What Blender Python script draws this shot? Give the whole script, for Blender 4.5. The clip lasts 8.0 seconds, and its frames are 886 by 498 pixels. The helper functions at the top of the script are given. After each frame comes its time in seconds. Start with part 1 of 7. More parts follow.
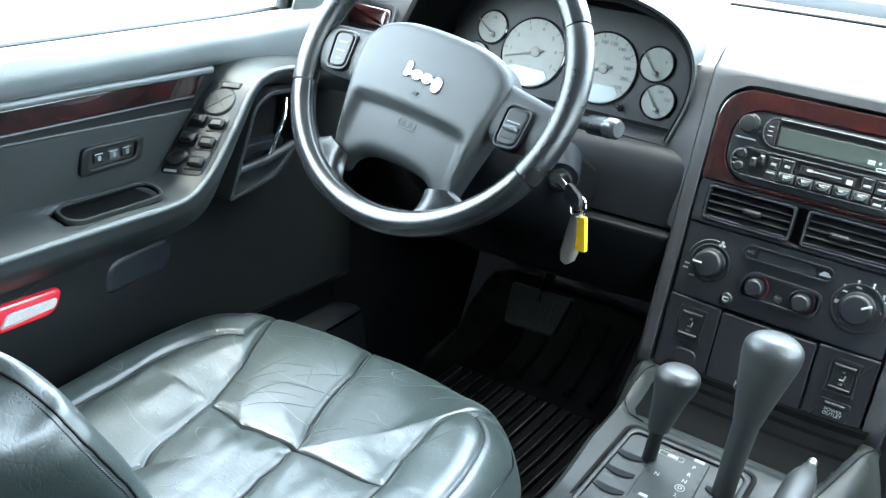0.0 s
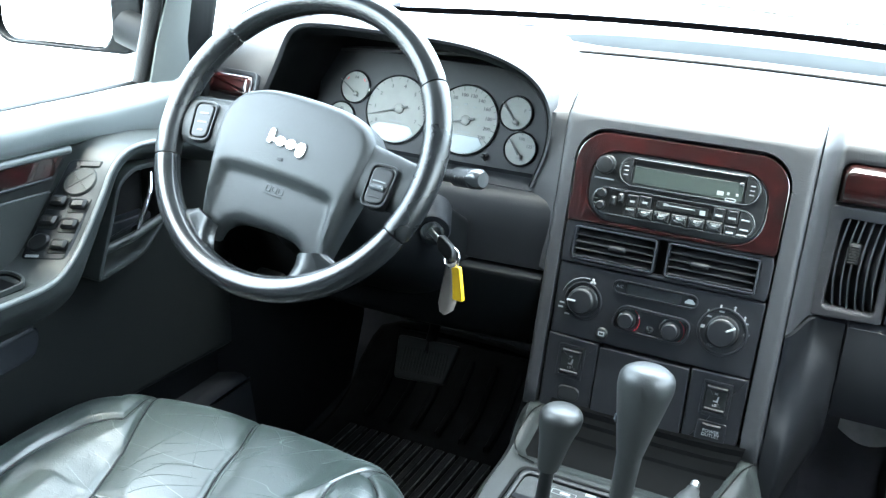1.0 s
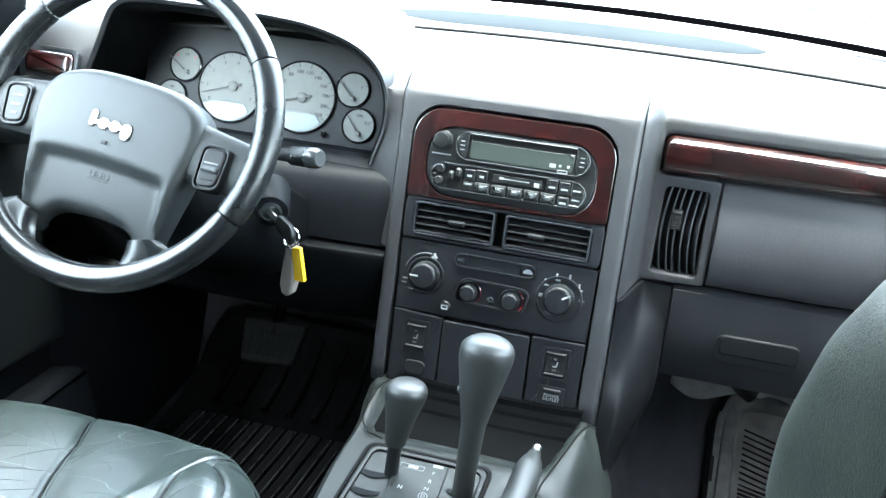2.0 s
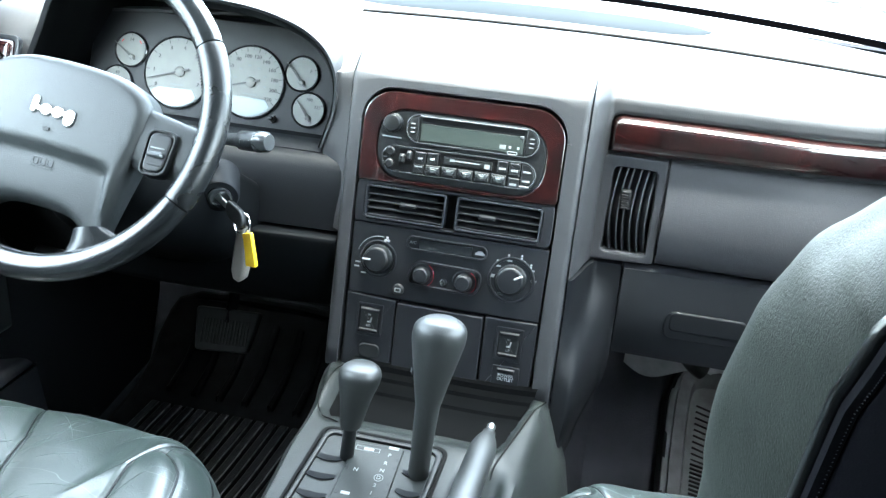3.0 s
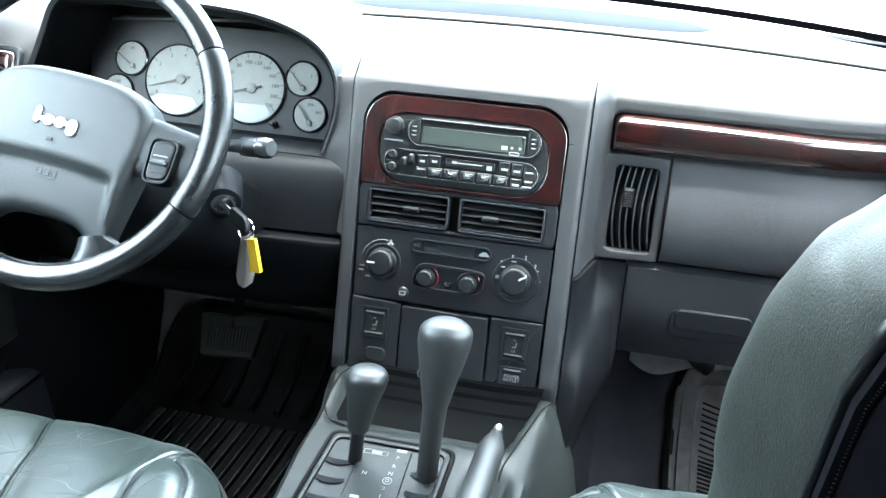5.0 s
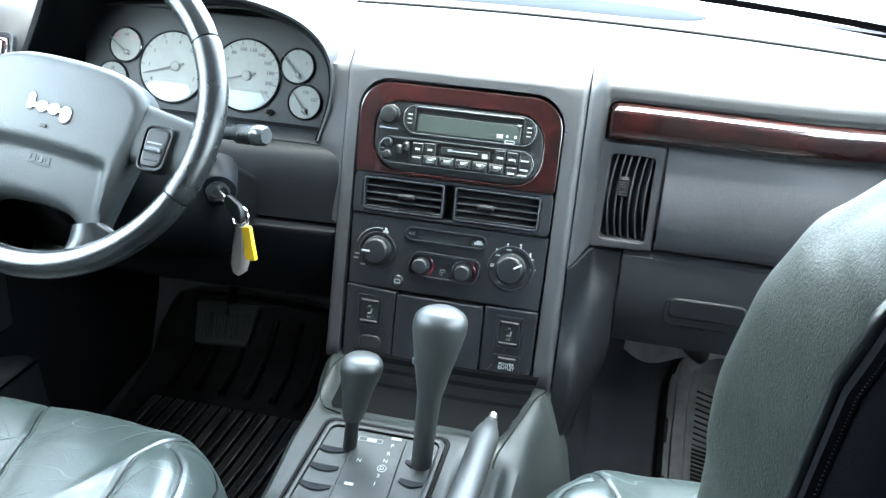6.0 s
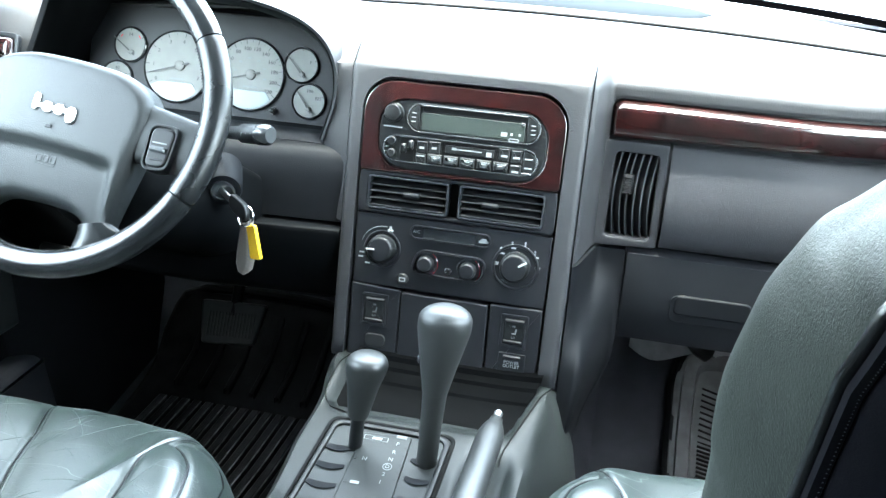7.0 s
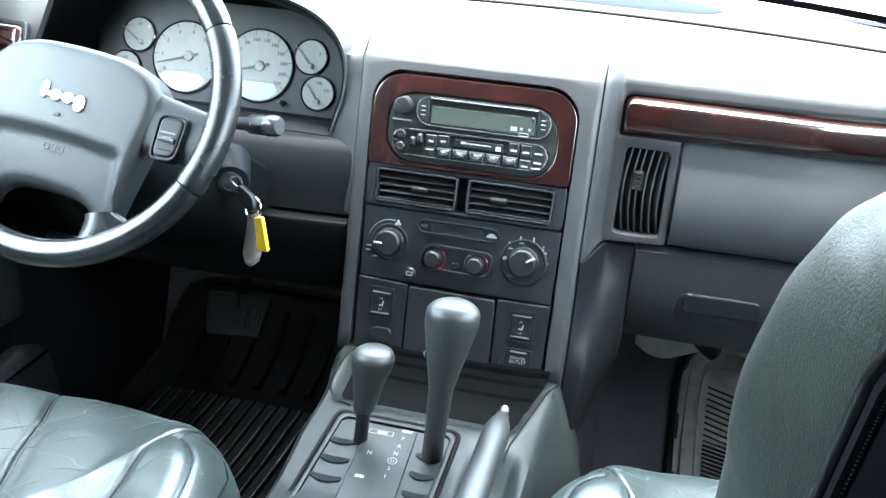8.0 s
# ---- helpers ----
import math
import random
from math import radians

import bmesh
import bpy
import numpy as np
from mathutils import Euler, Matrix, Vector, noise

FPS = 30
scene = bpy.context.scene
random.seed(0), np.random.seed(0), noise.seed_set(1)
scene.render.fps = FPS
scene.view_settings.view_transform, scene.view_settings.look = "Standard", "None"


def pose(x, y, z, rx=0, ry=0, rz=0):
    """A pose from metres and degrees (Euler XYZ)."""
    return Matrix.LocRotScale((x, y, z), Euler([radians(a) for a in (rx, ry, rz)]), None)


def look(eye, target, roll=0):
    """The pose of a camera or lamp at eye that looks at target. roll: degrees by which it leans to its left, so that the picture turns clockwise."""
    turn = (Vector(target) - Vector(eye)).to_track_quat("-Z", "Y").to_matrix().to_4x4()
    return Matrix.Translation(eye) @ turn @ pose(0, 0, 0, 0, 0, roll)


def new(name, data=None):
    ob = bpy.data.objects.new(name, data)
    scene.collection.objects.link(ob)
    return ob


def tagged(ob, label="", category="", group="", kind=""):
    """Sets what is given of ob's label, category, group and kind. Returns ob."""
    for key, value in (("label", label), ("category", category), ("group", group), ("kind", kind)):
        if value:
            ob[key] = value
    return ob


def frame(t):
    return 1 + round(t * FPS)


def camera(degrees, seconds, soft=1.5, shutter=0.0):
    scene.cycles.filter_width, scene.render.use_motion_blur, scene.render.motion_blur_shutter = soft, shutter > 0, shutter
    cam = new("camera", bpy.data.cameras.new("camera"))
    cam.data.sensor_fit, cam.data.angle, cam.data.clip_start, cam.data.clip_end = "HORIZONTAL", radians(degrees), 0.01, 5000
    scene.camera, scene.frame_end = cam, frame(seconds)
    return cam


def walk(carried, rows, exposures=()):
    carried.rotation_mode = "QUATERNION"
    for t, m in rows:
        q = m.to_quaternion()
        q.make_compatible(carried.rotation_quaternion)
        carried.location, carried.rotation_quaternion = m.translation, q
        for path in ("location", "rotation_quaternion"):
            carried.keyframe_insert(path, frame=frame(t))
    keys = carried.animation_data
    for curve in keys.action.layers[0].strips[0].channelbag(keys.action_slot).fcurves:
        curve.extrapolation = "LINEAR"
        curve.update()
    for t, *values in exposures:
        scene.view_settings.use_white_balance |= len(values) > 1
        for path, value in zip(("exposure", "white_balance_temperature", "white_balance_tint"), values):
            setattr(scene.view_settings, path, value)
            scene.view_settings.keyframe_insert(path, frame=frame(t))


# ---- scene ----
# One car interior: x to the passenger's side, y to the windscreen, z up from the cabin floor.
cam = camera(51.74, 8.0, soft=1.35)
ROWS = [
    (0.0, 0.1729, -1.1183, 0.9835, 31.29, -24.17, 5.57),
    (0.5, 0.1803, -1.1140, 0.9884, 28.63, -23.03, 4.04),
    (1.0, 0.1912, -1.1147, 0.9974, 24.22, -20.58, 3.24),
    (1.5, 0.2009, -1.1102, 1.0010, 18.87, -21.26, 4.11),
    (2.0, 0.2045, -1.1068, 1.0032, 14.29, -21.62, 4.61),
    (2.2, 0.2085, -1.1048, 1.0018, 13.03, -22.06, 4.56),
    (3.3, 0.2130, -1.1112, 0.9982, 11.33, -22.16, 4.68),
    (3.5, 0.2126, -1.1099, 0.9986, 11.65, -22.09, 4.40),
    (4.0, 0.2115, -1.1111, 0.9993, 11.84, -21.89, 3.73),
    (4.5, 0.2108, -1.1116, 0.9993, 11.64, -21.85, 3.41),
    (6.0, 0.2117, -1.1112, 0.9990, 11.18, -22.78, 3.76),
    (6.5, 0.2116, -1.1120, 1.0000, 11.00, -22.85, 3.60),
    (7.0, 0.2121, -1.1118, 1.0000, 11.50, -22.93, 3.43),
    (7.5, 0.2143, -1.1092, 0.9986, 11.39, -23.00, 3.51),
    (8.0, 0.2070, -1.1080, 0.9961, 11.78, -23.24, 4.07),
]
walk(cam, [(t, pose(x, y, z, 90 + pitch, 0, yaw) @ pose(0, 0, 0, 0, 0, roll)) for t, x, y, z, yaw, pitch, roll in ROWS],
     exposures=[(0.0, 4.60, 6150, -4), (2.0, 4.76, 6150, -4), (8.0, 4.90, 6150, -4)])

# ---- daylight ----
world = bpy.data.worlds.new("sky")
scene.world = world
world.use_nodes = True
sky = world.node_tree.nodes.new("ShaderNodeTexSky")
sky.sky_type, sky.sun_disc = "NISHITA", False
sky.sun_elevation, sky.sun_rotation = radians(72), radians(165)
sky.air_density, sky.dust_density, sky.ozone_density = 1.0, 5.0, 1.5
background = world.node_tree.nodes["Background"]
background.inputs["Strength"].default_value = 0.38
haze = world.node_tree.nodes.new("ShaderNodeHueSaturation")
haze.inputs["Saturation"].default_value = 0.55      # thin high cloud over the whole sky
world.node_tree.links.new(sky.outputs["Color"], haze.inputs["Color"])
world.node_tree.links.new(haze.outputs["Color"], background.inputs["Color"])
sun = new("sun", bpy.data.lights.new("sun", "SUN"))
sun.data.energy, sun.data.angle, sun.data.color = 0.5, radians(20), (1.0, 0.99, 0.97)
sun.matrix_world = look((0, 0, 3), (-0.080, 0.298, 3 - 0.951))


# ---- materials ----
def mat(name, color, rough=0.5, metal=0.0, spec=0.5, vary=0.0, vary_scale=8.0, bump=0.0, bump_scale=200.0, coat=0.0,
        wear=0.0, tint=None):
    """A surface with two scales of variation: broad patches in tone and roughness, and a fine relief."""
    m = bpy.data.materials.new(name)
    m.use_nodes = True
    nt = m.node_tree
    b = nt.nodes["Principled BSDF"]
    b.inputs["Roughness"].default_value = rough
    b.inputs["Metallic"].default_value = metal
    b.inputs["Specular IOR Level"].default_value = spec
    b.inputs["Coat Weight"].default_value = coat
    b.inputs["Coat Roughness"].default_value = 0.04
    b.inputs["Base Color"].default_value = (*color, 1)
    where = nt.nodes.new("ShaderNodeTexCoord")
    if vary:
        big = nt.nodes.new("ShaderNodeTexNoise")
        big.inputs["Scale"].default_value, big.inputs["Detail"].default_value = vary_scale, 6
        nt.links.new(where.outputs["Object"], big.inputs["Vector"])
        ramp = nt.nodes.new("ShaderNodeMapRange")
        ramp.inputs["From Min"].default_value, ramp.inputs["From Max"].default_value = 0.3, 0.7
        ramp.inputs["To Min"].default_value, ramp.inputs["To Max"].default_value = 0, 1
        nt.links.new(big.outputs["Fac"], ramp.inputs["Value"])
        mix = nt.nodes.new("ShaderNodeMix")
        mix.data_type = "RGBA"
        second = tint or tuple(c * (1 + vary) for c in color)
        mix.inputs["A"].default_value = (*[c * (1 - vary) for c in color], 1)
        mix.inputs["B"].default_value = (*second, 1)
        nt.links.new(ramp.outputs["Result"], mix.inputs["Factor"])
        nt.links.new(mix.outputs["Result"], b.inputs["Base Color"])
        rr = nt.nodes.new("ShaderNodeMapRange")
        rr.inputs["To Min"].default_value, rr.inputs["To Max"].default_value = rough - 0.06, rough + 0.08
        nt.links.new(big.outputs["Fac"], rr.inputs["Value"])
        nt.links.new(rr.outputs["Result"], b.inputs["Roughness"])
    if bump:
        fine = nt.nodes.new("ShaderNodeTexNoise")
        fine.inputs["Scale"].default_value, fine.inputs["Detail"].default_value = bump_scale, 3
        nt.links.new(where.outputs["Object"], fine.inputs["Vector"])
        relief = nt.nodes.new("ShaderNodeBump")
        relief.inputs["Strength"].default_value, relief.inputs["Distance"].default_value = bump, 0.002
        nt.links.new(fine.outputs["Fac"], relief.inputs["Height"])
        nt.links.new(relief.outputs["Normal"], b.inputs["Normal"])
    return m


def creased(m, scale, depth, stretch=(1, 1, 1), width=0.04):
    """Adds creases along the cells of a warped Voronoi pattern to a material's relief."""
    nt = m.node_tree
    b = nt.nodes["Principled BSDF"]
    where = nt.nodes.new("ShaderNodeTexCoord")
    warp = nt.nodes.new("ShaderNodeTexNoise")
    warp.inputs["Scale"].default_value = scale * 0.6
    mapping = nt.nodes.new("ShaderNodeMapping")
    mapping.inputs["Scale"].default_value = stretch
    nt.links.new(where.outputs["Object"], mapping.inputs["Vector"])
    nt.links.new(mapping.outputs["Vector"], warp.inputs["Vector"])
    add = nt.nodes.new("ShaderNodeMix")
    add.data_type = "VECTOR"
    add.inputs["Factor"].default_value = 0.12
    nt.links.new(mapping.outputs["Vector"], add.inputs["A"])
    nt.links.new(warp.outputs["Color"], add.inputs["B"])
    cells = nt.nodes.new("ShaderNodeTexVoronoi")
    cells.feature = "DISTANCE_TO_EDGE"
    cells.inputs["Scale"].default_value = scale
    nt.links.new(add.outputs["Result"], cells.inputs["Vector"])
    edge = nt.nodes.new("ShaderNodeMapRange")
    edge.inputs["From Max"].default_value = width
    nt.links.new(cells.outputs["Distance"], edge.inputs["Value"])
    relief = nt.nodes.new("ShaderNodeBump")
    relief.inputs["Strength"].default_value, relief.inputs["Distance"].default_value = depth, 0.003
    nt.links.new(edge.outputs["Result"], relief.inputs["Height"])
    if b.inputs["Normal"].links:
        nt.links.new(b.inputs["Normal"].links[0].from_socket, relief.inputs["Normal"])
    nt.links.new(relief.outputs["Normal"], b.inputs["Normal"])
    return m


def worn(m, pale, scale):
    """Fine pale crease lines, here and there, where the finish has cracked."""
    nt = m.node_tree
    b = nt.nodes["Principled BSDF"]
    where = nt.nodes.new("ShaderNodeTexCoord")
    warp = nt.nodes.new("ShaderNodeTexNoise")
    warp.inputs["Scale"].default_value, warp.inputs["Detail"].default_value = scale * 0.5, 3
    nt.links.new(where.outputs["Object"], warp.inputs["Vector"])
    add = nt.nodes.new("ShaderNodeMix")
    add.data_type = "VECTOR"
    add.inputs["Factor"].default_value = 0.04
    along = nt.nodes.new("ShaderNodeMapping")
    along.inputs["Rotation"].default_value, along.inputs["Scale"].default_value = (0, 0, radians(24)), (0.28, 2.0, 1.0)
    nt.links.new(where.outputs["Object"], along.inputs["Vector"])
    nt.links.new(along.outputs["Vector"], add.inputs["A"])
    nt.links.new(warp.outputs["Color"], add.inputs["B"])
    field = nt.nodes.new("ShaderNodeTexNoise")
    field.inputs["Scale"].default_value, field.inputs["Detail"].default_value = scale, 0.5
    nt.links.new(add.outputs["Result"], field.inputs["Vector"])
    level = nt.nodes.new("ShaderNodeMath")
    level.operation = "SUBTRACT"
    level.inputs[1].default_value = 0.5
    nt.links.new(field.outputs["Fac"], level.inputs[0])
    size = nt.nodes.new("ShaderNodeMath")
    size.operation = "ABSOLUTE"
    nt.links.new(level.outputs["Value"], size.inputs[0])
    line = nt.nodes.new("ShaderNodeMapRange")
    line.inputs["From Min"].default_value, line.inputs["From Max"].default_value = 0.0006, 0.0032
    line.inputs["To Min"].default_value, line.inputs["To Max"].default_value = 1, 0
    nt.links.new(size.outputs["Value"], line.inputs["Value"])
    spread = nt.nodes.new("ShaderNodeTexNoise")
    spread.inputs["Scale"].default_value = 9
    nt.links.new(where.outputs["Object"], spread.inputs["Vector"])
    some = nt.nodes.new("ShaderNodeMapRange")
    some.inputs["From Min"].default_value, some.inputs["From Max"].default_value = 0.44, 0.56
    nt.links.new(spread.outputs["Fac"], some.inputs["Value"])
    both = nt.nodes.new("ShaderNodeMath")
    both.operation = "MULTIPLY"
    nt.links.new(line.outputs["Result"], both.inputs[0])
    nt.links.new(some.outputs["Result"], both.inputs[1])
    mix = nt.nodes.new("ShaderNodeMix")
    mix.data_type = "RGBA"
    mix.inputs["B"].default_value = (*pale, 1)
    nt.links.new(both.outputs["Value"], mix.inputs["Factor"])
    nt.links.new(b.inputs["Base Color"].links[0].from_socket, mix.inputs["A"])
    nt.links.new(mix.outputs["Result"], b.inputs["Base Color"])
    return m


def burl(name):
    """Dark red lacquered wood with a clouded burl figure."""
    m = mat(name, (0.08, 0.012, 0.008), 0.25, coat=1.0)
    nt = m.node_tree
    b = nt.nodes["Principled BSDF"]
    where = nt.nodes.new("ShaderNodeTexCoord")
    cloud = nt.nodes.new("ShaderNodeTexNoise")
    cloud.inputs["Scale"].default_value, cloud.inputs["Detail"].default_value, cloud.inputs["Distortion"].default_value = 38, 8, 1.2
    nt.links.new(where.outputs["Object"], cloud.inputs["Vector"])
    ramp = nt.nodes.new("ShaderNodeValToRGB")
    ramp.color_ramp.elements[0].position, ramp.color_ramp.elements[0].color = 0.34, (0.0018, 0.0005, 0.0005, 1)
    ramp.color_ramp.elements[1].position, ramp.color_ramp.elements[1].color = 0.74, (0.0150, 0.0021, 0.0019, 1)
    middle = ramp.color_ramp.elements.new(0.52)
    middle.color = (0.0048, 0.0008, 0.0008, 1)
    nt.links.new(cloud.outputs["Fac"], ramp.inputs["Fac"])
    nt.links.new(ramp.outputs["Color"], b.inputs["Base Color"])
    return m


PLASTIC = mat("slate plastic", (0.0084, 0.0096, 0.0115), 0.27, spec=0.25, vary=0.14, vary_scale=6, bump=0.2, bump_scale=900)
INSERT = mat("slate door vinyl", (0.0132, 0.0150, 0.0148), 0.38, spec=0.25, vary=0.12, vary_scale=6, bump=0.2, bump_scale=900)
# DOORSKIN is darkened for the shade below the armrest.
DOORSKIN = mat("slate door skin darkened for shade", (0.0046, 0.0053, 0.0053), 0.38, spec=0.2, vary=0.14, vary_scale=6, bump=0.2, bump_scale=900)
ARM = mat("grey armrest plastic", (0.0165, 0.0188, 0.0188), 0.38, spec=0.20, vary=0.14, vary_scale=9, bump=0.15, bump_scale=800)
EDGE = mat("grey gloss rim", (0.022, 0.024, 0.025), 0.18)
PAD = creased(mat("slate soft plastic", (0.0142, 0.0149, 0.0166), 0.42, spec=0.3, vary=0.10, vary_scale=5, bump=0.2, bump_scale=700), 150, 0.22, (1, 1, 0.4))
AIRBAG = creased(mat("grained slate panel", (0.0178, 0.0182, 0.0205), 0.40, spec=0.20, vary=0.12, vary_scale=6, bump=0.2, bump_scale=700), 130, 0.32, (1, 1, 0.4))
CONSOLE = mat("scuffed grey plastic", (0.0104, 0.0121, 0.0118), 0.36, spec=0.25, vary=0.30, vary_scale=9, bump=0.2, bump_scale=800)
KNOB = mat("worn dark grip", (0.0070, 0.0079, 0.0074), 0.48, spec=0.7, vary=0.3, vary_scale=30, bump=0.12, bump_scale=500)
DARK = mat("black plastic", (0.005, 0.0056, 0.006), 0.36, spec=0.25, vary=0.2, vary_scale=14, bump=0.15, bump_scale=700)
# PANEL's base is lowered to hold the weak light on low surfaces.
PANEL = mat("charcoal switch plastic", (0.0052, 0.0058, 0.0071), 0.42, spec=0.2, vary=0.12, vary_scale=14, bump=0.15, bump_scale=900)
GLOSSY = mat("gloss black", (0.010, 0.011, 0.012), 0.12)
PITCH = mat("dull black rubber strip", (0.0004, 0.0004, 0.0005), 0.9, spec=0.0)
VOID = mat("dark opening", (0.003, 0.003, 0.003), 0.8, spec=0.1)
LEATHER = worn(creased(mat("dark green-grey leather", (0.0155, 0.0215, 0.0196), 0.37, spec=0.85, vary=0.14, vary_scale=7, bump=0.08, bump_scale=420), 48, 0.08, (1, 1, 1), 0.05), (0.115, 0.135, 0.13), 13)
CRACKED = mat("cracked pale leather finish", (0.055, 0.066, 0.062), 0.5, spec=0.3, vary=0.3, vary_scale=40)
GRAINED = creased(mat("pebbled leather", (0.0172, 0.0196, 0.0174), 0.45, spec=0.08, vary=0.22, vary_scale=16, bump=0.15, bump_scale=700), 190, 0.16, (1, 1, 0.6), 0.40)
# GRILLE's dark blue-grey stands for a recess mirroring the sky.
GRILLE = mat("matt grey defroster plastic", (0.0021, 0.0027, 0.0033), 0.65, spec=0.02, vary=0.1, vary_scale=8)
LINER = mat("black tray rubber", (0.0008, 0.0009, 0.0010), 0.5, spec=0.02, vary=0.3, vary_scale=30)
# LOWER and KNEE carry the shade below the pad in their base colours.
LOWER = mat("slate plastic darkened for low light", (0.0027, 0.0032, 0.0041), 0.5, spec=0.12, vary=0.15, vary_scale=7, bump=0.15, bump_scale=800)
KNEE = mat("black plastic darkened for shade", (0.0015, 0.0018, 0.0021), 0.5, spec=0.06, vary=0.2, vary_scale=9)
RIMHIDE = mat("smooth black leather", (0.0062, 0.0068, 0.0072), 0.22, spec=0.4, vary=0.15, vary_scale=20, bump=0.06, bump_scale=500)
GRIP = creased(mat("grained black leather", (0.0062, 0.0068, 0.0072), 0.27, spec=0.4, vary=0.12, vary_scale=20, bump=0.05, bump_scale=500), 320, 0.10, (1, 1, 1), 0.12)
THREAD = mat("blue-grey thread", (0.08, 0.092, 0.125), 0.5)
FABRIC = mat("black upholstery", (0.0050, 0.0050, 0.0078), 0.85, spec=0.1, vary=0.2, bump=0.15, bump_scale=1400)
CARPET = mat("charcoal carpet", (0.0250, 0.0262, 0.0318), 0.95, spec=0.05, vary=0.3, vary_scale=14, bump=1.0, bump_scale=1200)
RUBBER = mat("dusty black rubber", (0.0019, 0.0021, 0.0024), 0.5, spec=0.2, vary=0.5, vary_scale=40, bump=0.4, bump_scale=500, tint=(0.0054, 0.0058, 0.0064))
# MATGREY is raised in tone to make up for light missing at the floor.
MATGREY = mat("grey rubber lightened against shade", (0.052, 0.053, 0.057), 0.5, spec=0.2, vary=0.3, vary_scale=30, bump=0.3, bump_scale=500)
PEDAL = mat("worn pedal rubber", (0.0052, 0.0058, 0.0060), 0.55, spec=0.2, vary=0.3, vary_scale=40)
RIB_EDGE = mat("patchy pale rubber edge", (0.07, 0.073, 0.076), 0.8, vary=0.9, vary_scale=60)
# PIT has the driver's footwell shade put into its colour.
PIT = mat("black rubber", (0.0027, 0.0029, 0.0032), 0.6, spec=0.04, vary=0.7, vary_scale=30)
WOOD = burl("burl wood")
CHROME = mat("chrome", (0.75, 0.76, 0.77), 0.12, metal=1.0, vary=0.05, vary_scale=60)
STEEL = mat("satin steel", (0.5, 0.5, 0.5), 0.3, metal=1.0, vary=0.1, vary_scale=60)
DIAL = mat("cream dial", (0.150, 0.152, 0.142), 0.5, spec=0.2, vary=0.06, vary_scale=60)
DISPLAY = mat("pale blue display", (0.105, 0.130, 0.135), 0.3)
SCREEN = mat("grey-green radio display", (0.020, 0.025, 0.023), 0.12)
INK = mat("black ink", (0.02, 0.02, 0.02), 0.5)
WHITE = mat("white print", (0.22, 0.23, 0.225), 0.5)
FAINT = mat("faint grey print", (0.13, 0.14, 0.14), 0.5)
PRINT = mat("pale grey print", (0.18, 0.19, 0.19), 0.5)
BUTTON = mat("grey-lit button", (0.040, 0.044, 0.046), 0.25, spec=0.3, vary=0.1, vary_scale=60)
RED = mat("red reflector", (0.55, 0.015, 0.03), 0.15, vary=0.1, vary_scale=40, coat=0.6)
LENSWHITE = mat("frosted white lens", (0.42, 0.40, 0.38), 0.3, vary=0.1, vary_scale=60, bump=0.5, bump_scale=300)
YELLOW = mat("yellow tag", (0.80, 0.50, 0.015), 0.45, vary=0.05, vary_scale=60)
FOB = mat("taupe plastic key fob", (0.12, 0.105, 0.095), 0.4, vary=0.1, vary_scale=50)
CLOTH = mat("dark grey headliner cloth", (0.045, 0.046, 0.047), 0.95, vary=0.08, bump=0.5, bump_scale=700)
PAINT = mat("pale silver paint", (0.55, 0.57, 0.58), 0.25, metal=0.3, coat=0.8, vary=0.03, vary_scale=3)
BODY = mat("black body trim", (0.015, 0.016, 0.017), 0.4, vary=0.2, vary_scale=9, bump=0.1, bump_scale=300)
# SILL's pale base holds the window's glare on upward edges.
SILL = mat("sill plastic lightened for window light", (0.060, 0.067, 0.068), 0.33, spec=0.4, vary=0.1, vary_scale=7, bump=0.2, bump_scale=800)
# TRIM is paler than the slate parts, with window glare in its base.
TRIM = mat("pillar trim lightened for window glare", (0.030, 0.035, 0.0345), 0.5, vary=0.08, vary_scale=6, bump=0.2, bump_scale=700)
PALEGREY = mat("pale grey outer plastic", (0.30, 0.31, 0.315), 0.6, vary=0.2, vary_scale=12, bump=0.2, bump_scale=400)
GRAVEL = mat("grey gravel", (0.27, 0.295, 0.315), 0.95, vary=0.25, vary_scale=1.5, bump=0.8, bump_scale=40)
BARE = mat("dusty grey underlay", (0.46, 0.46, 0.47), 0.8, vary=0.25, vary_scale=25, bump=0.4, bump_scale=200)
MIRROR = mat("mirror", (0.9, 0.9, 0.9), 0.02, metal=1.0)


def pane_material(name):
    m = bpy.data.materials.new(name)
    m.use_nodes = True
    b = m.node_tree.nodes["Principled BSDF"]
    b.inputs["Base Color"].default_value = (0.93, 0.97, 0.96, 1)
    b.inputs["Roughness"].default_value = 0.0
    b.inputs["Transmission Weight"].default_value = 1.0
    b.inputs["IOR"].default_value = 1.01
    return m


OPAQUE = mat("dark light-blocking pane", (0.006, 0.007, 0.007), 0.12, spec=0.15, vary=0.05, vary_scale=2)
HUBSKIN = creased(mat("grey grained hub skin", (0.0092, 0.0108, 0.0112), 0.40, spec=0.34, vary=0.16, vary_scale=9, bump=0.12, bump_scale=700), 230, 0.22, (1, 0.30, 0.30), 0.16)
PANE = pane_material("clear glass")


# ---- building helpers ----
ORIGIN = {}


def thing(name, at, label, category, group="", kind=""):
    ob = new(name)
    ob.location = at
    ORIGIN[ob] = Vector(at)
    return tagged(ob, label, category, group, kind)


def finish(bm, material, name, angle=38):
    bmesh.ops.recalc_face_normals(bm, faces=bm.faces)
    me = bpy.data.meshes.new(name)
    bm.to_mesh(me)
    bm.free()
    me.materials.append(material)
    me.shade_smooth()
    me.set_sharp_from_angle(angle=radians(angle))
    return me


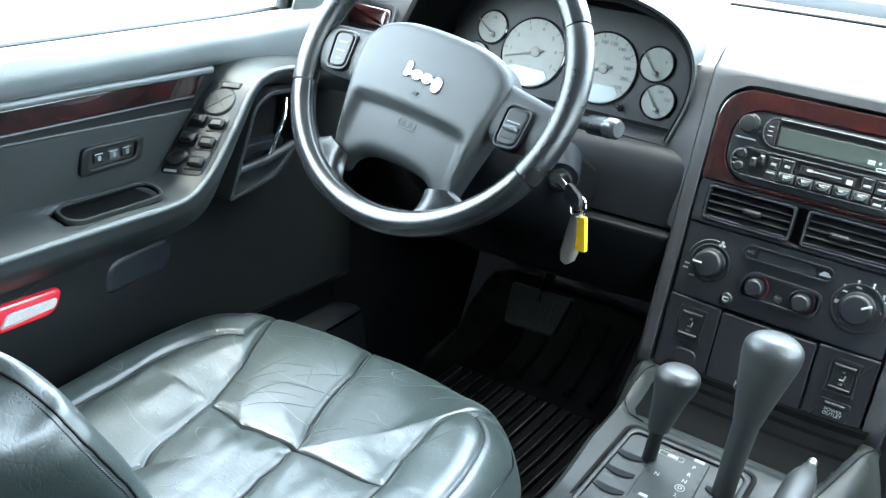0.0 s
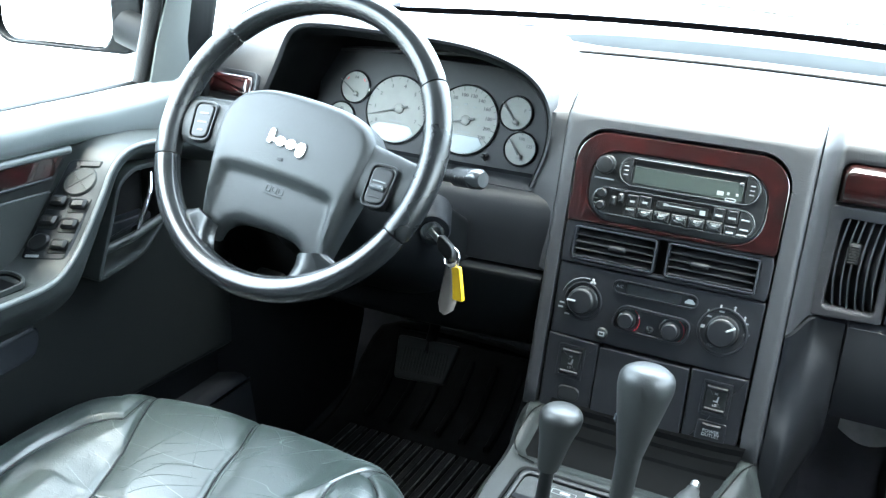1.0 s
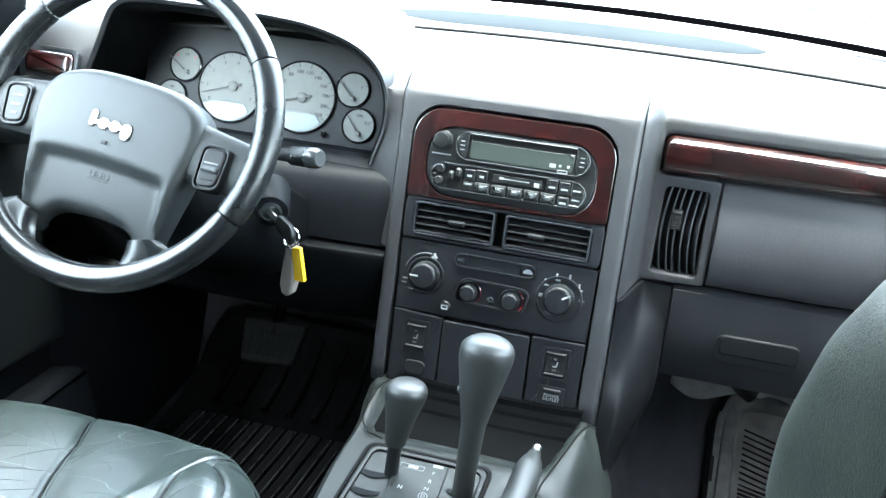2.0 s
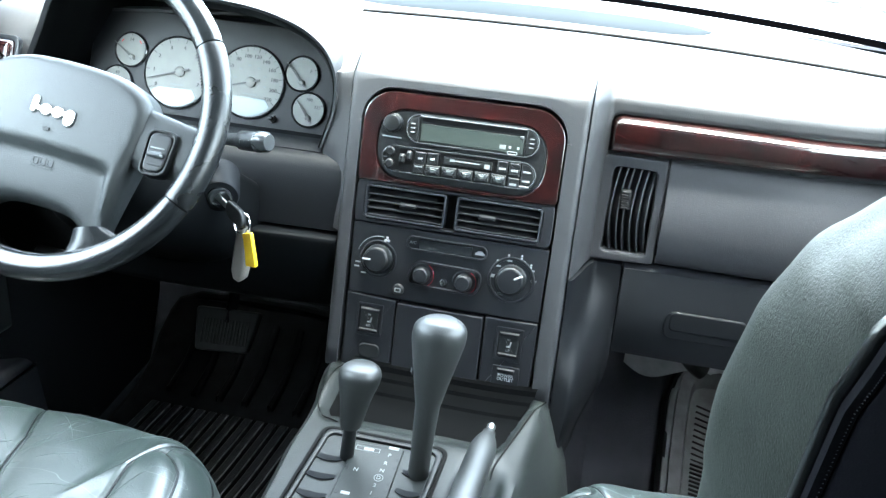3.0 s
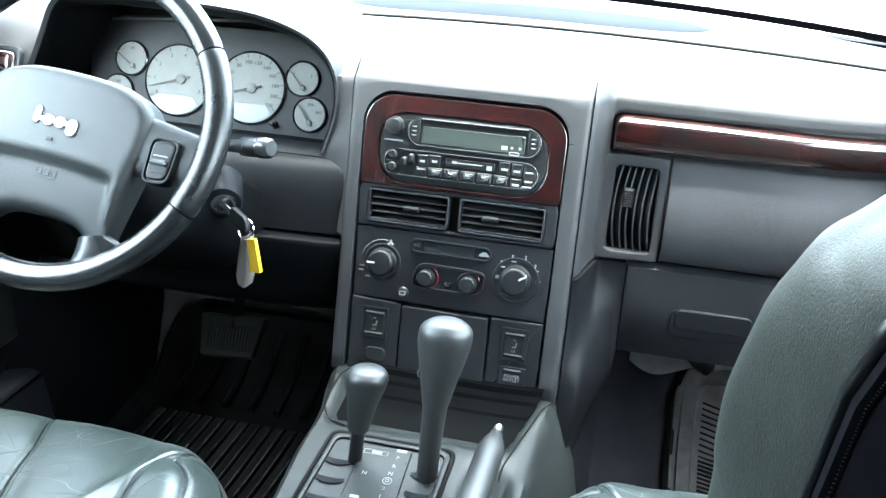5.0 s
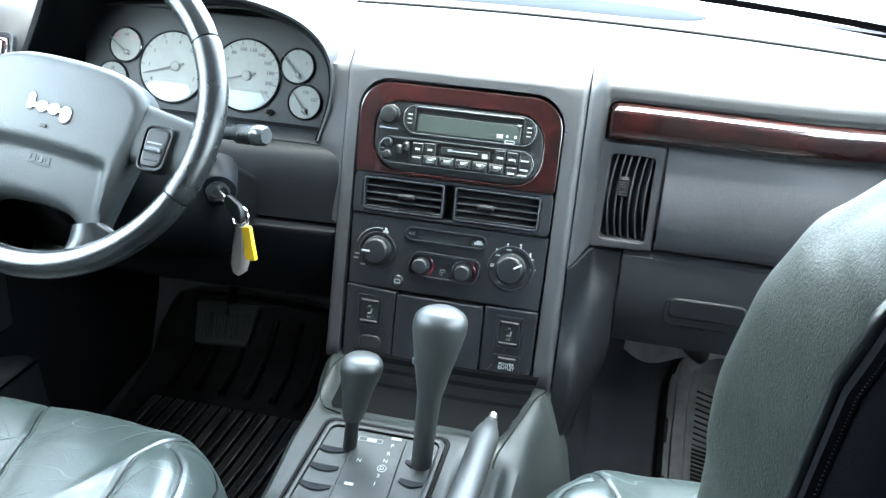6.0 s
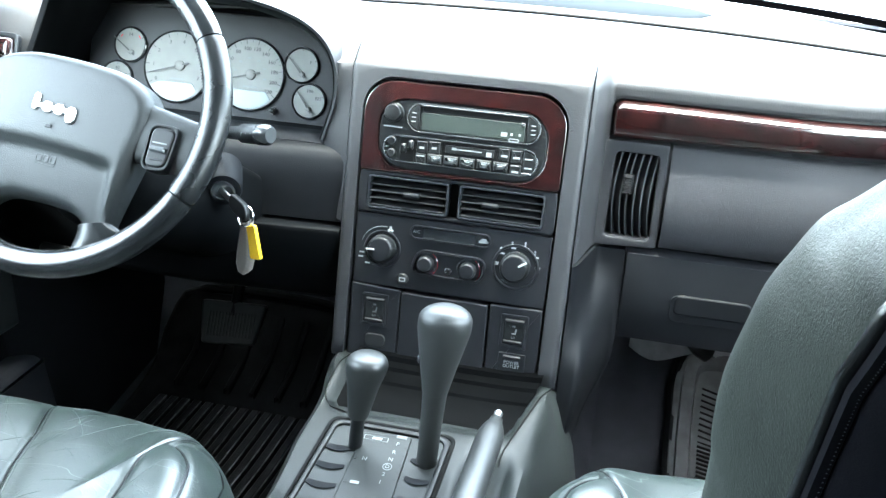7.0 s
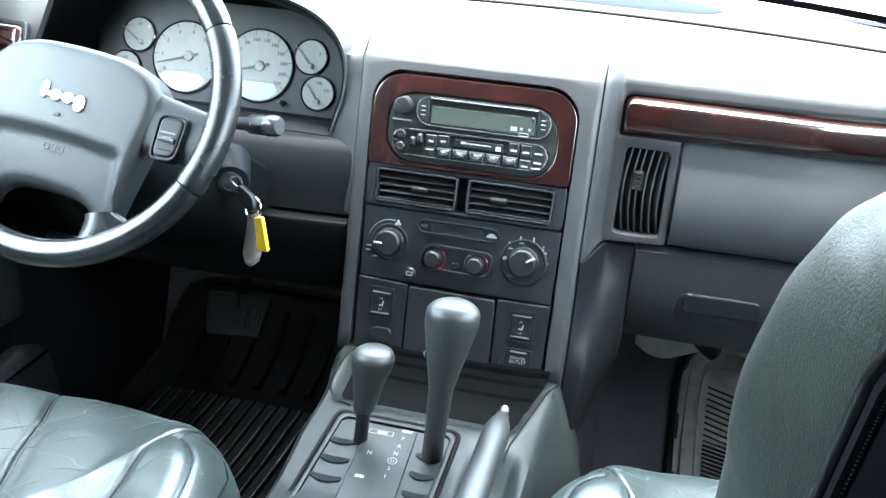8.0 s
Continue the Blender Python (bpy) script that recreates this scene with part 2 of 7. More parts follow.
def part(name, bm, material, parent, label="", angle=38):
    """One mesh, given in world places, under a thing or under a part."""
    bm.transform(Matrix.Translation(-ORIGIN[parent]))
    ob = new(name, finish(bm, material, name, angle))
    ob.parent = parent
    ORIGIN[ob] = ORIGIN[parent]
    return tagged(ob, label)


def solid(name, bm, material, label, category, kind="", angle=38):
    """A thing or a piece of the setting that is one mesh."""
    low = Vector((sum(v.co.x for v in bm.verts) / len(bm.verts), sum(v.co.y for v in bm.verts) / len(bm.verts), min(v.co.z for v in bm.verts)))
    bm.transform(Matrix.Translation(-low))
    ob = new(name, finish(bm, material, name, angle))
    ob.location = low
    ORIGIN[ob] = low
    return tagged(ob, label, category, kind=kind)


def axes(origin, u, v):
    u, v = Vector(u).normalized(), Vector(v).normalized()
    n = u.cross(v)
    return Matrix(((u.x, v.x, n.x, origin[0]), (u.y, v.y, n.y, origin[1]), (u.z, v.z, n.z, origin[2]), (0, 0, 0, 1)))


def rrect(cx, cy, w, h, r, seg=5):
    """A rectangle with rounded corners, anticlockwise."""
    r = min(r, w / 2 - 1e-5, h / 2 - 1e-5)
    out = []
    for sx, sy, a0 in ((1, 1, 0), (-1, 1, 90), (-1, -1, 180), (1, -1, 270)):
        for k in range(seg + 1):
            a = radians(a0 + 90 * k / seg)
            out.append((cx + sx * (w / 2 - r) + r * math.cos(a), cy + sy * (h / 2 - r) + r * math.sin(a)))
    return out


def circle(cx, cy, r, seg=32):
    return [(cx + r * math.cos(2 * math.pi * k / seg), cy + r * math.sin(2 * math.pi * k / seg)) for k in range(seg)]


def quad(a, b, c, d, r=0.0, seg=3):
    """A four-sided outline with corners rounded by r."""
    pts = [Vector(p) for p in (a, b, c, d)]
    if not r:
        return [tuple(p) for p in pts]
    out = []
    for k in range(4):
        p, q, s = pts[k - 1], pts[k], pts[(k + 1) % 4]
        e, f = q + (p - q).normalized() * r, q + (s - q).normalized() * r
        for j in range(seg + 1):
            w = j / seg
            out.append(tuple((1 - w) ** 2 * e + 2 * w * (1 - w) * q + w * w * f))
    return out


def rounded(points, r, seg=3):
    """A many-sided outline with corners rounded by r."""
    pts, out = [Vector(p) for p in points], []
    for k in range(len(pts)):
        p, q, s = pts[k - 1], pts[k], pts[(k + 1) % len(pts)]
        e, f = q + (p - q).normalized() * r, q + (s - q).normalized() * r
        for j in range(seg + 1):
            w = j / seg
            out.append(tuple((1 - w) ** 2 * e + 2 * w * (1 - w) * q + w * w * f))
    return out


def area2(o):
    return sum(o[k - 1][0] * o[k][1] - o[k][0] * o[k - 1][1] for k in range(len(o)))


def inset(o, d):
    """The outline moved inwards by d."""
    o = [Vector(p) for p in o]
    turn = 1 if area2(o) > 0 else -1
    out = []
    for k in range(len(o)):
        a, b = (o[k] - o[k - 1]), (o[(k + 1) % len(o)] - o[k])
        na, nb = Vector((-a.y, a.x)).normalized() * turn, Vector((-b.y, b.x)).normalized() * turn
        m = na + nb
        if m.length < 1e-6:
            m = na
        m.normalize()
        out.append(tuple(o[k] + m * (d / max(0.5, m.dot(na)))))
    return out


def rings(bm, loops, m, close_first=True, close_last=True):
    """Skins a row of closed loops of (u, v, n)."""
    made = [[bm.verts.new(m @ Vector(p)) for p in loop] for loop in loops]
    for a, b in zip(made, made[1:]):
        for k in range(len(a)):
            bm.faces.new((a[k - 1], a[k], b[k], b[k - 1]))
    if close_first:
        bm.faces.new(made[0][::-1])
    if close_last:
        bm.faces.new(made[-1])
    return bm


def slab(outline, n0, n1, m, edge=0.002, bm=None, steps=3, back=False):
    """A plate of the outline from n0 to n1 with a rounded front edge."""
    bm = bm or bmesh.new()
    loops = [[(x, y, n0) for x, y in outline]]
    for k in range(steps + 1):
        a = radians(90 * k / steps)
        o = inset(outline, edge * (1 - math.cos(a))) if k else outline
        loops.append([(x, y, n1 - edge + edge * math.sin(a)) for x, y in o])
    loops.append([(x, y, n1) for x, y in inset(outline, edge * 1.06 + 0.00005)])
    return rings(bm, loops, m)


def frame_slab(outer, inner, n0, n1, m, edge=0.002, bm=None, floor=None):
    """A plate with a hole: outer and inner outlines have the same count. floor: n of a closed bottom of the hole."""
    bm = bm or bmesh.new()
    e2 = edge * 0.3
    loops = [[(x, y, n0) for x, y in outer], [(x, y, n1 - edge) for x, y in outer], [(x, y, n1 - e2) for x, y in inset(outer, e2)], [(x, y, n1) for x, y in inset(outer, edge)], [(x, y, n1) for x, y in inset(outer, edge * 1.06 + 0.00005)],
             [(x, y, n1) for x, y in inset(inner, -edge * 1.06 - 0.00005)], [(x, y, n1) for x, y in inset(inner, -edge)], [(x, y, n1 - e2) for x, y in inset(inner, -e2)], [(x, y, n1 - edge) for x, y in inner],
             [(x, y, n0 if floor is None else floor) for x, y in inner]]
    if floor is None:
        loops.append(loops[0])
        return rings(bm, loops, m, False, False)
    return rings(bm, loops, m, True, True)


def box(c, size, m=None, edge=0.002, bm=None):
    """A box with rounded edges on its long faces, by its centre and size."""
    m = (m or Matrix()) @ Matrix.Translation(c)
    e = min(edge, min(size) / 3)
    o = rrect(0, 0, size[0], size[1], e, 3)
    h = size[2] / 2
    loops = [[(x, y, -h) for x, y in inset(o, e)], [(x, y, -h + e) for x, y in o], [(x, y, h - e) for x, y in o], [(x, y, h) for x, y in inset(o, e)]]
    return rings(bm or bmesh.new(), loops, m)


def lathe(profile, m, seg=40, bm=None, knurl=0.0):
    """Turns a profile of (radius, n) about the n axis of m. knurl: every second vertex is drawn in by it."""
    loops = []
    for r, n in profile:
        loops.append([((r - (knurl if k % 2 else 0)) * math.cos(2 * math.pi * k / seg), (r - (knurl if k % 2 else 0)) * math.sin(2 * math.pi * k / seg), n) for k in range(seg)])
    return rings(bm or bmesh.new(), loops, m)


def smooth_line(points, n=8):
    """A Catmull-Rom line through the points."""
    p = [Vector(q) for q in points]
    p = [2 * p[0] - p[1]] + p + [2 * p[-1] - p[-2]]
    out = []
    for k in range(1, len(p) - 2):
        for j in range(n):
            t = j / n
            out.append(0.5 * (2 * p[k] + (p[k + 1] - p[k - 1]) * t + (2 * p[k - 1] - 5 * p[k] + 4 * p[k + 1] - p[k + 2]) * t * t
                              + (3 * p[k] - p[k - 1] - 3 * p[k + 1] + p[k + 2]) * t ** 3))
    return out + [p[-2]]


def tube(points, r, seg=10, closed=False, bm=None):
    """A pipe along points; r is a number or one for each point."""
    bm = bm or bmesh.new()
    pts = [Vector(p) for p in points]
    n = len(pts)
    radii = r if isinstance(r, (list, tuple)) else [r] * n
    loops, up = [], None
    for k in range(n):
        a = pts[k - 1] if closed or k else pts[0]
        b = pts[(k + 1) % n] if closed or k < n - 1 else pts[-1]
        d = (b - a).normalized()
        if up is None:
            up = d.orthogonal().normalized()
        up = (up - d * up.dot(d)).normalized()
        side = d.cross(up)
        loops.append([tuple(pts[k] + radii[k] * (math.cos(2 * math.pi * j / seg) * up + math.sin(2 * math.pi * j / seg) * side)) for j in range(seg)])
    if closed:
        made = [[bm.verts.new(p) for p in loop] for loop in loops]
        for k in range(n):
            a, b = made[k - 1], made[k]
            for j in range(seg):
                bm.faces.new((a[j - 1], a[j], b[j], b[j - 1]))
        return bm
    return rings(bm, loops, Matrix())


def sheet(rows, thick=0.0, bm=None):
    """A skin over rows of points, made a shell by thick (away from its normal side)."""
    bm = bm or bmesh.new()
    made = [[bm.verts.new(p) for p in row] for row in rows]
    faces = []
    for a, b in zip(made, made[1:]):
        for k in range(len(a) - 1):
            faces.append(bm.faces.new((a[k], a[k + 1], b[k + 1], b[k])))
    if thick:
        bmesh.ops.recalc_face_normals(bm, faces=faces)
        bmesh.ops.solidify(bm, geom=faces, thickness=thick)
    return bm


def letters(text, size, m, material, parent, name="lettering", depth=0.0004, align="CENTER"):
    """Raised print in the built-in font, as a mesh under its thing."""
    curve = bpy.data.curves.new(name, "FONT")
    curve.body, curve.size, curve.extrude, curve.align_x, curve.align_y = text, size, depth, align, "CENTER"
    curve.resolution_u = 2
    carrier = bpy.data.objects.new(name, curve)
    scene.collection.objects.link(carrier)
    bpy.context.view_layer.update()
    me = bpy.data.meshes.new_from_object(carrier.evaluated_get(bpy.context.evaluated_depsgraph_get()))
    bpy.data.objects.remove(carrier)
    me.transform(Matrix.Translation(-ORIGIN[parent]) @ m)
    me.materials.clear()
    me.materials.append(material)
    ob = new(name, me)
    ob.parent = parent
    ORIGIN[ob] = ORIGIN[parent]
    return ob


def at(m, u, v, n=0.0, spin=0.0):
    return m @ Matrix.Translation((u, v, n)) @ Matrix.Rotation(radians(spin), 4, "Z")


def smoothstep(a, b, x):
    t = max(0.0, min(1.0, (x - a) / (b - a)))
    return t * t * (3 - 2 * t)


def bend(points, x):
    """The value at x on a smooth line through (x, value) pairs."""
    for (a, p), (b, q) in zip(points, points[1:]):
        if x <= b:
            return p + (q - p) * smoothstep(a, b, x) if x > a else p
    return points[-1][1]


# ---- setting ----
LEFT = axes((-0.70, 0, 0), (0, 1, 0), (0, 0, 1))      # u ahead, v up, n to the passenger's side
RIGHT = axes((0.70, 0, 0), (0, -1, 0), (0, 0, 1))     # u back, v up, n to the driver's side
FACE = axes((0, 0, 0.62), (1, 0, 0), (0, math.sin(radians(12)), math.cos(radians(12))))
BACKWALL = axes((0, 0.07, 0), (1, 0, 0), (0, 0, 1))   # the dashboard's rear face before the passenger

bm = bmesh.new()
bmesh.ops.create_grid(bm, x_segments=40, y_segments=40, size=400, matrix=Matrix.Translation((0, 0, -0.55)))
solid("ground", bm, GRAVEL, "grey gravel lot around the car", "ground", "structure")

# carpeted floor with the raised tunnel and the sloped toe board
rows = []
for k in range(49):
    x = -0.74 + 1.48 * k / 48
    tunnel = 0.20 * (1 - smoothstep(0.13, 0.22, abs(x)))
    row = []
    for y, z in ((-2.3, 0.0), (-1.2, 0.0), (-0.6, 0.0), (-0.2, 0.0), (0.1, 0.0), (0.25, 0.01), (0.34, 0.05), (0.45, 0.16), (0.56, 0.34), (0.60, 0.62)):
        row.append((x, y, max(z, tunnel + 0.25 * max(0, y - 0.15) if tunnel > 0.001 else z)))
    rows.append(row)
solid("floor", sheet(rows, 0.003), CARPET, "charcoal carpeted car floor with a raised tunnel", "floor", "structure")

# roof, rear end and the sides close the cabin out of view, shaping its light
rows = [[(-0.73 + 1.46 * k / 12, y, 1.27 + 0.03 * (1 - (k / 6 - 1) ** 2) - 0.02 * (y > 0)) for k in range(13)] for y in (-2.3, -1.6, -0.8, -0.1)]
solid("ceiling", sheet(rows, 0.03), CLOTH, "unseen dark grey headliner holding back light from above", "ceiling", "structure")
solid("wall_left_front", slab(quad((-0.02, -0.03), (0.66, -0.03), (0.66, 0.80), (-0.02, 0.70), 0.01), -0.06, -0.036, LEFT, 0.004), CARPET, "dark felt-lined side wall beside the pedals", "wall", "structure")
solid("wall_right_front", slab(quad((-0.66, -0.03), (0.0, -0.03), (0.0, 0.70), (-0.66, 0.80), 0.01), -0.06, -0.051, RIGHT, 0.004), CARPET, "dark felt-lined side wall of the passenger's footwell", "wall", "structure")
REAR = axes((0, -2.3, 0), (-1, 0, 0), (0, 0, 1))
solid("wall_rear", slab(quad((-0.77, -0.1), (0.77, -0.1), (0.77, 1.31), (-0.77, 1.31), 0.02), 0.0, 0.05, REAR, 0.01), FABRIC, "unseen plain dark wall closing the cabin behind the seats", "wall", "structure")
solid("wall_right", frame_slab(quad((-0.3, -0.02), (1.02, -0.02), (1.02, 1.3), (0.15, 1.3), 0.04), quad((0.16, 0.76), (0.96, 0.76), (0.96, 1.22), (0.36, 1.22), 0.05), -0.05, 0.0, RIGHT, 0.01),
      PLASTIC, "unseen front side lining, its window opening sized for the light", "wall", "structure")
solid("wall_right_rear", frame_slab(quad((1.03, -0.02), (2.3, -0.02), (2.3, 1.3), (1.03, 1.3), 0.04), quad((1.08, 0.72), (1.95, 0.72), (1.95, 1.22), (1.08, 1.22), 0.05), -0.05, 0.0, RIGHT, 0.01),
      PLASTIC, "unseen slate lining round the rear side window", "wall", "structure")
solid("wall_left", frame_slab(quad((-2.3, -0.02), (-0.955, -0.02), (-0.955, 1.3), (-2.3, 1.3), 0.03), quad((-2.2, 0.76), (-1.06, 0.76), (-1.06, 1.22), (-2.15, 1.22), 0.05), -0.05, 0.0, LEFT, 0.01),
      PLASTIC, "unseen plain rear side lining with a window opening", "wall", "structure")


# unseen opaque panes added in the rear side windows to keep daylight out
for side, u0, u1, v0 in ((LEFT, -2.2, -1.05, 0.74), (RIGHT, 1.07, 1.96, 0.71)):
    solid("window_2" if side is LEFT else "window_3", slab(quad((u0, v0), (u1, v0), (u1, 1.23), (u0, 1.23), 0.02), -0.030, -0.025, side, 0.001), OPAQUE, "dark light-blocking pane in a rear side window", "window", "structure")


def windscreen_base(x):
    return 0.54 - 0.33 * x * x, 0.824 - (0.053 if x > 0 else 0.03) * x * x


rows = [[(x, 0.612, -0.02), (x, 0.612, 0.5), (x, 0.60, 0.70), (x, windscreen_base(x)[0] + 0.034, 0.800)] for x in (-0.76 + 1.52 * k / 24 for k in range(25))]
solid("wall_front", sheet(rows, 0.006), CARPET, "dark felt-lined bulkhead behind the dashboard", "wall", "structure")

# windscreen with its dark edge band
rows = []
for k in range(25):
    x = -0.70 + 1.4 * k / 24
    y, z = windscreen_base(x)
    top = (x * 0.86, -0.10 + 0.02 * (1 - (x / 0.7) ** 2), 1.27)
    rows.append([Vector((x, y, z)).lerp(top, j / 8) for j in range(9)])
windscreen = solid("window_1", sheet(rows), PANE, "clear curved windscreen above the dashboard", "window", "structure")
windscreen.visible_shadow = False
line = [(x, *windscreen_base(x)) for x in (-0.70 + 1.4 * k / 32 for k in range(33))]
bm = bmesh.new()
rows = [[(x, y - 0.004, z - 0.004), (x, y - 0.005, z + 0.005), (x, y - 0.003, z + 0.0060), (x, y + 0.004, z + 0.0066), (x, y + 0.012, z - 0.004)] for x, y, z in line]
solid("trim", sheet(rows, 0.002), PITCH, "black rubber strip along the windscreen's foot", "trim", "structure")

for side, name in ((-1, "left"), (1, "right")):
    path = smooth_line([(side * 0.735, 0.40, 0.76), (side * 0.715, 0.24, 0.90), (side * 0.675, 0.04, 1.09), (side * 0.62, -0.14, 1.28)], 8)
    bm = tube(path, [0.05 - 0.012 * k / (len(path) - 1) for k in range(len(path))], 14)
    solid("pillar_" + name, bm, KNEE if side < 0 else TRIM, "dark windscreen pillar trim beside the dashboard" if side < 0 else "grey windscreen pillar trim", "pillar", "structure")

rows = [[(-0.725, -0.075, z), (-0.716 - 0.02 * (z < 0.8), -0.045, z), (-0.715 - 0.02 * (z < 0.8), -0.01, z), (-0.722, w, z), (-0.745, w + 0.03, z)] for z, w in ((0.60, 0.0), (0.70, 0.0), (0.76, 0.0), (0.80, 0.012), (0.86, 0.028), (0.94, 0.035), (1.02, 0.03))]
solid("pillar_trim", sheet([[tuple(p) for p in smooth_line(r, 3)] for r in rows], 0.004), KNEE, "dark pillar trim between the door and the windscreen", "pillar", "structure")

# bonnet, cowl and wipers in front of the windscreen
rows = [[(x, y, z - 0.05 * (x / 0.75) ** 2) for x in (-0.75 + 1.5 * k / 16 for k in range(17))] for y, z in ((0.70, 0.80), (0.8, 0.82), (1.1, 0.815), (1.5, 0.79), (1.75, 0.74), (1.82, 0.62))]
solid("bonnet", sheet(rows, 0.02), PAINT, "pale silver painted car bonnet ahead of the windscreen", "bonnet")
rows = [[(x, y - 0.10 * (x / 0.75) ** 2, z) for x in (-0.72 + 1.44 * k / 16 for k in range(17))] for y, z in ((0.56, 0.80), (0.62, 0.79), (0.71, 0.785))]
solid("cowl", sheet(rows, 0.01), PALEGREY, "pale grey plastic cowl panel below the windscreen", "cowl")


def wiper(x0, x1):
    ob = thing("wiper", (x0, 0.57, 0.83), "grey windscreen wiper parked on the glass", "wiper", "windscreen wipers")
    pts = [(x0 + (x1 - x0) * k / 10, windscreen_base(x0 + (x1 - x0) * k / 10)[0] + 0.02, 0.852 + 0.012 * math.sin(k / 10 * 3.1)) for k in range(11)]
    part("blade", tube(pts, 0.006, 6), STEEL, ob)
    part("arm", tube([(x1 + 0.02, 0.60, 0.83), (x1 - 0.1, 0.585, 0.875), ((x0 + x1) / 2, windscreen_base((x0 + x1) / 2)[0] + 0.03, 0.868)], 0.007, 6), PALEGREY, ob)
    part("hinge", box((x1 + 0.02, 0.60, 0.83), (0.05, 0.03, 0.03), edge=0.008), PALEGREY, ob)


wiper(-0.52, 0.10)
wiper(0.14, 0.62)

# door mirror outside the driver's window
mirror = thing("door_mirror", (-0.80, -0.08, 0.76), "black door mirror outside the driver's window", "mirror")
MIR = axes((-0.958, -0.06, 0.835), (1, 0.18, 0), (0, 0.0, 1))
part("shell", slab(rrect(0.045, 0.004, 0.25, 0.160, 0.04), -0.09, -0.021, MIR, 0.03), KNEE, mirror)
part("bezel", frame_slab(rrect(0.024, 0.002, 0.258, 0.158, 0.036), rrect(0, 0.001, 0.205, 0.146, 0.03), -0.02, 0.008, MIR, 0.004), KNEE, mirror)
part("mirror_glass", slab(rrect(0, 0, 0.20, 0.14, 0.03), -0.006, 0.0, MIR, 0.001), MIRROR, mirror)
part("foot", tube(smooth_line([(-0.83, -0.045, 0.80), (-0.785, -0.05, 0.79), (-0.742, -0.06, 0.78)], 4), 0.028, 10), KNEE, mirror)

# ---- dashboard ----
dash = thing("dashboard", (0, 0.2, 0.38), "slate-grey moulded plastic dashboard with burl wood inlays", "dashboard")


def face_y(z, n=0.004):
    """How far ahead the centre stack's sloping face lies at height z."""
    return 0.2126 * (z - 0.62) - n


def front_y(x, z):
    """The dashboard's rear skin: the sloping stack, falling back to the passenger's side."""
    back = smoothstep(0.1605, 0.184, x)
    return (face_y(z) + 0.006 * smoothstep(0.157, 0.162, x)) * (1 - back) + 0.066 * back


def roll(x):
    """The pad's line from its front lip over to the windscreen, at x."""
    yb, zb = windscreen_base(x)
    fall = 0.006 + 0.014 * min(1.6, abs(x - 0.05) / 0.45) ** 2
    yf, back = face_y(0.752), front_y(x, 0.752) - face_y(0.752) + 0.006 * smoothstep(0.1495, 0.1545, -x)
    pts = [(yf + back + 0.0055, 0.7575), (yf + 0.92 * back + 0.0155, 0.7665), (yf + 0.8 * back + 0.030, 0.7775), (yf + 0.6 * back + 0.049, 0.7885), (yf + 0.35 * back + 0.073, 0.7995), (0.15, 0.810), (0.19, 0.8135)]
    groove = 0.007 if x > -0.215 else 0.0
    pts += [(0.214, 0.814), (0.216, 0.814 - groove), (0.221, 0.814 - groove), (0.223, 0.815), (0.28, 0.818)]
    pts += [(min(0.30, yb - 0.09), 0.8195), (min(0.36, yb - 0.06), 0.8205), (min(0.40, yb - 0.045), 0.821), (min(0.42, yb - 0.04), 0.8215), (yb - 0.03, 0.822), (yb + 0.002, 0.815), (yb + 0.010, 0.79)]
    return [(x, y, z - fall * smoothstep(0.76, 0.80, z)) for y, z in pts]


def arch(half, low, high, r, seg=10):
    """An open line up one side, round the top and down the other."""
    pts = [(-half, low)]
    for k in range(seg + 1):
        a = radians(180 - 90 * k / seg)
        pts.append((-half + r + r * math.cos(a), high - r + r * math.sin(a)))
    for k in range(seg + 1):
        a = radians(90 - 90 * k / seg)
        pts.append((half - r + r * math.cos(a), high - r + r * math.sin(a)))
    return pts + [(half, low)]


HALF, ARCH, BEND = 0.1350, 0.7402, 0.042      # the opening of the stack: half width, top height, corner


def opening(x):
    """The lower edge of the pad's front over the stack's opening."""
    d = max(0.0, abs(x) - (HALF - BEND))
    return ARCH - BEND + math.sqrt(max(0.0, BEND * BEND - d * d)) if d < BEND else ARCH - BEND


def stack_edge(x):
    """The rounded outer edges of the rails, n behind the face."""
    d = max(0.0, x - 0.150, -0.1445 - x)
    return 0.006 * (1 - math.sqrt(max(0.0, 1 - min(1.0, d / 0.0088) ** 2)))


xs = sorted({round(v, 5) for v in [-0.1530, -0.1520, -0.1505, -0.1485, -0.1445, -0.140, 0.142, 0.150, 0.153, 0.156, 0.158, 0.1587] + [s * (HALF - BEND * (1 - math.cos(radians(7.5 * k)))) for k in range(13) for s in (-1, 1)] + [-0.09 + 0.18 * k / 14 for k in range(15)]})
rows = []
for x in xs:
    low = opening(x)
    e = stack_edge(x)
    column = [(x, front_y(x, low) + 0.016, low), (x, front_y(x, low) + 0.002, low), (x, front_y(x, low + 0.0015) , low + 0.0015)] if abs(x) <= HALF else [(x, front_y(x, low) + e, low)] * 3
    column += [(x, front_y(x, z) + e, z) for z in (low + 0.004 + (0.752 - low - 0.004) * k / 5 for k in range(6))]
    for k, (a, b, c) in enumerate(roll(x)):
        f = smoothstep(0, 4, k)
        a += f * ((0.1596 - a) if x == xs[-1] else (-0.1537 - a) if x == xs[0] else 0.0)
        column.append((a, b + e * (1 - f), c))
    rows.append(column)
bm = sheet(rows)
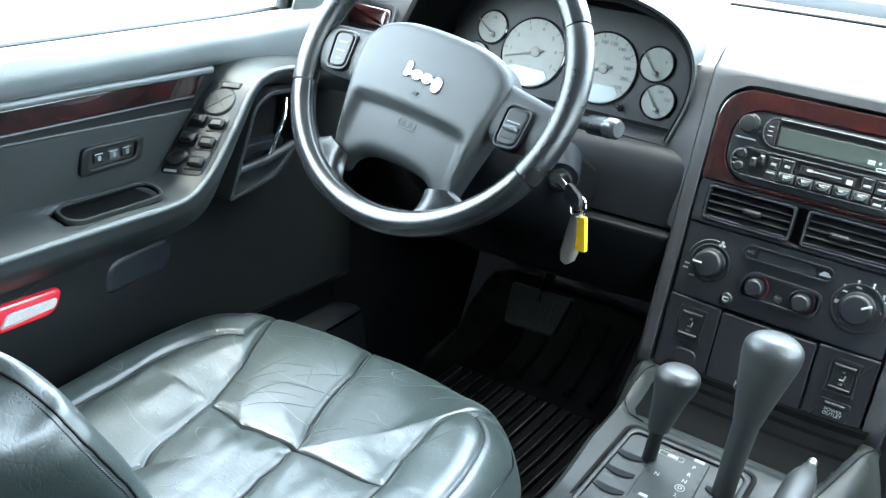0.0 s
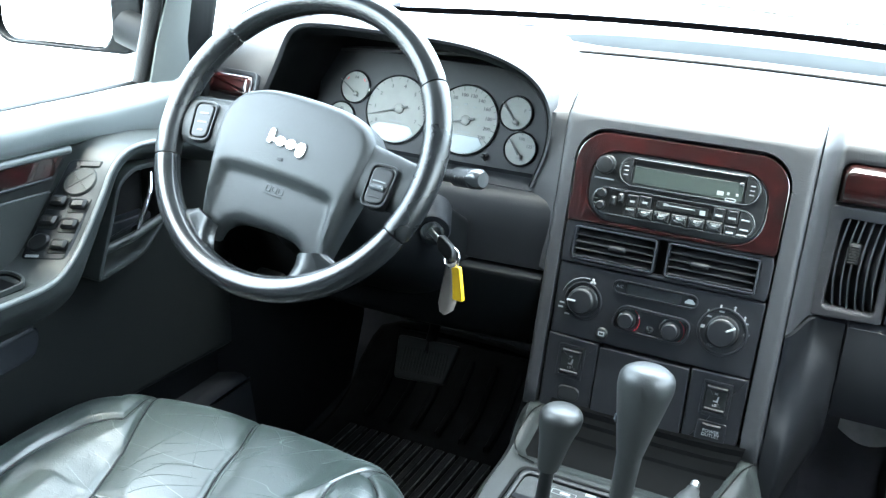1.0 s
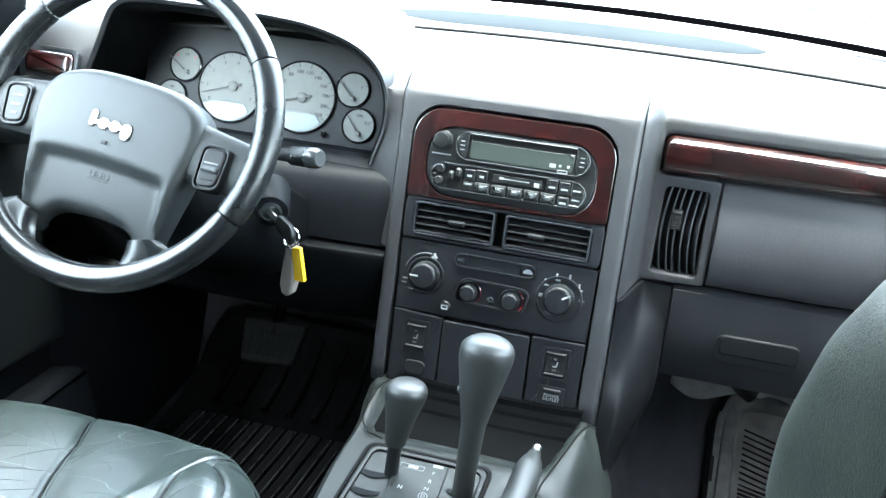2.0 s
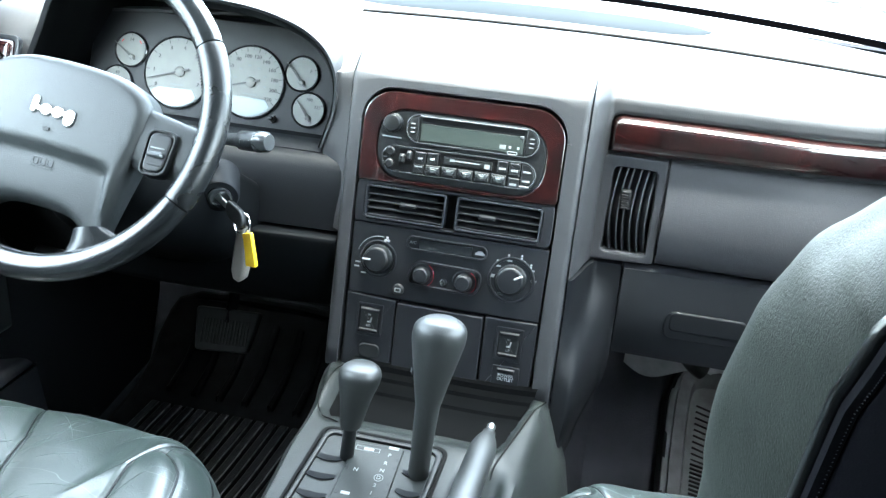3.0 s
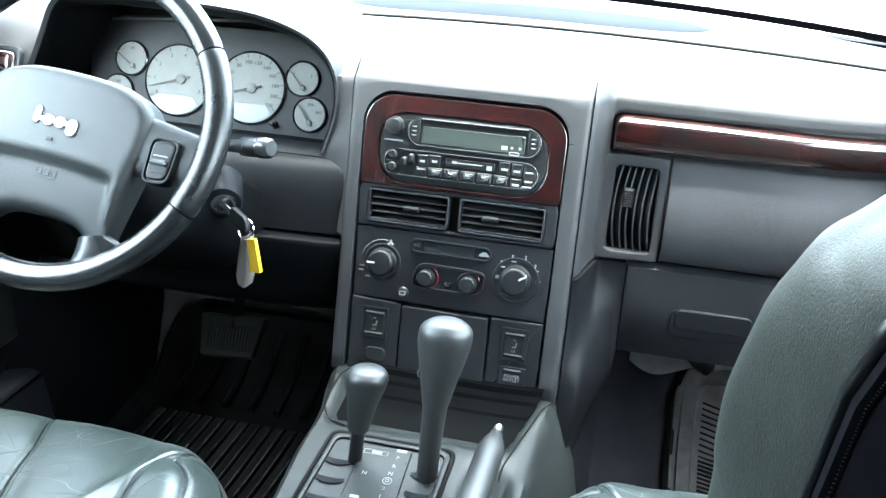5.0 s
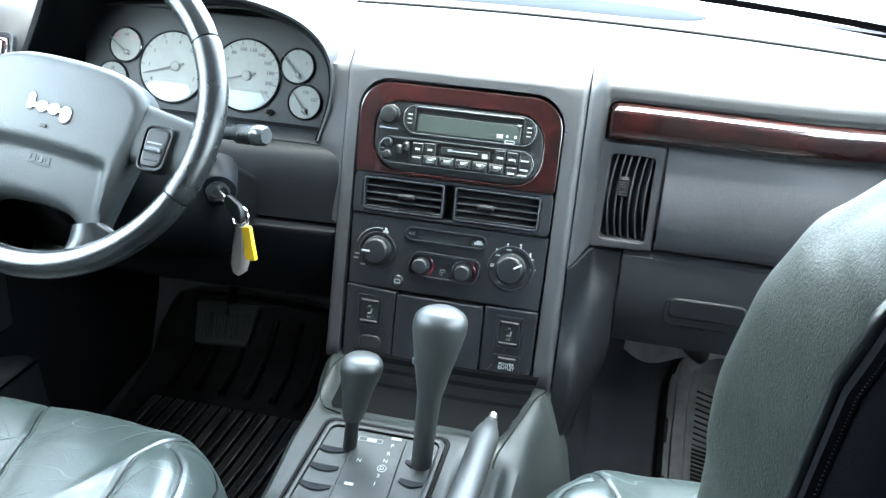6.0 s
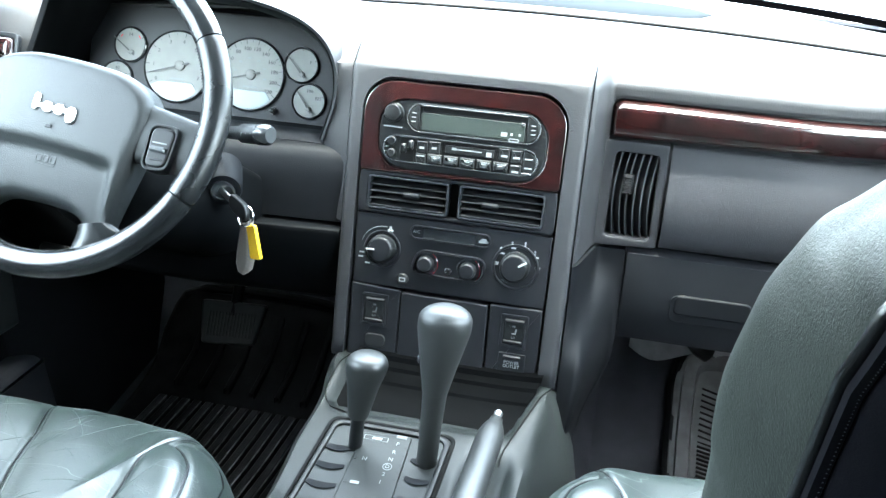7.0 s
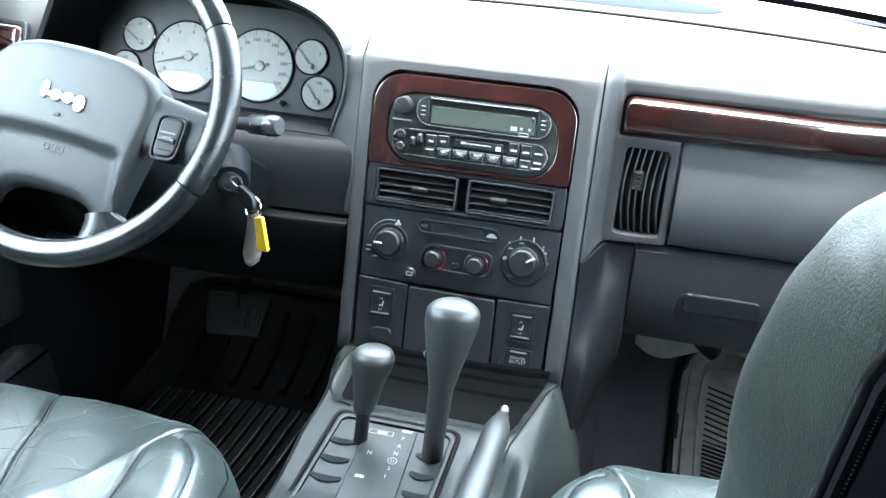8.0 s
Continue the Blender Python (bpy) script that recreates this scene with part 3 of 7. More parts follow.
# rails down both sides of the stack
for side in (-1, 1):
    rail = [x for x in xs if side * x >= HALF - 1e-6]
    heights = [0.370 + (ARCH - BEND - 0.370) * k / 16 for k in range(17)]
    rows = [[(x, front_y(x, z) + stack_edge(x), z) for z in heights] for x in rail]
    rim_x = side * HALF
    inner_rows = [[(rim_x, front_y(rim_x, z) + 0.016, z) for z in heights]]
    edge_x = rail[-1] if side > 0 else rail[0]
    outer_rows = [[(edge_x + side * 0.0008, front_y(edge_x, z) + 0.05, z) for z in heights]]
    rows = inner_rows + rows + outer_rows if side > 0 else outer_rows + rows + inner_rows
    sheet(rows, 0.0, bm)
    sheet([[(x, front_y(x, 0.37) + stack_edge(x), 0.370), (x, front_y(x, 0.37) + 0.006, 0.362), (x, front_y(x, 0.37) + 0.03, 0.360)] for x in rail], 0.0, bm)
bmesh.ops.remove_doubles(bm, verts=bm.verts, dist=0.00005)
bmesh.ops.recalc_face_normals(bm, faces=bm.faces)
part("stack_surround", bm, PAD, dash, "soft grained slate pad flowing down round the centre stack", 50)
# the pad before the passenger, with the band beside the stack
xs = [0.1605, 0.162, 0.164, 0.167, 0.170, 0.173, 0.176, 0.179, 0.182, 0.1845]
rows = []
for x in xs:
    column = [(x, front_y(x, z), z) for z in (0.5305 + (0.734 - 0.5305) * k / 14 for k in range(15))]
    column += [(x, front_y(x, z), z) for z in (0.740, 0.746, 0.752)]
    for k, (a, b, c) in enumerate(roll(x)):
        column.append((a + smoothstep(0, 4, k) * ((0.1596 - a) if x == xs[0] else 0.0), b, c))
    rows.append(column)
bm = sheet(rows)
rows = []
for x in [0.1845, 0.186, 0.188, 0.190, 0.193, 0.197] + [0.21 + 0.525 * k / 50 for k in range(51)]:
    away = 0.05 * smoothstep(0.40, 0.76, x)
    low = 0.734 - 0.012 * (1 - math.sqrt(max(0.0, 1 - max(0.0, (0.197 - x) / 0.0126) ** 2)))
    column = [(x, 0.080 + away, low - 0.001), (x, 0.068 + away, low), (x, 0.066 + away, low + 0.003)] + [(x, 0.066 + away, z) for z in (0.740, 0.746, 0.752)]
    rows.append(column + [(a, b + away * (b < 0.12), c) for a, b, c in roll(x)])
sheet(rows, 0.0, bm)
bmesh.ops.remove_doubles(bm, verts=bm.verts, dist=0.00005)
bmesh.ops.recalc_face_normals(bm, faces=bm.faces)
part("top_pad", bm, PAD, dash, "soft grained slate top pad", 50)
# the pad behind the instruments
part("rear_pad", sheet([[p for p in roll(x) if p[1] > 0.14] for x in (-0.735 + 0.582 * k / 40 for k in range(41))], 0.004), PAD, dash, "", 50)
# dark tube for the shade in the groove between the pads, and the defroster grille behind
seam_line = [(x, 0.2225, roll(x)[10][2] + 0.0006) for x in (-0.205 + 0.93 * k / 60 for k in range(61))]
part("pad_seam", tube(seam_line, 0.0020, 8), VOID, dash, "dark tube painting the groove's shade across the top pad")
for x in (-0.105, 0.145):
    part("seam_clip", box((x, 0.2215, roll(x)[10][2]), (0.008, 0.004, 0.005), edge=0.001), VOID, dash)
rows = []
for k in range(41):
    x = -0.290 + 0.595 * k / 40
    spread = math.sqrt(max(0.0, 1 - abs(2 * k / 40 - 1) ** 6))
    line = [(p[1], p[2]) for p in roll(x)[10:17]]
    rows.append([(x, y, bend(line, y) + 0.0016 * (1 - c ** 8) - 0.0008 * c ** 8) for c, y in ((c, 0.345 + (0.072 * spread + 0.002) * c) for c in (-1, -0.9, -0.6, 0, 0.6, 0.9, 1))])
part("defroster_grille", sheet(rows, 0.001), GRILLE, dash, "smooth defroster band under the windscreen, tinted for reflected sky", 60)
part("stack_body", slab(quad((-0.146, -0.262), (0.150, -0.262), (0.146, 0.118), (-0.146, 0.118), 0.01), -0.20, -0.016, FACE, 0.002), DARK, dash)

# burl bezel round the radio
outer = [(-0.1325, 0.0)] + [(p[0], p[1]) for p in arch(0.1325, 0.03, 0.1185, 0.040, 7)[1:-1]] + [(0.1325, 0.0)]
inner = rrect(0, 0.0510, 0.223, 0.092, 0.036, 5)


def resample(o, n, start):
    """n points evenly along a closed outline, from the one nearest to start."""
    first = min(range(len(o)), key=lambda k: (o[k][0] - start[0]) ** 2 + (o[k][1] - start[1]) ** 2)
    o = [Vector(p) for p in o[first:] + o[:first]]
    o.append(o[0])
    lengths = [0.0]
    for a, b in zip(o, o[1:]):
        lengths.append(lengths[-1] + (b - a).length)
    out, k = [], 0
    for j in range(n):
        s = lengths[-1] * j / n
        while lengths[k + 1] < s:
            k += 1
        out.append(tuple(o[k].lerp(o[k + 1], (s - lengths[k]) / max(1e-9, lengths[k + 1] - lengths[k]))))
    return out


def anticlockwise(o):
    return o if area2(o) > 0 else o[::-1]


part("radio_bezel", frame_slab(resample(anticlockwise(outer), 96, (0, 0.118)), resample(anticlockwise(inner), 96, (0, 0.098)), -0.012, 0.0035, FACE, 0.0012), WOOD, dash, "glossy dark red burl wood radio bezel")

# centre air vents
part("vent_panel", frame_slab(resample(quad((-0.1325, -0.0565), (0.1325, -0.0565), (0.1325, -0.001), (-0.1325, -0.001), 0.002), 64, (0, 0)),
                              resample(rrect(-0.001, -0.0287, 0.236, 0.046, 0.004), 64, (0, 0)), -0.014, 0.002, FACE, 0.002), PANEL, dash)


def centre_vent(u0, u1, tab):
    uc, w, v0, v1 = (u0 + u1) / 2, u1 - u0, -0.0508, -0.0062
    vent = part("air_vent", frame_slab(rrect(uc, -0.0285, w, 0.0447, 0.004), rrect(uc, -0.0285, w - 0.006, 0.0387, 0.003), -0.012, 0.0045, FACE, 0.0015, floor=None), PLASTIC, dash, "black louvred air vent")
    part("duct", slab(rrect(uc, -0.0285, w - 0.004, 0.042, 0.003), -0.06, -0.04, FACE, 0.001), VOID, vent)
    for k in range(4):
        bm = bmesh.new()
        m = at(FACE, uc, v1 - 0.009 - 0.0093 * k, -0.006) @ Matrix.Rotation(radians(24), 4, "X")
        slat = box((0, 0, 0), (w - 0.0065, 0.0022, 0.017), m, 0.0008)
        part("slat", slat, DARK, vent)
    for k in range(7):
        part("vane", box((u0 + w * (k + 1) / 8, -0.0285, -0.022), (0.0014, 0.04, 0.016), FACE, 0.0005), DARK, vent)
    part("tab", box((tab, -0.0285, 0.002), (0.023, 0.0075, 0.008), FACE, 0.003), LOWER, vent)


centre_vent(-0.1190, -0.0095, -0.060)
centre_vent(0.0040, 0.1170, 0.046)

# lower switch panels, with a lidded cubby between
part("lower_panel", slab(quad((-0.1300, -0.257), (-0.0600, -0.262), (-0.0615, -0.158), (-0.1312, -0.155), 0.003), -0.016, 0.001, FACE, 0.0025), PANEL, dash)
part("lower_panel", slab(quad((0.0620, -0.260), (0.1312, -0.256), (0.1316, -0.157), (0.0608, -0.1585), 0.003), -0.016, 0.001, FACE, 0.0025), PANEL, dash)
cubby = part("cubby_lid", slab(quad((-0.0585, -0.264), (0.0600, -0.262), (0.0582, -0.1605), (-0.0600, -0.160), 0.003), -0.016, 0.0030, FACE, 0.0018), PANEL, dash, "closed black ashtray lid")


def seat_heater_switch(uc, vc, spin):
    m = at(FACE, uc, vc, 0.001, spin)
    sw = part("seat_heater_switch", frame_slab(rrect(0, 0, 0.0365, 0.0455, 0.002), rrect(0, 0, 0.0285, 0.0355, 0.0015), -0.004, 0.002, m, 0.001, floor=-0.002), PANEL, dash)
    part("rocker", slab(rrect(0, 0, 0.0265, 0.0335, 0.001), -0.003, 0.0022, m, 0.001), DARK, sw)
    for v in (-0.0142, 0.0142):
        part("ridge", box((0, v, 0.0028), (0.0255, 0.0042, 0.0035), m, 0.0015), PANEL, sw)
    # a small seat sign between two short lines of print
    bm = slab(quad((-0.0025, -0.0035), (0.003, -0.0035), (0.003, -0.0018), (-0.0025, -0.0018)), 0.0022, 0.0028, m, 0.0001)
    slab(quad((0.0012, -0.002), (0.0032, -0.002), (0.0042, 0.0040), (0.0024, 0.0040)), 0.0022, 0.0028, m, 0.0001, bm)
    part("symbol", bm, FAINT, sw)
    letters("HI", 0.0042, at(m, 0, 0.0072, 0.0026), FAINT, sw)
    letters("LO", 0.0042, at(m, 0, -0.0080, 0.0026), FAINT, sw)


seat_heater_switch(-0.0955, -0.1895, 0)
seat_heater_switch(0.0962, -0.1905, 0)
part("blank_cover", slab(rrect(-0.0918, -0.2330, 0.030, 0.020, 0.008), -0.002, 0.003, FACE, 0.002), DARK, dash)
outlet = part("outlet_cover", slab(rrect(0.0975, -0.2385, 0.0365, 0.036, 0.002), -0.002, 0.0022, FACE, 0.0012), PANEL, dash)
part("lip", box((0.0975, -0.2255, 0.0035), (0.0235, 0.0042, 0.005), FACE, 0.0015), PANEL, outlet)
letters("POWER", 0.0060, at(FACE, 0.0978, -0.2335, 0.0024), WHITE, outlet)
letters("OUTLET", 0.0060, at(FACE, 0.0978, -0.2386, 0.0024), WHITE, outlet)

# ---- the instrument binnacle ----
CLUSTER = axes((-0.400, 0.123, 0.70), (1, 0, 0), (0, math.sin(radians(18.8)), math.cos(radians(18.8))))


def hood_line(scale, lift, y, low):
    """The hood's arch round the cluster, seen from behind."""
    left = [(-0.258, 0.645), (-0.240, 0.70), (-0.222, 0.737), (-0.205, 0.772), (-0.192, 0.800), (-0.180, 0.816), (-0.160, 0.8255), (-0.12, 0.829), (-0.07, 0.829)]
    right = [(0.0, 0.8275), (0.06, 0.825), (0.11, 0.820), (0.155, 0.809), (0.188, 0.794), (0.211, 0.772), (0.223, 0.742), (0.222, 0.70), (0.205, 0.645)]
    return [(-0.400 + w * scale, y, low + (z - low) * (1 + lift)) for w, z in left + right]


# near-black lining paints the shadow between the hood's lip and the fascia
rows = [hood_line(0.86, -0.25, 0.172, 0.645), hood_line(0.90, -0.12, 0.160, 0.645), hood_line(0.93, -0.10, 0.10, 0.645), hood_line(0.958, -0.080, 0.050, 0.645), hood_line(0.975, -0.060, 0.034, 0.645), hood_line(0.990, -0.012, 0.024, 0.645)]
part("hood_lining", sheet([[tuple(p) for p in smooth_line(row, 4)] for row in rows], 0.002), KNEE, dash, "hood lining blackened for the shade inside the hood", 60)
rows = [hood_line(0.990, -0.012, 0.0238, 0.645), hood_line(1.01, 0.012, 0.020, 0.645), hood_line(1.03, 0.040, 0.030, 0.645), hood_line(1.04, 0.065, 0.07, 0.645), hood_line(1.045, 0.05, 0.18, 0.645), hood_line(1.05, -0.03, 0.33, 0.645)]
part("cluster_hood", sheet([[tuple(p) for p in smooth_line(row, 4)] for row in rows], 0.003), PAD, dash, "soft slate hood over the instruments", 60)
SEAM = -0.1543
rows = []
for k in range(20):
    z = 0.5455 + 0.2065 * k / 19
    w = -0.4 + bend(((0.5455, 0.203), (0.64, 0.207), (0.70, 0.226), (0.742, 0.228), (0.772, 0.218), (0.79, 0.200)), z)
    row = []
    for j in range(7):
        s = j / 6
        row.append((w + (SEAM - w) * s, 0.023 * (1 - s) + (face_y(z) + 0.007) * s, z))
    rows.append(row + [(SEAM + 0.0012, face_y(z) + 0.03, z)])
for j in range(19):
    w = -0.185 - 0.075 * min(1.0, j / 5)
    row = []
    for i in range(7):
        x = w + (SEAM - w) * i / 6
        p = roll(x)[j]
        s = i / 6
        row.append((x, p[1] + (0.004 - 0.002 * s) * (1 - smoothstep(0, 4, j)), p[2] + 0.001 * (1 - s)))
    f = 1 - smoothstep(0, 4, j)
    rows.append(row + [(SEAM + 0.0012, row[-1][1] + 0.008 * f, row[-1][2] - 0.008 * f)])
part("hood_cheek", sheet(rows, 0.003), PAD, dash, "", 60)
part("cluster_fascia", slab([(u, v) for u, v in quad((-0.205, -0.068), (0.205, -0.068), (0.20, 0.085), (-0.20, 0.085), 0.03)], -0.02, -0.0025, CLUSTER, 0.002), PANEL, dash, "charcoal instrument fascia")
part("hood_floor", sheet([[(x, 0.022, 0.640), (x, 0.034, 0.644), (x, 0.095, 0.640), (x, 0.12, 0.635)] for x in (-0.61 + 0.42 * k / 12 for k in range(13))], 0.003), PANEL, dash)


def gauge(u, v, r, sweep, marks, needle, display=None, words=(), minor=0, red=()):
    """A cream dial with ticks, numbers, a needle on its hub and, on the large ones, a display window."""
    dial = part("gauge", lathe([(r + 0.003, -0.003), (r + 0.003, 0.0006), (r + 0.0016, 0.0018), (r, 0.0006), (r, -0.001)], at(CLUSTER, u, v), 56), GLOSSY, dash, "cream-faced round gauge with black figures")
    part("dial_face", lathe([(r, -0.002), (r, 0.0)], at(CLUSTER, u, v), 56), DIAL, dial)
    bm = bmesh.new()
    for a, text in marks:
        m = at(CLUSTER, u, v, 0.0004, a - 90)
        box((0, r * 0.93, 0), (0.0011 if r > 0.03 else 0.0009, r * 0.12, 0.0004), m, 0.0001, bm)
    for a in minor or ():
        box((0, r * 0.95, 0), (0.0006, r * 0.07, 0.0004), at(CLUSTER, u, v, 0.0004, a - 90), 0.0001, bm)
    part("tick_marks", bm, INK, dial)
    for a, text in marks:
        if text:
            k = r * (0.74 if r > 0.03 else 0.62)
            letters(text, r * (0.155 if r > 0.03 else 0.30), at(CLUSTER, u + k * math.cos(radians(a)), v + k * math.sin(radians(a)), 0.0003), INK, dial, "figures")
    for a in red:
        part("red_mark", box((0, r * 0.80, 0), (r * 0.22, 0.0012, 0.0004), at(CLUSTER, u, v, 0.0004, a - 90), 0.0001), RED, dial)
    hub = at(CLUSTER, u + needle[1] * r, v + needle[2] * r, 0.0, needle[0] - 90)
    part("needle", slab([(-0.0013, -0.3 * r), (0.0013, -0.3 * r), (0.0006, r * needle[3]), (-0.0006, r * needle[3])], 0.003, 0.0042, hub, 0.0003), INK, dial)
    part("hub", lathe([(r * 0.13 + 0.001, 0.0), (r * 0.13 + 0.001, 0.003), (r * 0.09, 0.0048)], at(CLUSTER, u + needle[1] * r, v + needle[2] * r), 20), DIAL, dial)
    for du, dv, w, h in words:
        part("print_bar", box((u + du, v + dv, 0.0004), (w, h, 0.0004), CLUSTER, 0.0001), FAINT, dial)
    if display:
        part("display", slab(display, 0.0002, 0.0010, at(CLUSTER, u, v), 0.0005), DISPLAY, dial, "pale blue digital display")
    return dial


lcd = quad((-0.034, -0.042), (0.030, -0.042), (0.028, -0.0225), (-0.028, -0.0225), 0.002)
lcd = [(-0.0270, -0.0225), (-0.0395, -0.0310), (-0.0300, -0.0400), (-0.0160, -0.0478), (0.0, -0.0505), (0.0160, -0.0478), (0.0300, -0.0400), (0.0350, -0.0335), (0.0270, -0.0225)]
tach = [(212 - 33.5 * k, str(k)) for k in range(8)]
gauge(-0.0570, -0.0010, 0.0510, 0, tach, (197, 0.09, 0.04, 0.98), lcd, ((0.002, -0.0175, 0.022, 0.0022),), [212 - 33.5 * (k + 0.5) for k in range(7)])
speeds = [(216 - 22.9 * k, str(20 * k) if k else "0") for k in range(12)]
gauge(0.0585, -0.0010, 0.0510, 0, speeds, (195, 0.03, 0.0, 0.96), lcd, ((0.002, -0.0175, 0.022, 0.0024),) + tuple((0.024 * math.cos(radians(205 - 36 * k)), 0.024 * math.sin(radians(205 - 36 * k)), 0.0048, 0.0026) for k in range(1, 7)),
      [216 - 22.9 * (k + 0.5) for k in range(11)])
gauge(-0.1360, 0.0245, 0.0238, 0, [(150, ""), (90, "14"), (30, "")], (145, 0.15, -0.45, 1.5), None, (), (120, 60), (140, 40))
gauge(0.1360, 0.0200, 0.0235, 0, [(160, "E"), (90, ""), (20, "F")], (133, 0.10, -0.55, 1.55), None, (), (125, 55))
gauge(0.1525, -0.0300, 0.0232, 0, [(160, ""), (90, "100"), (20, "125")], (128, 0.05, -0.5, 1.35), None, (), (125, 55))
gauge(-0.1530, -0.0260, 0.0232, 0, [(160, ""), (90, "40"), (20, "80")], (130, 0.05, -0.5, 1.35), None, (), (125, 55))
part("trip_button", lathe([(0.0055, -0.002), (0.0055, 0.003), (0.0035, 0.003), (0.0035, 0.008), (0.0022, 0.009)], at(CLUSTER, 0.0995, -0.0495), 18), DARK, dash)

# dash end by the driver's door, with its burl inlay
DEND = axes((-0.687, 0.012, 0.725), (1, -0.10, 0), (0, math.sin(radians(22)), math.cos(radians(22))))
rows = []
for k in range(13):
    row = []
    for y, z in ((0.03, 0.50), (-0.012, 0.545), (-0.022, 0.60), (-0.012, 0.66), (0.004, 0.715), (0.030, 0.765), (0.070, 0.795), (0.13, 0.808), (0.22, 0.812)):
        side = bend(((0.60, -0.668), (0.645, -0.664), (0.715, -0.636), (0.765, -0.612), (0.80, -0.598), (0.812, -0.585)), z)
        row.append((-0.740 + (side + 0.740) * k / 12, y + 0.012 * (k / 12) ** 6 * (z < 0.78), z))
    rows.append(row)
part("dash_end", sheet([[tuple(p) for p in smooth_line(r, 3)] for r in rows], 0.003), PAD, dash, "slate dash end beside the door", 60)
inlay = part("burl_inlay", slab(quad((-0.043, -0.017), (0.048, -0.017), (0.046, 0.017), (-0.037, 0.017), 0.007), -0.004, 0.011, DEND, 0.010, steps=6), WOOD, dash, "glossy burl inlay over the side vent")
part("inlay_seat", frame_slab(quad((-0.050, -0.024), (0.055, -0.024), (0.053, 0.024), (-0.044, 0.024), 0.01), quad((-0.043, -0.017), (0.048, -0.017), (0.046, 0.017), (-0.037, 0.017), 0.007), -0.004, 0.004, DEND, 0.002), PLASTIC, dash)

# lower dashboard on the driver's side, the shade under the pad put into its colours
rows = []
for k in range(25):
    x = -0.70 + 0.552 * k / 24
    b = 0.012 * math.sin(math.pi * k / 24)
    rows.append([(x, 0.10, 0.641), (x, 0.030, 0.6405), (x, 0.020 - b * 0.6, 0.6375), (x, 0.012 - b, 0.632), (x, 0.006 - b, 0.622), (x, 0.002 - b, 0.605), (x, 0.000 - b, 0.59), (x, -0.002 - b, 0.560), (x, -0.004 - b, 0.5405), (x, 0.004 - b, 0.537)])
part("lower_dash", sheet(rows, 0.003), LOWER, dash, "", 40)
rows = []
for k in range(25):
    x = -0.69 + 0.535 * k / 24
    b = 0.018 * math.sin(math.pi * k / 24)
    rows.append([(x, 0.05, 0.552), (x, 0.02, 0.536), (x, -0.012 - b, 0.534), (x, -0.018 - b, 0.526), (x, -0.014 - b, 0.49), (x, 0.004 - b, 0.44), (x, 0.03 - b, 0.410), (x, 0.10, 0.40), (x, 0.2, 0.41)])
part("knee_panel", sheet([[tuple(p) for p in smooth_line(r, 3)] for r in rows], 0.004), KNEE, dash, "knee panel under the steering column, darkened for shade", 50)

# passenger's side: burl strip, side vent, air-bag panel, glovebox
rows = []
for k in range(41):
    x = 0.166 + 0.569 * k / 40
    y = 0.068 + 0.05 * smoothstep(0.40, 0.76, x)
    rows.append([(x, y + 0.05, 0.742), (x, y + 0.016, 0.736), (x, y + 0.012, 0.70), (x, y + 0.012, 0.672)])
part("strip_recess", sheet(rows, 0.003), PLASTIC, dash)
rows = []
for k in range(54):
    x = 0.1858 + (0.0140 * (k / 13) if k <= 13 else 0.0140 + 0.532 * (k - 13) / 40)
    y = 0.068 + 0.05 * smoothstep(0.40, 0.76, x)
    top = 0.7325 - 0.0145 * (1 - math.sqrt(max(0.0, 1 - max(0.0, (0.1998 - x) / 0.0140) ** 2)))
    low = 0.6840 + 0.004 * smoothstep(0.19, 0.52, x)
    top -= 0.003 * smoothstep(0.22, 0.52, x)
    proud = 0.029 * math.sqrt(min(1.0, 0.12 + (x - 0.1858) / 0.006))
    rows.append([(x, y + 0.014 - proud * f, (top + low) / 2 + (top - low) / 2 * c) for c, f in ((-1, 0.0), (-0.96, 0.6), (-0.88, 0.90), (-0.7, 0.98), (-0.3, 1.0), (0.1, 1.0), (0.45, 0.995), (0.60, 0.98), (0.68, 0.955), (0.75, 0.90), (0.84, 0.78), (0.92, 0.62), (1, 0.40))])
part("burl_strip", sheet(rows, 0.004), WOOD, dash, "long glossy burl wood strip", 60)

vent = part("side_vent", frame_slab(resample(quad((0.1800, 0.531), (0.2650, 0.5345), (0.2645, 0.6800), (0.180, 0.6800), 0.004), 80, (0.21, 0.70)),
                                    resample(quad((0.1940, 0.5450), (0.2535, 0.5450), (0.2525, 0.6640), (0.1965, 0.6645), 0.006), 80, (0.21, 0.70)), -0.02, 0.006, BACKWALL, 0.003), AIRBAG, dash, "upright louvred side air vent")
part("duct", slab(quad((0.192, 0.543), (0.256, 0.543), (0.255, 0.666), (0.194, 0.666)), -0.07, -0.05, BACKWALL, 0.001), VOID, vent)
for k in range(6):
    u = 0.1985 + 0.0098 * k
    rows = [[tuple(BACKWALL @ Vector((u - 0.001 + 0.0068 * d - 0.006 * (1 - (2 * j / 12 - 1) ** 2), 0.546 + 0.117 * j / 12, -0.018 + 0.013 * d + 0.012 * (1 - (2 * j / 12 - 1) ** 2)))) for j in range(13)] for d in (0, 1)]
    part("slat", sheet(rows, 0.0022), AIRBAG, vent)
tab = part("tab", box((0.2165, 0.621, 0.003), (0.0145, 0.028, 0.010), BACKWALL, 0.003), LOWER, vent)
bm = bmesh.new()
for k in range(7):
    box((0.2165, 0.6105 + 0.0035 * k, 0.0084), (0.0125, 0.0014, 0.0012), BACKWALL, 0.0004, bm)
part("grip_ribs", bm, LOWER, tab)

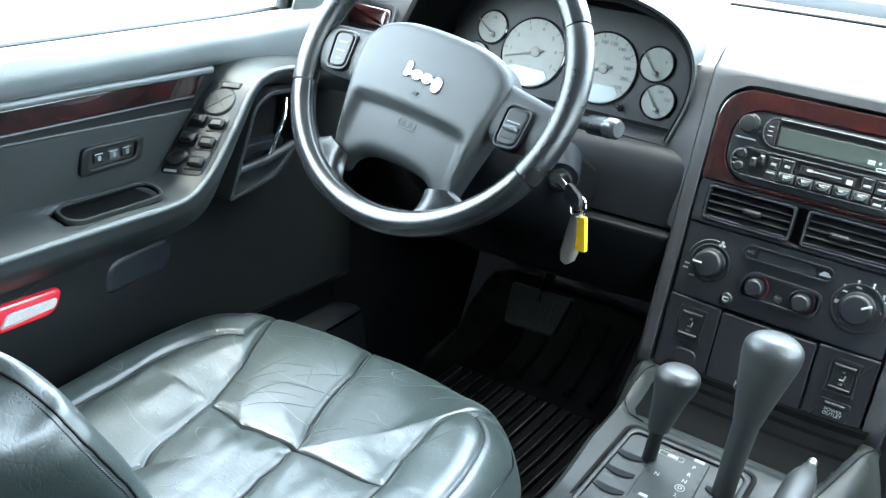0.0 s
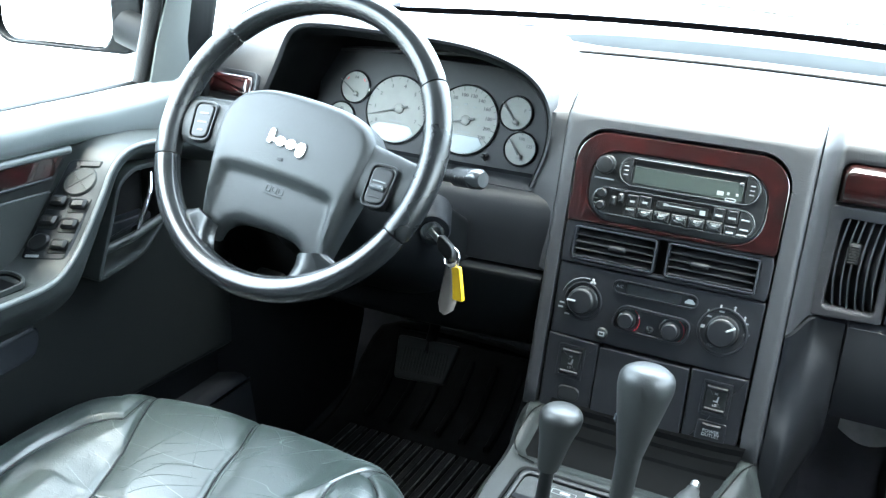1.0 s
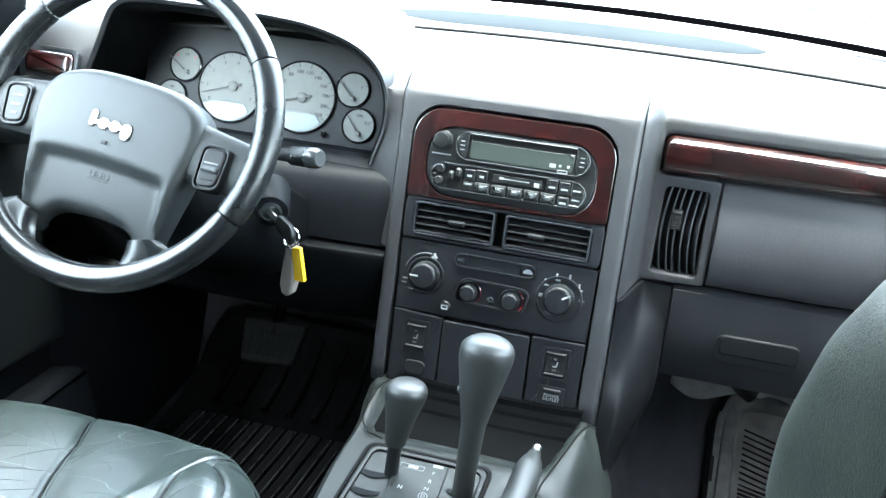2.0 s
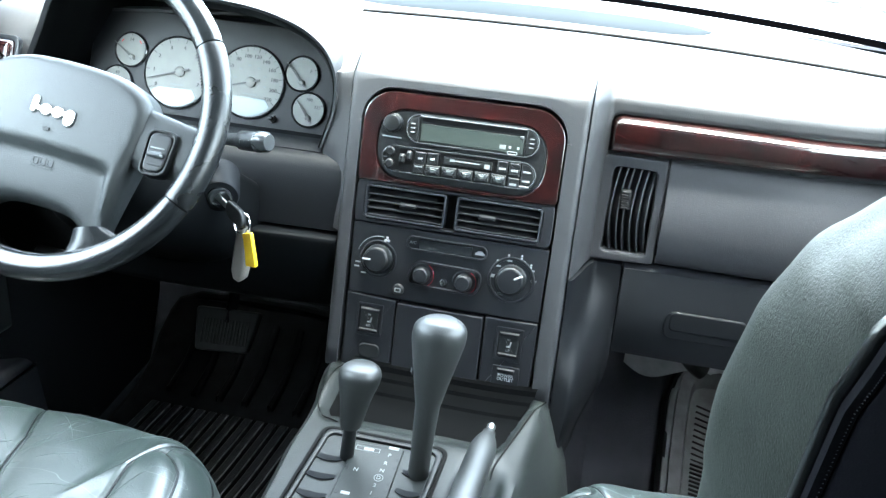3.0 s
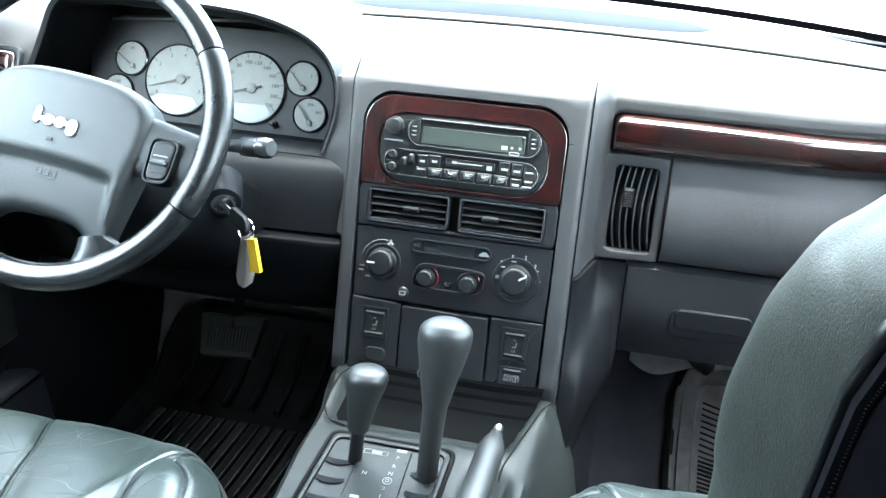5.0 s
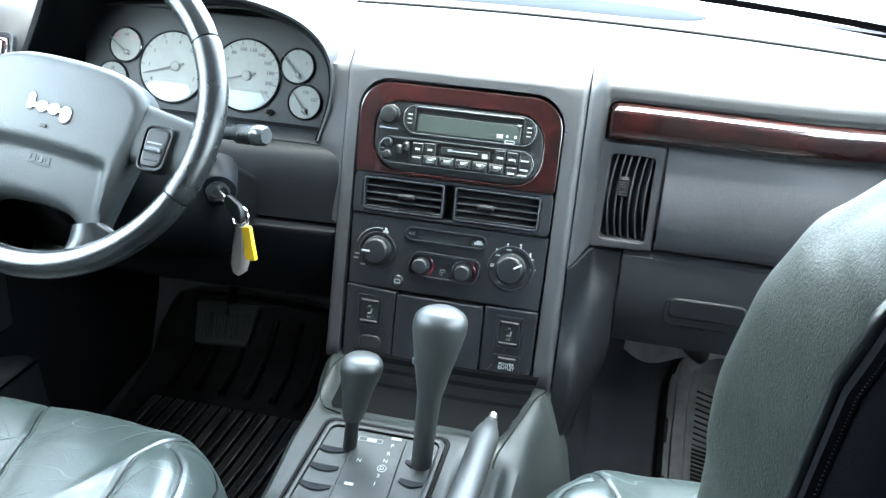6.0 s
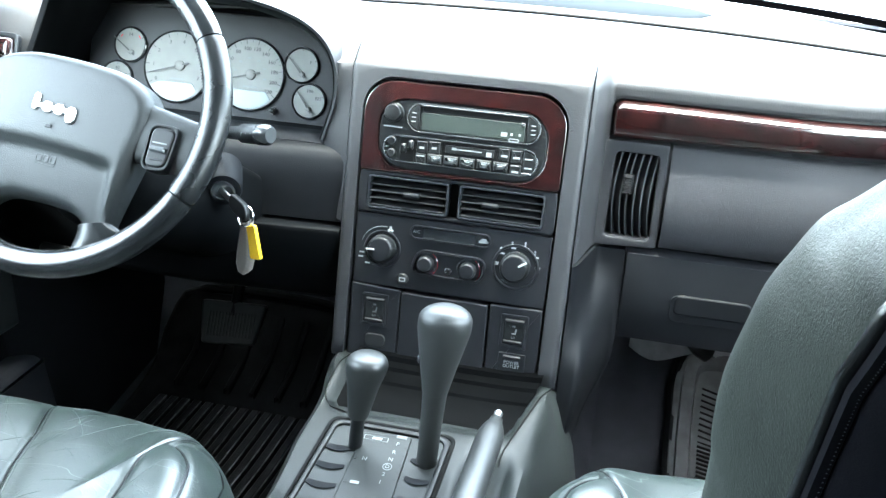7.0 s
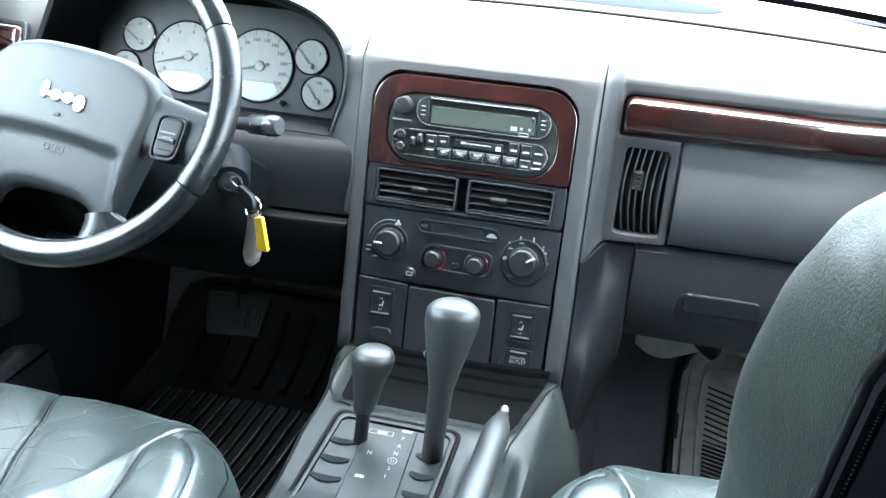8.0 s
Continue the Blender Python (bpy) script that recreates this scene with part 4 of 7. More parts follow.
rows = []
for k in range(41):
    x = 0.2680 + 0.467 * k / 40
    y = 0.066 + 0.05 * smoothstep(0.40, 0.76, x)
    rows.append([(x, y + 0.03, 0.6795), (x, y + 0.013, 0.679), (x, y + 0.008, 0.674), (x, y + 0.0025, 0.662), (x, y - 0.0035, 0.645), (x, y - 0.009, 0.620), (x, y - 0.0115, 0.59), (x, y - 0.009, 0.56), (x, y - 0.002, 0.540), (x, y + 0.006, 0.535), (x, y + 0.03, 0.534)])
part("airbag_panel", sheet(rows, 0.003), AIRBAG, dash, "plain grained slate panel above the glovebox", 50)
# glovebox in a darker plastic than the panel above, for its shade
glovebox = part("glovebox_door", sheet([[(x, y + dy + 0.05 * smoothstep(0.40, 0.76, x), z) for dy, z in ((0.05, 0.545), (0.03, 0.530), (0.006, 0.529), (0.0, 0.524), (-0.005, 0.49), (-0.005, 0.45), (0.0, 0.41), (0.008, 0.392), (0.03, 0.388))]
                                        for x, y in ((0.2295 + 0.50 * k / 30, 0.066) for k in range(31))], 0.003), PANEL, dash, "closed slate glovebox door, darkened for shade", 40)
GLOVE = axes((0.351, 0.0600, 0.459), (1, 0.02, 0), (0, -0.02, 1))
# a thin raised plate, darker, draws the shade of the latch's recess
part("latch_recess", slab(rrect(-0.002, -0.005, 0.108, 0.040, 0.011), -0.01, 0.0006, GLOVE, 0.0005), LOWER, glovebox)
part("latch_handle", slab(rrect(0, 0.001, 0.103, 0.030, 0.009), -0.008, 0.002, GLOVE, 0.0030), LOWER, glovebox)

# side trim between the centre stack and the glovebox, flowing down to the console, shade in its colour
rows = []
for k in range(19):
    s = k / 18
    z = 0.5275 - 0.29 * s
    x0, x1 = 0.1610 + 0.002 * s, 0.2255 + 0.004 * s - 0.036 * smoothstep(0.50, 1.0, s)
    row = []
    for j in range(19):
        w = j / 18
        x = x0 + (x1 - x0) * w
        flush = front_y(0.1605 + 0.05 * w, 0.5275)
        full = (face_y(z) + 0.010) * (1 - smoothstep(0.30, 1.0, w)) + 0.062 * smoothstep(0.30, 1.0, w) - 0.0025 * math.exp(-((w - 0.40) / 0.14) ** 2)
        m = smoothstep(0.05, 0.5, s)
        row.append((x, flush * (1 - m) + full * m, z))
    rows.append([(x0, row[0][1] + 0.05, z)] + row + [(row[-1][0] + 0.001, row[-1][1] + 0.03, z)])
rows = [[(x, y + 0.012, z + 0.001) for x, y, z in rows[0]]] + rows
part("side_trim", sheet(rows, 0.003), LOWER, dash, "curved trim beside the centre stack, darkened for shade", 50)

# loose lining seen below the glovebox
lining = thing("underdash_lining", (0.42, 0.42, 0.30), "dusty grey lining and heater duct below the glovebox", "lining")
part("lining_sheet", sheet([[(x, 0.405 + 0.012 * math.sin(40 * x), 0.335), (x, 0.415 + 0.02 * abs(math.sin(26 * x)), 0.25), (x, 0.44 + 0.02 * math.sin(31 * x), 0.185 + 0.018 * math.sin(37 * x))] for x in (0.262 + 0.44 * k / 40 for k in range(41))], 0.004), BARE, lining)
part("duct", tube(smooth_line([(0.345, 0.34, 0.36), (0.355, 0.375, 0.28), (0.375, 0.395, 0.235), (0.40, 0.40, 0.215)], 6), 0.016, 12), DARK, lining)

# ---- radio ----
radio = thing("car_radio", tuple(FACE @ Vector((0, 0.006, 0))), "black car radio with cassette slot and oval button pods", "radio")
part("radio_face", slab(rrect(0, 0.0510, 0.2215, 0.0905, 0.0355), -0.03, 0.0015, FACE, 0.002), DARK, radio)


def stadium(u0, u1, v0, v1, r=None):
    return rrect((u0 + u1) / 2, (v0 + v1) / 2, u1 - u0, v1 - v0, r or (v1 - v0) / 2 * 0.98, 8)


def pod_frame(u0, u1, v0, v1, name):
    o = stadium(u0, u1, v0, v1)
    return part(name, frame_slab(o, inset(o, 0.0022), -0.002, 0.0045, FACE, 0.001, floor=0.0005), EDGE, radio)


upper = pod_frame(-0.0750, 0.1010, 0.0550, 0.0935, "upper_pod")
lower = pod_frame(-0.1035, 0.1018, 0.0142, 0.0500, "lower_pod")
part("display", slab(rrect(0.0130, 0.0705, 0.1345, 0.0225, 0.001), 0.0005, 0.0026, FACE, 0.0006), SCREEN, upper, "unlit grey-green display")
part("cd_slot", slab(rrect(0.0130, 0.0868, 0.1345, 0.0052, 0.001), 0.0005, 0.0016, FACE, 0.0004), VOID, upper)
part("slot_lip", box((0.0130, 0.0908, 0.0035), (0.1400, 0.0018, 0.003), FACE, 0.0006), BUTTON, upper)
for u0, u1, sgn in ((-0.0728, -0.0575, -1), (0.0830, 0.0987, 1)):
    uc = (u0 + u1) / 2
    o = [p for p in stadium(-0.0728, 0.0987, 0.0572, 0.0913) if (p[0] < u1 if sgn < 0 else p[0] > u0)]
    o = [(u1 if sgn < 0 else u0, 0.0913), (u1 if sgn < 0 else u0, 0.0572)] + sorted(o, key=lambda p: p[1])
    part("end_button", slab(anticlockwise(o), 0.0005, 0.0040, FACE, 0.0014), DARK, upper)
    for k in range(3):
        part("mark", box((uc, 0.0690 + 0.0055 * k, 0.0042), (0.0058, 0.0014, 0.0006), FACE, 0.0002), FAINT, upper)
part("disc_mark", box((0.0540, 0.0655, 0.0028), (0.0080, 0.0052, 0.0004), FACE, 0.0002), FAINT, upper)
for u in (0.0635, 0.0742):
    part("mark", box((u, 0.0662, 0.0028), (0.0030, 0.0032, 0.0004), FACE, 0.0002), FAINT, upper)
part("mark", frame_slab(rrect(0.0672, 0.0592, 0.0135, 0.0042, 0.002), rrect(0.0672, 0.0592, 0.0112, 0.0020, 0.001), 0.0026, 0.0031, FACE, 0.0002), PRINT, upper)
part("eject_button", box((0.0775, 0.0805, 0.003), (0.0052, 0.0042, 0.003), FACE, 0.001), BUTTON, upper)
knob = part("volume_knob", lathe([(0.0128, 0.0), (0.0128, 0.002), (0.0118, 0.003), (0.0115, 0.012), (0.0100, 0.0145), (0.0055, 0.0152)], at(FACE, -0.0918, 0.0778), 48, knurl=0.0003), DARK, radio, "round black volume knob")
part("label_bar", box((-0.0925, 0.0595, 0.0017), (0.0255, 0.0019, 0.0004), FACE, 0.0001), FAINT, radio)
for v in (0.0412, 0.0252):
    part("tone_knob", lathe([(0.0062, 0.0), (0.0060, 0.006), (0.0045, 0.0075)], at(FACE, -0.0912, v), 24), DARK, lower)
for k in range(3):
    part("mark", box((-0.0990, 0.0270 + 0.006 * k, 0.0020), (0.0055, 0.0013, 0.0006), FACE, 0.0002), FAINT, lower)
part("slider_well", slab(rrect(-0.0702, 0.0312, 0.0190, 0.0310, 0.0015), 0.0004, 0.0022, FACE, 0.0006), VOID, lower)
part("slider_top", box((-0.0702, 0.0480, 0.003), (0.0230, 0.0024, 0.002), FACE, 0.0008), BUTTON, lower)
part("slider", box((-0.0748, 0.0335, 0.0055), (0.0076, 0.0125, 0.009), FACE, 0.0034), DARK, lower)
part("slider", box((-0.0656, 0.0385, 0.0055), (0.0076, 0.0125, 0.009), FACE, 0.0034), DARK, lower)
for u, v, w, h in ((-0.0508, 0.0370, 0.0145, 0.0160), (-0.0346, 0.0380, 0.0150, 0.0160)):
    b = part("button", slab(rrect(u, v, w, h, 0.0012), 0.0005, 0.0042, FACE, 0.0012), DARK, lower)
    part("mark", box((u, v + 0.0068, 0.0044), (w * 0.8, 0.0012, 0.0006), FACE, 0.0002), BUTTON, lower)
    part("mark", box((u, v - 0.0005, 0.0043), (0.0062, 0.0030, 0.0004), FACE, 0.0001), FAINT, lower)
b = part("button", slab(rrect(-0.0517, 0.0226, 0.0140, 0.0125, 0.0012), 0.0005, 0.0042, FACE, 0.0012), DARK, lower)
part("mark", box((-0.0517, 0.0258, 0.0043), (0.0105, 0.0020, 0.0004), FACE, 0.0001), FAINT, lower)
for k in range(5):
    u = -0.0330 + 0.0217 * k
    o = anticlockwise([(u - 0.0098, 0.0165), (u - 0.0098, 0.0296), (u + 0.0098, 0.0296), (u + 0.0098, 0.0165)])
    part("preset_button", slab(rrect(u, 0.0232, 0.0202, 0.0135, 0.0015), 0.0005, 0.0050, FACE, 0.0022), DARK, lower)
    part("preset_face", slab([(u - 0.0082, 0.0275)] + [(u + 0.0082 * math.cos(radians(a)), 0.0275 + 0.0085 * math.sin(radians(a))) for a in range(180, 361, 15)] + [(u + 0.0082, 0.0275)][:0], 0.004, 0.0062, FACE, 0.0016), BUTTON, lower)
    part("mark", box((u, 0.0248, 0.0064), (0.0060, 0.0018, 0.0004), FACE, 0.0001), FAINT, lower)
part("cassette_slot", slab(rrect(0.0120, 0.0395, 0.0735, 0.0160, 0.001), 0.0004, 0.0018, FACE, 0.0005), VOID, lower)
part("cassette_flap", slab(rrect(0.0120, 0.0385, 0.0640, 0.0105, 0.001), 0.0010, 0.0030, FACE, 0.0008), DARK, lower)
part("mark", box((0.0100, 0.0392, 0.0031), (0.0360, 0.0016, 0.0003), FACE, 0.0001), FAINT, lower)
part("mark", box((-0.0085, 0.0396, 0.0031), (0.0060, 0.0034, 0.0003), FACE, 0.0001), FAINT, lower)
part("mark", box((0.0375, 0.0372, 0.0031), (0.0070, 0.0060, 0.0003), FACE, 0.0001), FAINT, lower)
for u, v, w, h in ((0.0576, 0.0395, 0.0138, 0.0170), (0.0736, 0.0388, 0.0145, 0.0170), (0.0736, 0.0212, 0.0145, 0.0140), (0.0576, 0.0560 - 0.0345, 0.0, 0.0)):
    if w:
        part("button", slab(rrect(u, v, w, h, 0.0012), 0.0005, 0.0042, FACE, 0.0012), DARK, lower)
        part("mark", box((u, v + h / 2 - 0.0015, 0.0044), (w * 0.8, 0.0012, 0.0006), FACE, 0.0002), BUTTON, lower)
        part("mark", box((u, v - 0.0015, 0.0043), (w * 0.62, 0.0028, 0.0004), FACE, 0.0001), FAINT, lower)
o = [p for p in stadium(-0.1013, 0.0996, 0.0164, 0.0478) if p[0] > 0.0822]
part("end_button", slab(anticlockwise([(0.0822, 0.0478), (0.0822, 0.0164)] + sorted(o, key=lambda p: p[1])), 0.0005, 0.0040, FACE, 0.0014), DARK, lower)
for v in (0.0375, 0.0258):
    part("mark", box((0.0896, v, 0.0042), (0.0100, 0.0022, 0.0005), FACE, 0.0002), FAINT, lower)
# pale bar painted as the glint on the pod's lower rim
part("rim_highlight", box((0.0880, 0.0182, 0.004), (0.0130, 0.0030, 0.002), FACE, 0.001), BUTTON, lower)

# ---- heater controls ----
hvac = thing("heater_panel", tuple(FACE @ Vector((0, -0.155, 0))), "charcoal heater control panel with four round knobs", "control panel")
part("panel", slab(quad((-0.1300, -0.1550), (0.1314, -0.1562), (0.1328, -0.0580), (-0.1322, -0.0580), 0.003), -0.014, 0.0005, FACE, 0.0022), PANEL, hvac)


def dial_knob(u, v, r, h, angle=None, base=None):
    m = at(FACE, u, v, 0.0005)
    k = part("knob", lathe([(r * 1.04, 0.0), (r * 1.04, 0.001), (r, 0.0015), (r * 0.97, h - 0.003), (r * 0.90, h - 0.0008), (r * 0.80, h), (r * 0.78, h - 0.0004)], m, 72, knurl=r * 0.018), DARK, hvac, "black knurled control knob")
    part("cap", lathe([(r * 0.79, h - 0.001), (r * 0.77, h + 0.0003), (r * 0.2, h + 0.0006)], m, 40), PANEL, k)
    if angle is not None:
        part("pointer", box((0, r * 0.66, h + 0.0008), (r * 0.13, r * 0.62, 0.0012), at(FACE, u, v, 0.0005, angle - 90), 0.0005), WHITE, k, "white pointer line")
    return k


for u, v, r in ((-0.0925, -0.1045, 0.0255), (0.0880, -0.1045, 0.0310)):
    part("knob_dish", frame_slab(circle(u, v, r, 56), circle(u, v, r - 0.004, 56), -0.001, 0.0022, FACE, 0.0015, floor=0.0006), PANEL, hvac)
dial_knob(-0.0925, -0.1035, 0.0185, 0.017, 180)
dial_knob(0.0880, -0.1035, 0.0195, 0.018, 33)
# shallow pod of the two temperature knobs
podline = quad((-0.0535, -0.1330), (0.0470, -0.1345), (0.0510, -0.0985), (-0.0445, -0.0965), 0.016, 6)
pod = part("temperature_pod", frame_slab(podline, inset(podline, 0.004), -0.001, 0.0055, FACE, 0.003, floor=0.0008), PANEL, hvac)
dial_knob(-0.0312, -0.1165, 0.0115, 0.013)
dial_knob(0.0262, -0.1175, 0.0115, 0.013)
for u, v in ((-0.0312, -0.1165), (0.0262, -0.1175)):
    pts = [tuple(FACE @ Vector((u + 0.0165 * math.cos(radians(a)), v + 0.0165 * math.sin(radians(a)), 0.0014))) for a in range(60, -61, -12)]
    part("red_arc", tube(pts, 0.00022, 6), RED, hvac)
    pts = [tuple(FACE @ Vector((u + 0.0150 * math.cos(radians(a)), v + 0.0150 * math.sin(radians(a)), 0.0014))) for a in range(75, 186, 10)]
    part("blue_arc", tube(pts, 0.0009, 6), BUTTON, hvac)
part("sensor_eye", lathe([(0.0050, 0.0), (0.0050, 0.0016), (0.0036, 0.0022)], at(FACE, -0.0005, -0.1225, 0.0005), 24), GLOSSY, hvac)
bar = stadium(-0.0565, 0.0530, -0.0845, -0.0660)
window = part("air_bar", frame_slab(bar, inset(bar, 0.0018), -0.001, 0.0045, FACE, 0.0012, floor=0.0006), PANEL, hvac)
part("bar_display", slab(rrect(-0.0035, -0.0757, 0.0715, 0.0140, 0.001), 0.0004, 0.0018, FACE, 0.0006), GLOSSY, hvac, "unlit black display")
letters("A/C", 0.0058, at(FACE, -0.0478, -0.0752, 0.0012), FAINT, hvac)
# car sign on the recirculation button
bm = slab([(0.0365, -0.0785), (0.0495, -0.0785), (0.0495, -0.0762), (0.0472, -0.0748), (0.0458, -0.0728), (0.0402, -0.0728), (0.0385, -0.0750), (0.0365, -0.0760)], 0.0008, 0.0016, FACE, 0.0002)
part("car_symbol", bm, PRINT, hvac)
pts = [tuple(FACE @ Vector((-0.0925 + 0.0300 * math.cos(radians(a)), -0.1040 + 0.0300 * math.sin(radians(a)), 0.0010))) for a in range(165, 78, -6)]
part("fan_arc", tube(pts, [0.00022 + 0.00035 * k / (len(pts) - 1) for k in range(len(pts))], 6), FAINT, hvac)
bm = bmesh.new()
for a in (0, 120, 240):
    box((0, 0.0024, 0), (0.0032, 0.0038, 0.0004), at(FACE, -0.0835, -0.0772, 0.0009, a), 0.0002, bm)
part("fan_symbol", bm, PRINT, hvac)
for k, (u, v) in enumerate(((-0.1205, -0.1125), (-0.1215, -0.1185), (-0.1115, -0.1262))):
    part("mark", box((u, v, 0.0009), (0.0068, 0.0022, 0.0004), FACE, 0.0002), FAINT, hvac)
for u, v in ((0.0680, -0.0860), (0.0820, -0.0772), (0.0990, -0.0758), (0.1125, -0.0858)):
    bm = box((u - 0.001, v, 0.0009), (0.0024, 0.0064, 0.0004), FACE, 0.0002)
    box((u + 0.0018, v - 0.0022, 0.0009), (0.0050, 0.0020, 0.0004), FACE, 0.0002, bm)
    lathe([(0.0014, 0.0004), (0.0014, 0.0011)], at(FACE, u - 0.001, v + 0.0050), 12, bm)
    part("airflow_symbol", bm, PRINT, hvac)
part("airflow_symbol", slab([(0.0585, -0.1045), (0.0650, -0.1045), (0.0662, -0.1000), (0.0573, -0.1000)], 0.0008, 0.0013, FACE, 0.0001), FAINT, hvac)
letters("AUTO", 0.0052, at(FACE, 0.0732, -0.1250, 0.0008), FAINT, hvac)
letters("OFF", 0.0048, at(FACE, 0.1170, -0.1020, 0.0008), FAINT, hvac)
part("defrost_button", lathe([(0.0078, 0.0), (0.0078, 0.003), (0.0062, 0.0045)], at(FACE, -0.0606, -0.1415, 0.0005), 28), DARK, hvac)
part("defrost_symbol", frame_slab(rrect(-0.0606, -0.1418, 0.0085, 0.0058, 0.001), rrect(-0.0606, -0.1418, 0.0058, 0.0034, 0.0006), 0.0046, 0.0054, FACE, 0.0002), PRINT, hvac)

# ---- steering column ----
TILT = radians(30.3)
WHEEL = axes((-0.401, -0.236, 0.730), (1, 0.012, 0), (0, math.sin(TILT), math.cos(TILT)))
column = thing("steering_column", (-0.40, -0.03, 0.53), "steering column shroud, darkened for shade, with stalk and ignition lock", "steering column")
loops = []
for n, w, up, down in ((-0.035, 0.040, 0.010, 0.035), (-0.045, 0.060, 0.014, 0.055), (-0.085, 0.078, 0.016, 0.078), (-0.14, 0.108, 0.016, 0.104), (-0.20, 0.124, 0.018, 0.112), (-0.30, 0.13, 0.018, 0.11)):
    loop = []
    for k in range(40):
        a = 2 * math.pi * k / 40
        c, s = math.cos(a), math.sin(a)
        f = (abs(c) ** 3.2 + abs(s) ** 3.2) ** (-1 / 3.2)
        loop.append((0.006 + w * c * f, (up if s > 0 else down) * s * f - 0.012, n))
    loops.append(loop)
# the shroud's near-black stands in for the shade round the column
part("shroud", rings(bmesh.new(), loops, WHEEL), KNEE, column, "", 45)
# stalk with its lighter end
a, b = Vector((-0.315, -0.085, 0.672)), Vector((-0.213, -0.122, 0.688))
part("stalk", tube([a, a.lerp(b, 0.35), a.lerp(b, 0.62), a.lerp(b, 0.66), a.lerp(b, 0.94), a.lerp(b, 1.0)], [0.0065, 0.0072, 0.0085, 0.0118, 0.0126, 0.0105], 20), DARK, column, "black multifunction stalk")
part("stalk_knob", tube([a.lerp(b, 0.90), a.lerp(b, 0.93), a.lerp(b, 1.03), a.lerp(b, 1.07)], [0.0124, 0.0130, 0.0128, 0.0095], 20), EDGE, column, "grey turning end of the stalk")
bm = bmesh.new()
for k in range(3):
    box((a.lerp(b, 0.70 + 0.07 * k) + Vector((0, -0.0118, 0.002)))[:], (0.004, 0.0006, 0.005 if k != 1 else 0.003), edge=0.0002, bm=bm)
part("stalk_marks", bm, WHITE, column)
LOCK = axes((-0.272, -0.122, 0.610), (1, 0.45, 0), (0.10, -0.25, 0.97))
lock = part("ignition_lock", lathe([(0.024, -0.05), (0.024, -0.004), (0.022, 0.0), (0.0155, 0.001), (0.0150, -0.002)], LOCK, 36), LOWER, column)
part("lock_ring", lathe([(0.0150, -0.003), (0.0150, 0.003), (0.0118, 0.004), (0.0112, 0.001)], LOCK, 36), EDGE, column, "worn lock ring")
part("tilt_lever_slot", box((-0.315, -0.092, 0.548), (0.026, 0.012, 0.016), edge=0.003), VOID, column)

# ---- key, ring, fob and tag ----
keys = thing("key_ring", (-0.255, -0.10, 0.475), "key in the ignition with taupe fob and yellow tag", "keys")
k0, k1 = Vector((-0.271, -0.126, 0.610)), Vector((-0.248, -0.136, 0.599))
d = (k1 - k0).normalized()
KEY = axes(k1, d, (0, 0.3, 1))
part("key_blade", box((-0.022, 0, 0), (0.03, 0.009, 0.003), KEY, 0.0008), STEEL, keys)
part("key_head", slab(stadium(-0.012, 0.022, -0.0105, 0.0105), -0.004, 0.005, KEY, 0.003), DARK, keys, "black key head")
c = Vector((-0.2380, -0.133, 0.5840))
part("split_ring", tube([c + Vector((0.010 * math.cos(t), 0.004 * math.sin(t), 0.012 * math.sin(t))) for t in (2 * math.pi * k / 24 for k in range(24))], 0.0012, 6, True), CHROME, keys)
part("link", tube([c + Vector((-0.001, 0, -0.010)), c + Vector((-0.002, 0, -0.022)), c + Vector((-0.003, 0, -0.034))], 0.0022, 8), CHROME, keys)
F = axes((-0.2400, -0.1315, 0.5425), (0.92, -0.26, 0.0), (0.10, 0, 0.99)) @ Matrix.Scale(0.93, 4)
part("fob", slab([(-0.0085, 0.036), (0.0055, 0.040), (0.0105, 0.006), (0.0125, -0.020), (0.0100, -0.034), (0.0020, -0.0415), (-0.0075, -0.0385), (-0.0120, -0.026), (-0.0115, 0.0)], -0.006, 0.006, F, 0.005), FOB, keys, "taupe plastic remote fob")
part("fob_strap", box((-0.002, 0.036, 0), (0.013, 0.014, 0.009), F, 0.003), DARK, keys)
Y = axes((-0.2254, -0.1374, 0.5530), (0.95, -0.30, -0.05), (-0.10, 0, 0.99))
part("tag", slab(quad((-0.0085, -0.024), (0.0085, -0.021), (0.0055, 0.024), (-0.0095, 0.019), 0.003), -0.0025, 0.0025, Y, 0.001), YELLOW, keys, "yellow plastic key tag")

# ---- steering wheel, turned a little to the right ----
wheel = thing("steering_wheel", tuple(WHEEL @ Vector((0, 0, -0.03))), "dark leather four-spoke steering wheel with moulded hub", "steering wheel")
WH = WHEEL @ Matrix.Rotation(radians(-7), 4, "Z")
R, r = 0.1775, 0.0158
HUB = WH @ Matrix.Translation((0, -0.0125, 0))


def rim(a0, a1, material, label, swell=0.0, seg=40):
    pts = [tuple(WH @ Vector((R * math.cos(radians(a)), R * math.sin(radians(a)), 0))) for a in (a0 + (a1 - a0) * k / seg for k in range(seg + 1))]
    radii = [r + swell for k in range(seg + 1)]
    radii[0] = radii[-1] = r + swell - 0.0007
    return part("rim", tube(pts, radii, 20), material, wheel, label, 70)


rim(37.4, 142.6, RIMHIDE, "smooth leather upper rim")
rim(143.2, 201.5, GRIP, "grained leather grip", 0.0002)
rim(202.1, 337.9, RIMHIDE, "smooth leather lower rim", 0, 60)
rim(-21.5, 36.8, GRIP, "grained leather grip", 0.0002)
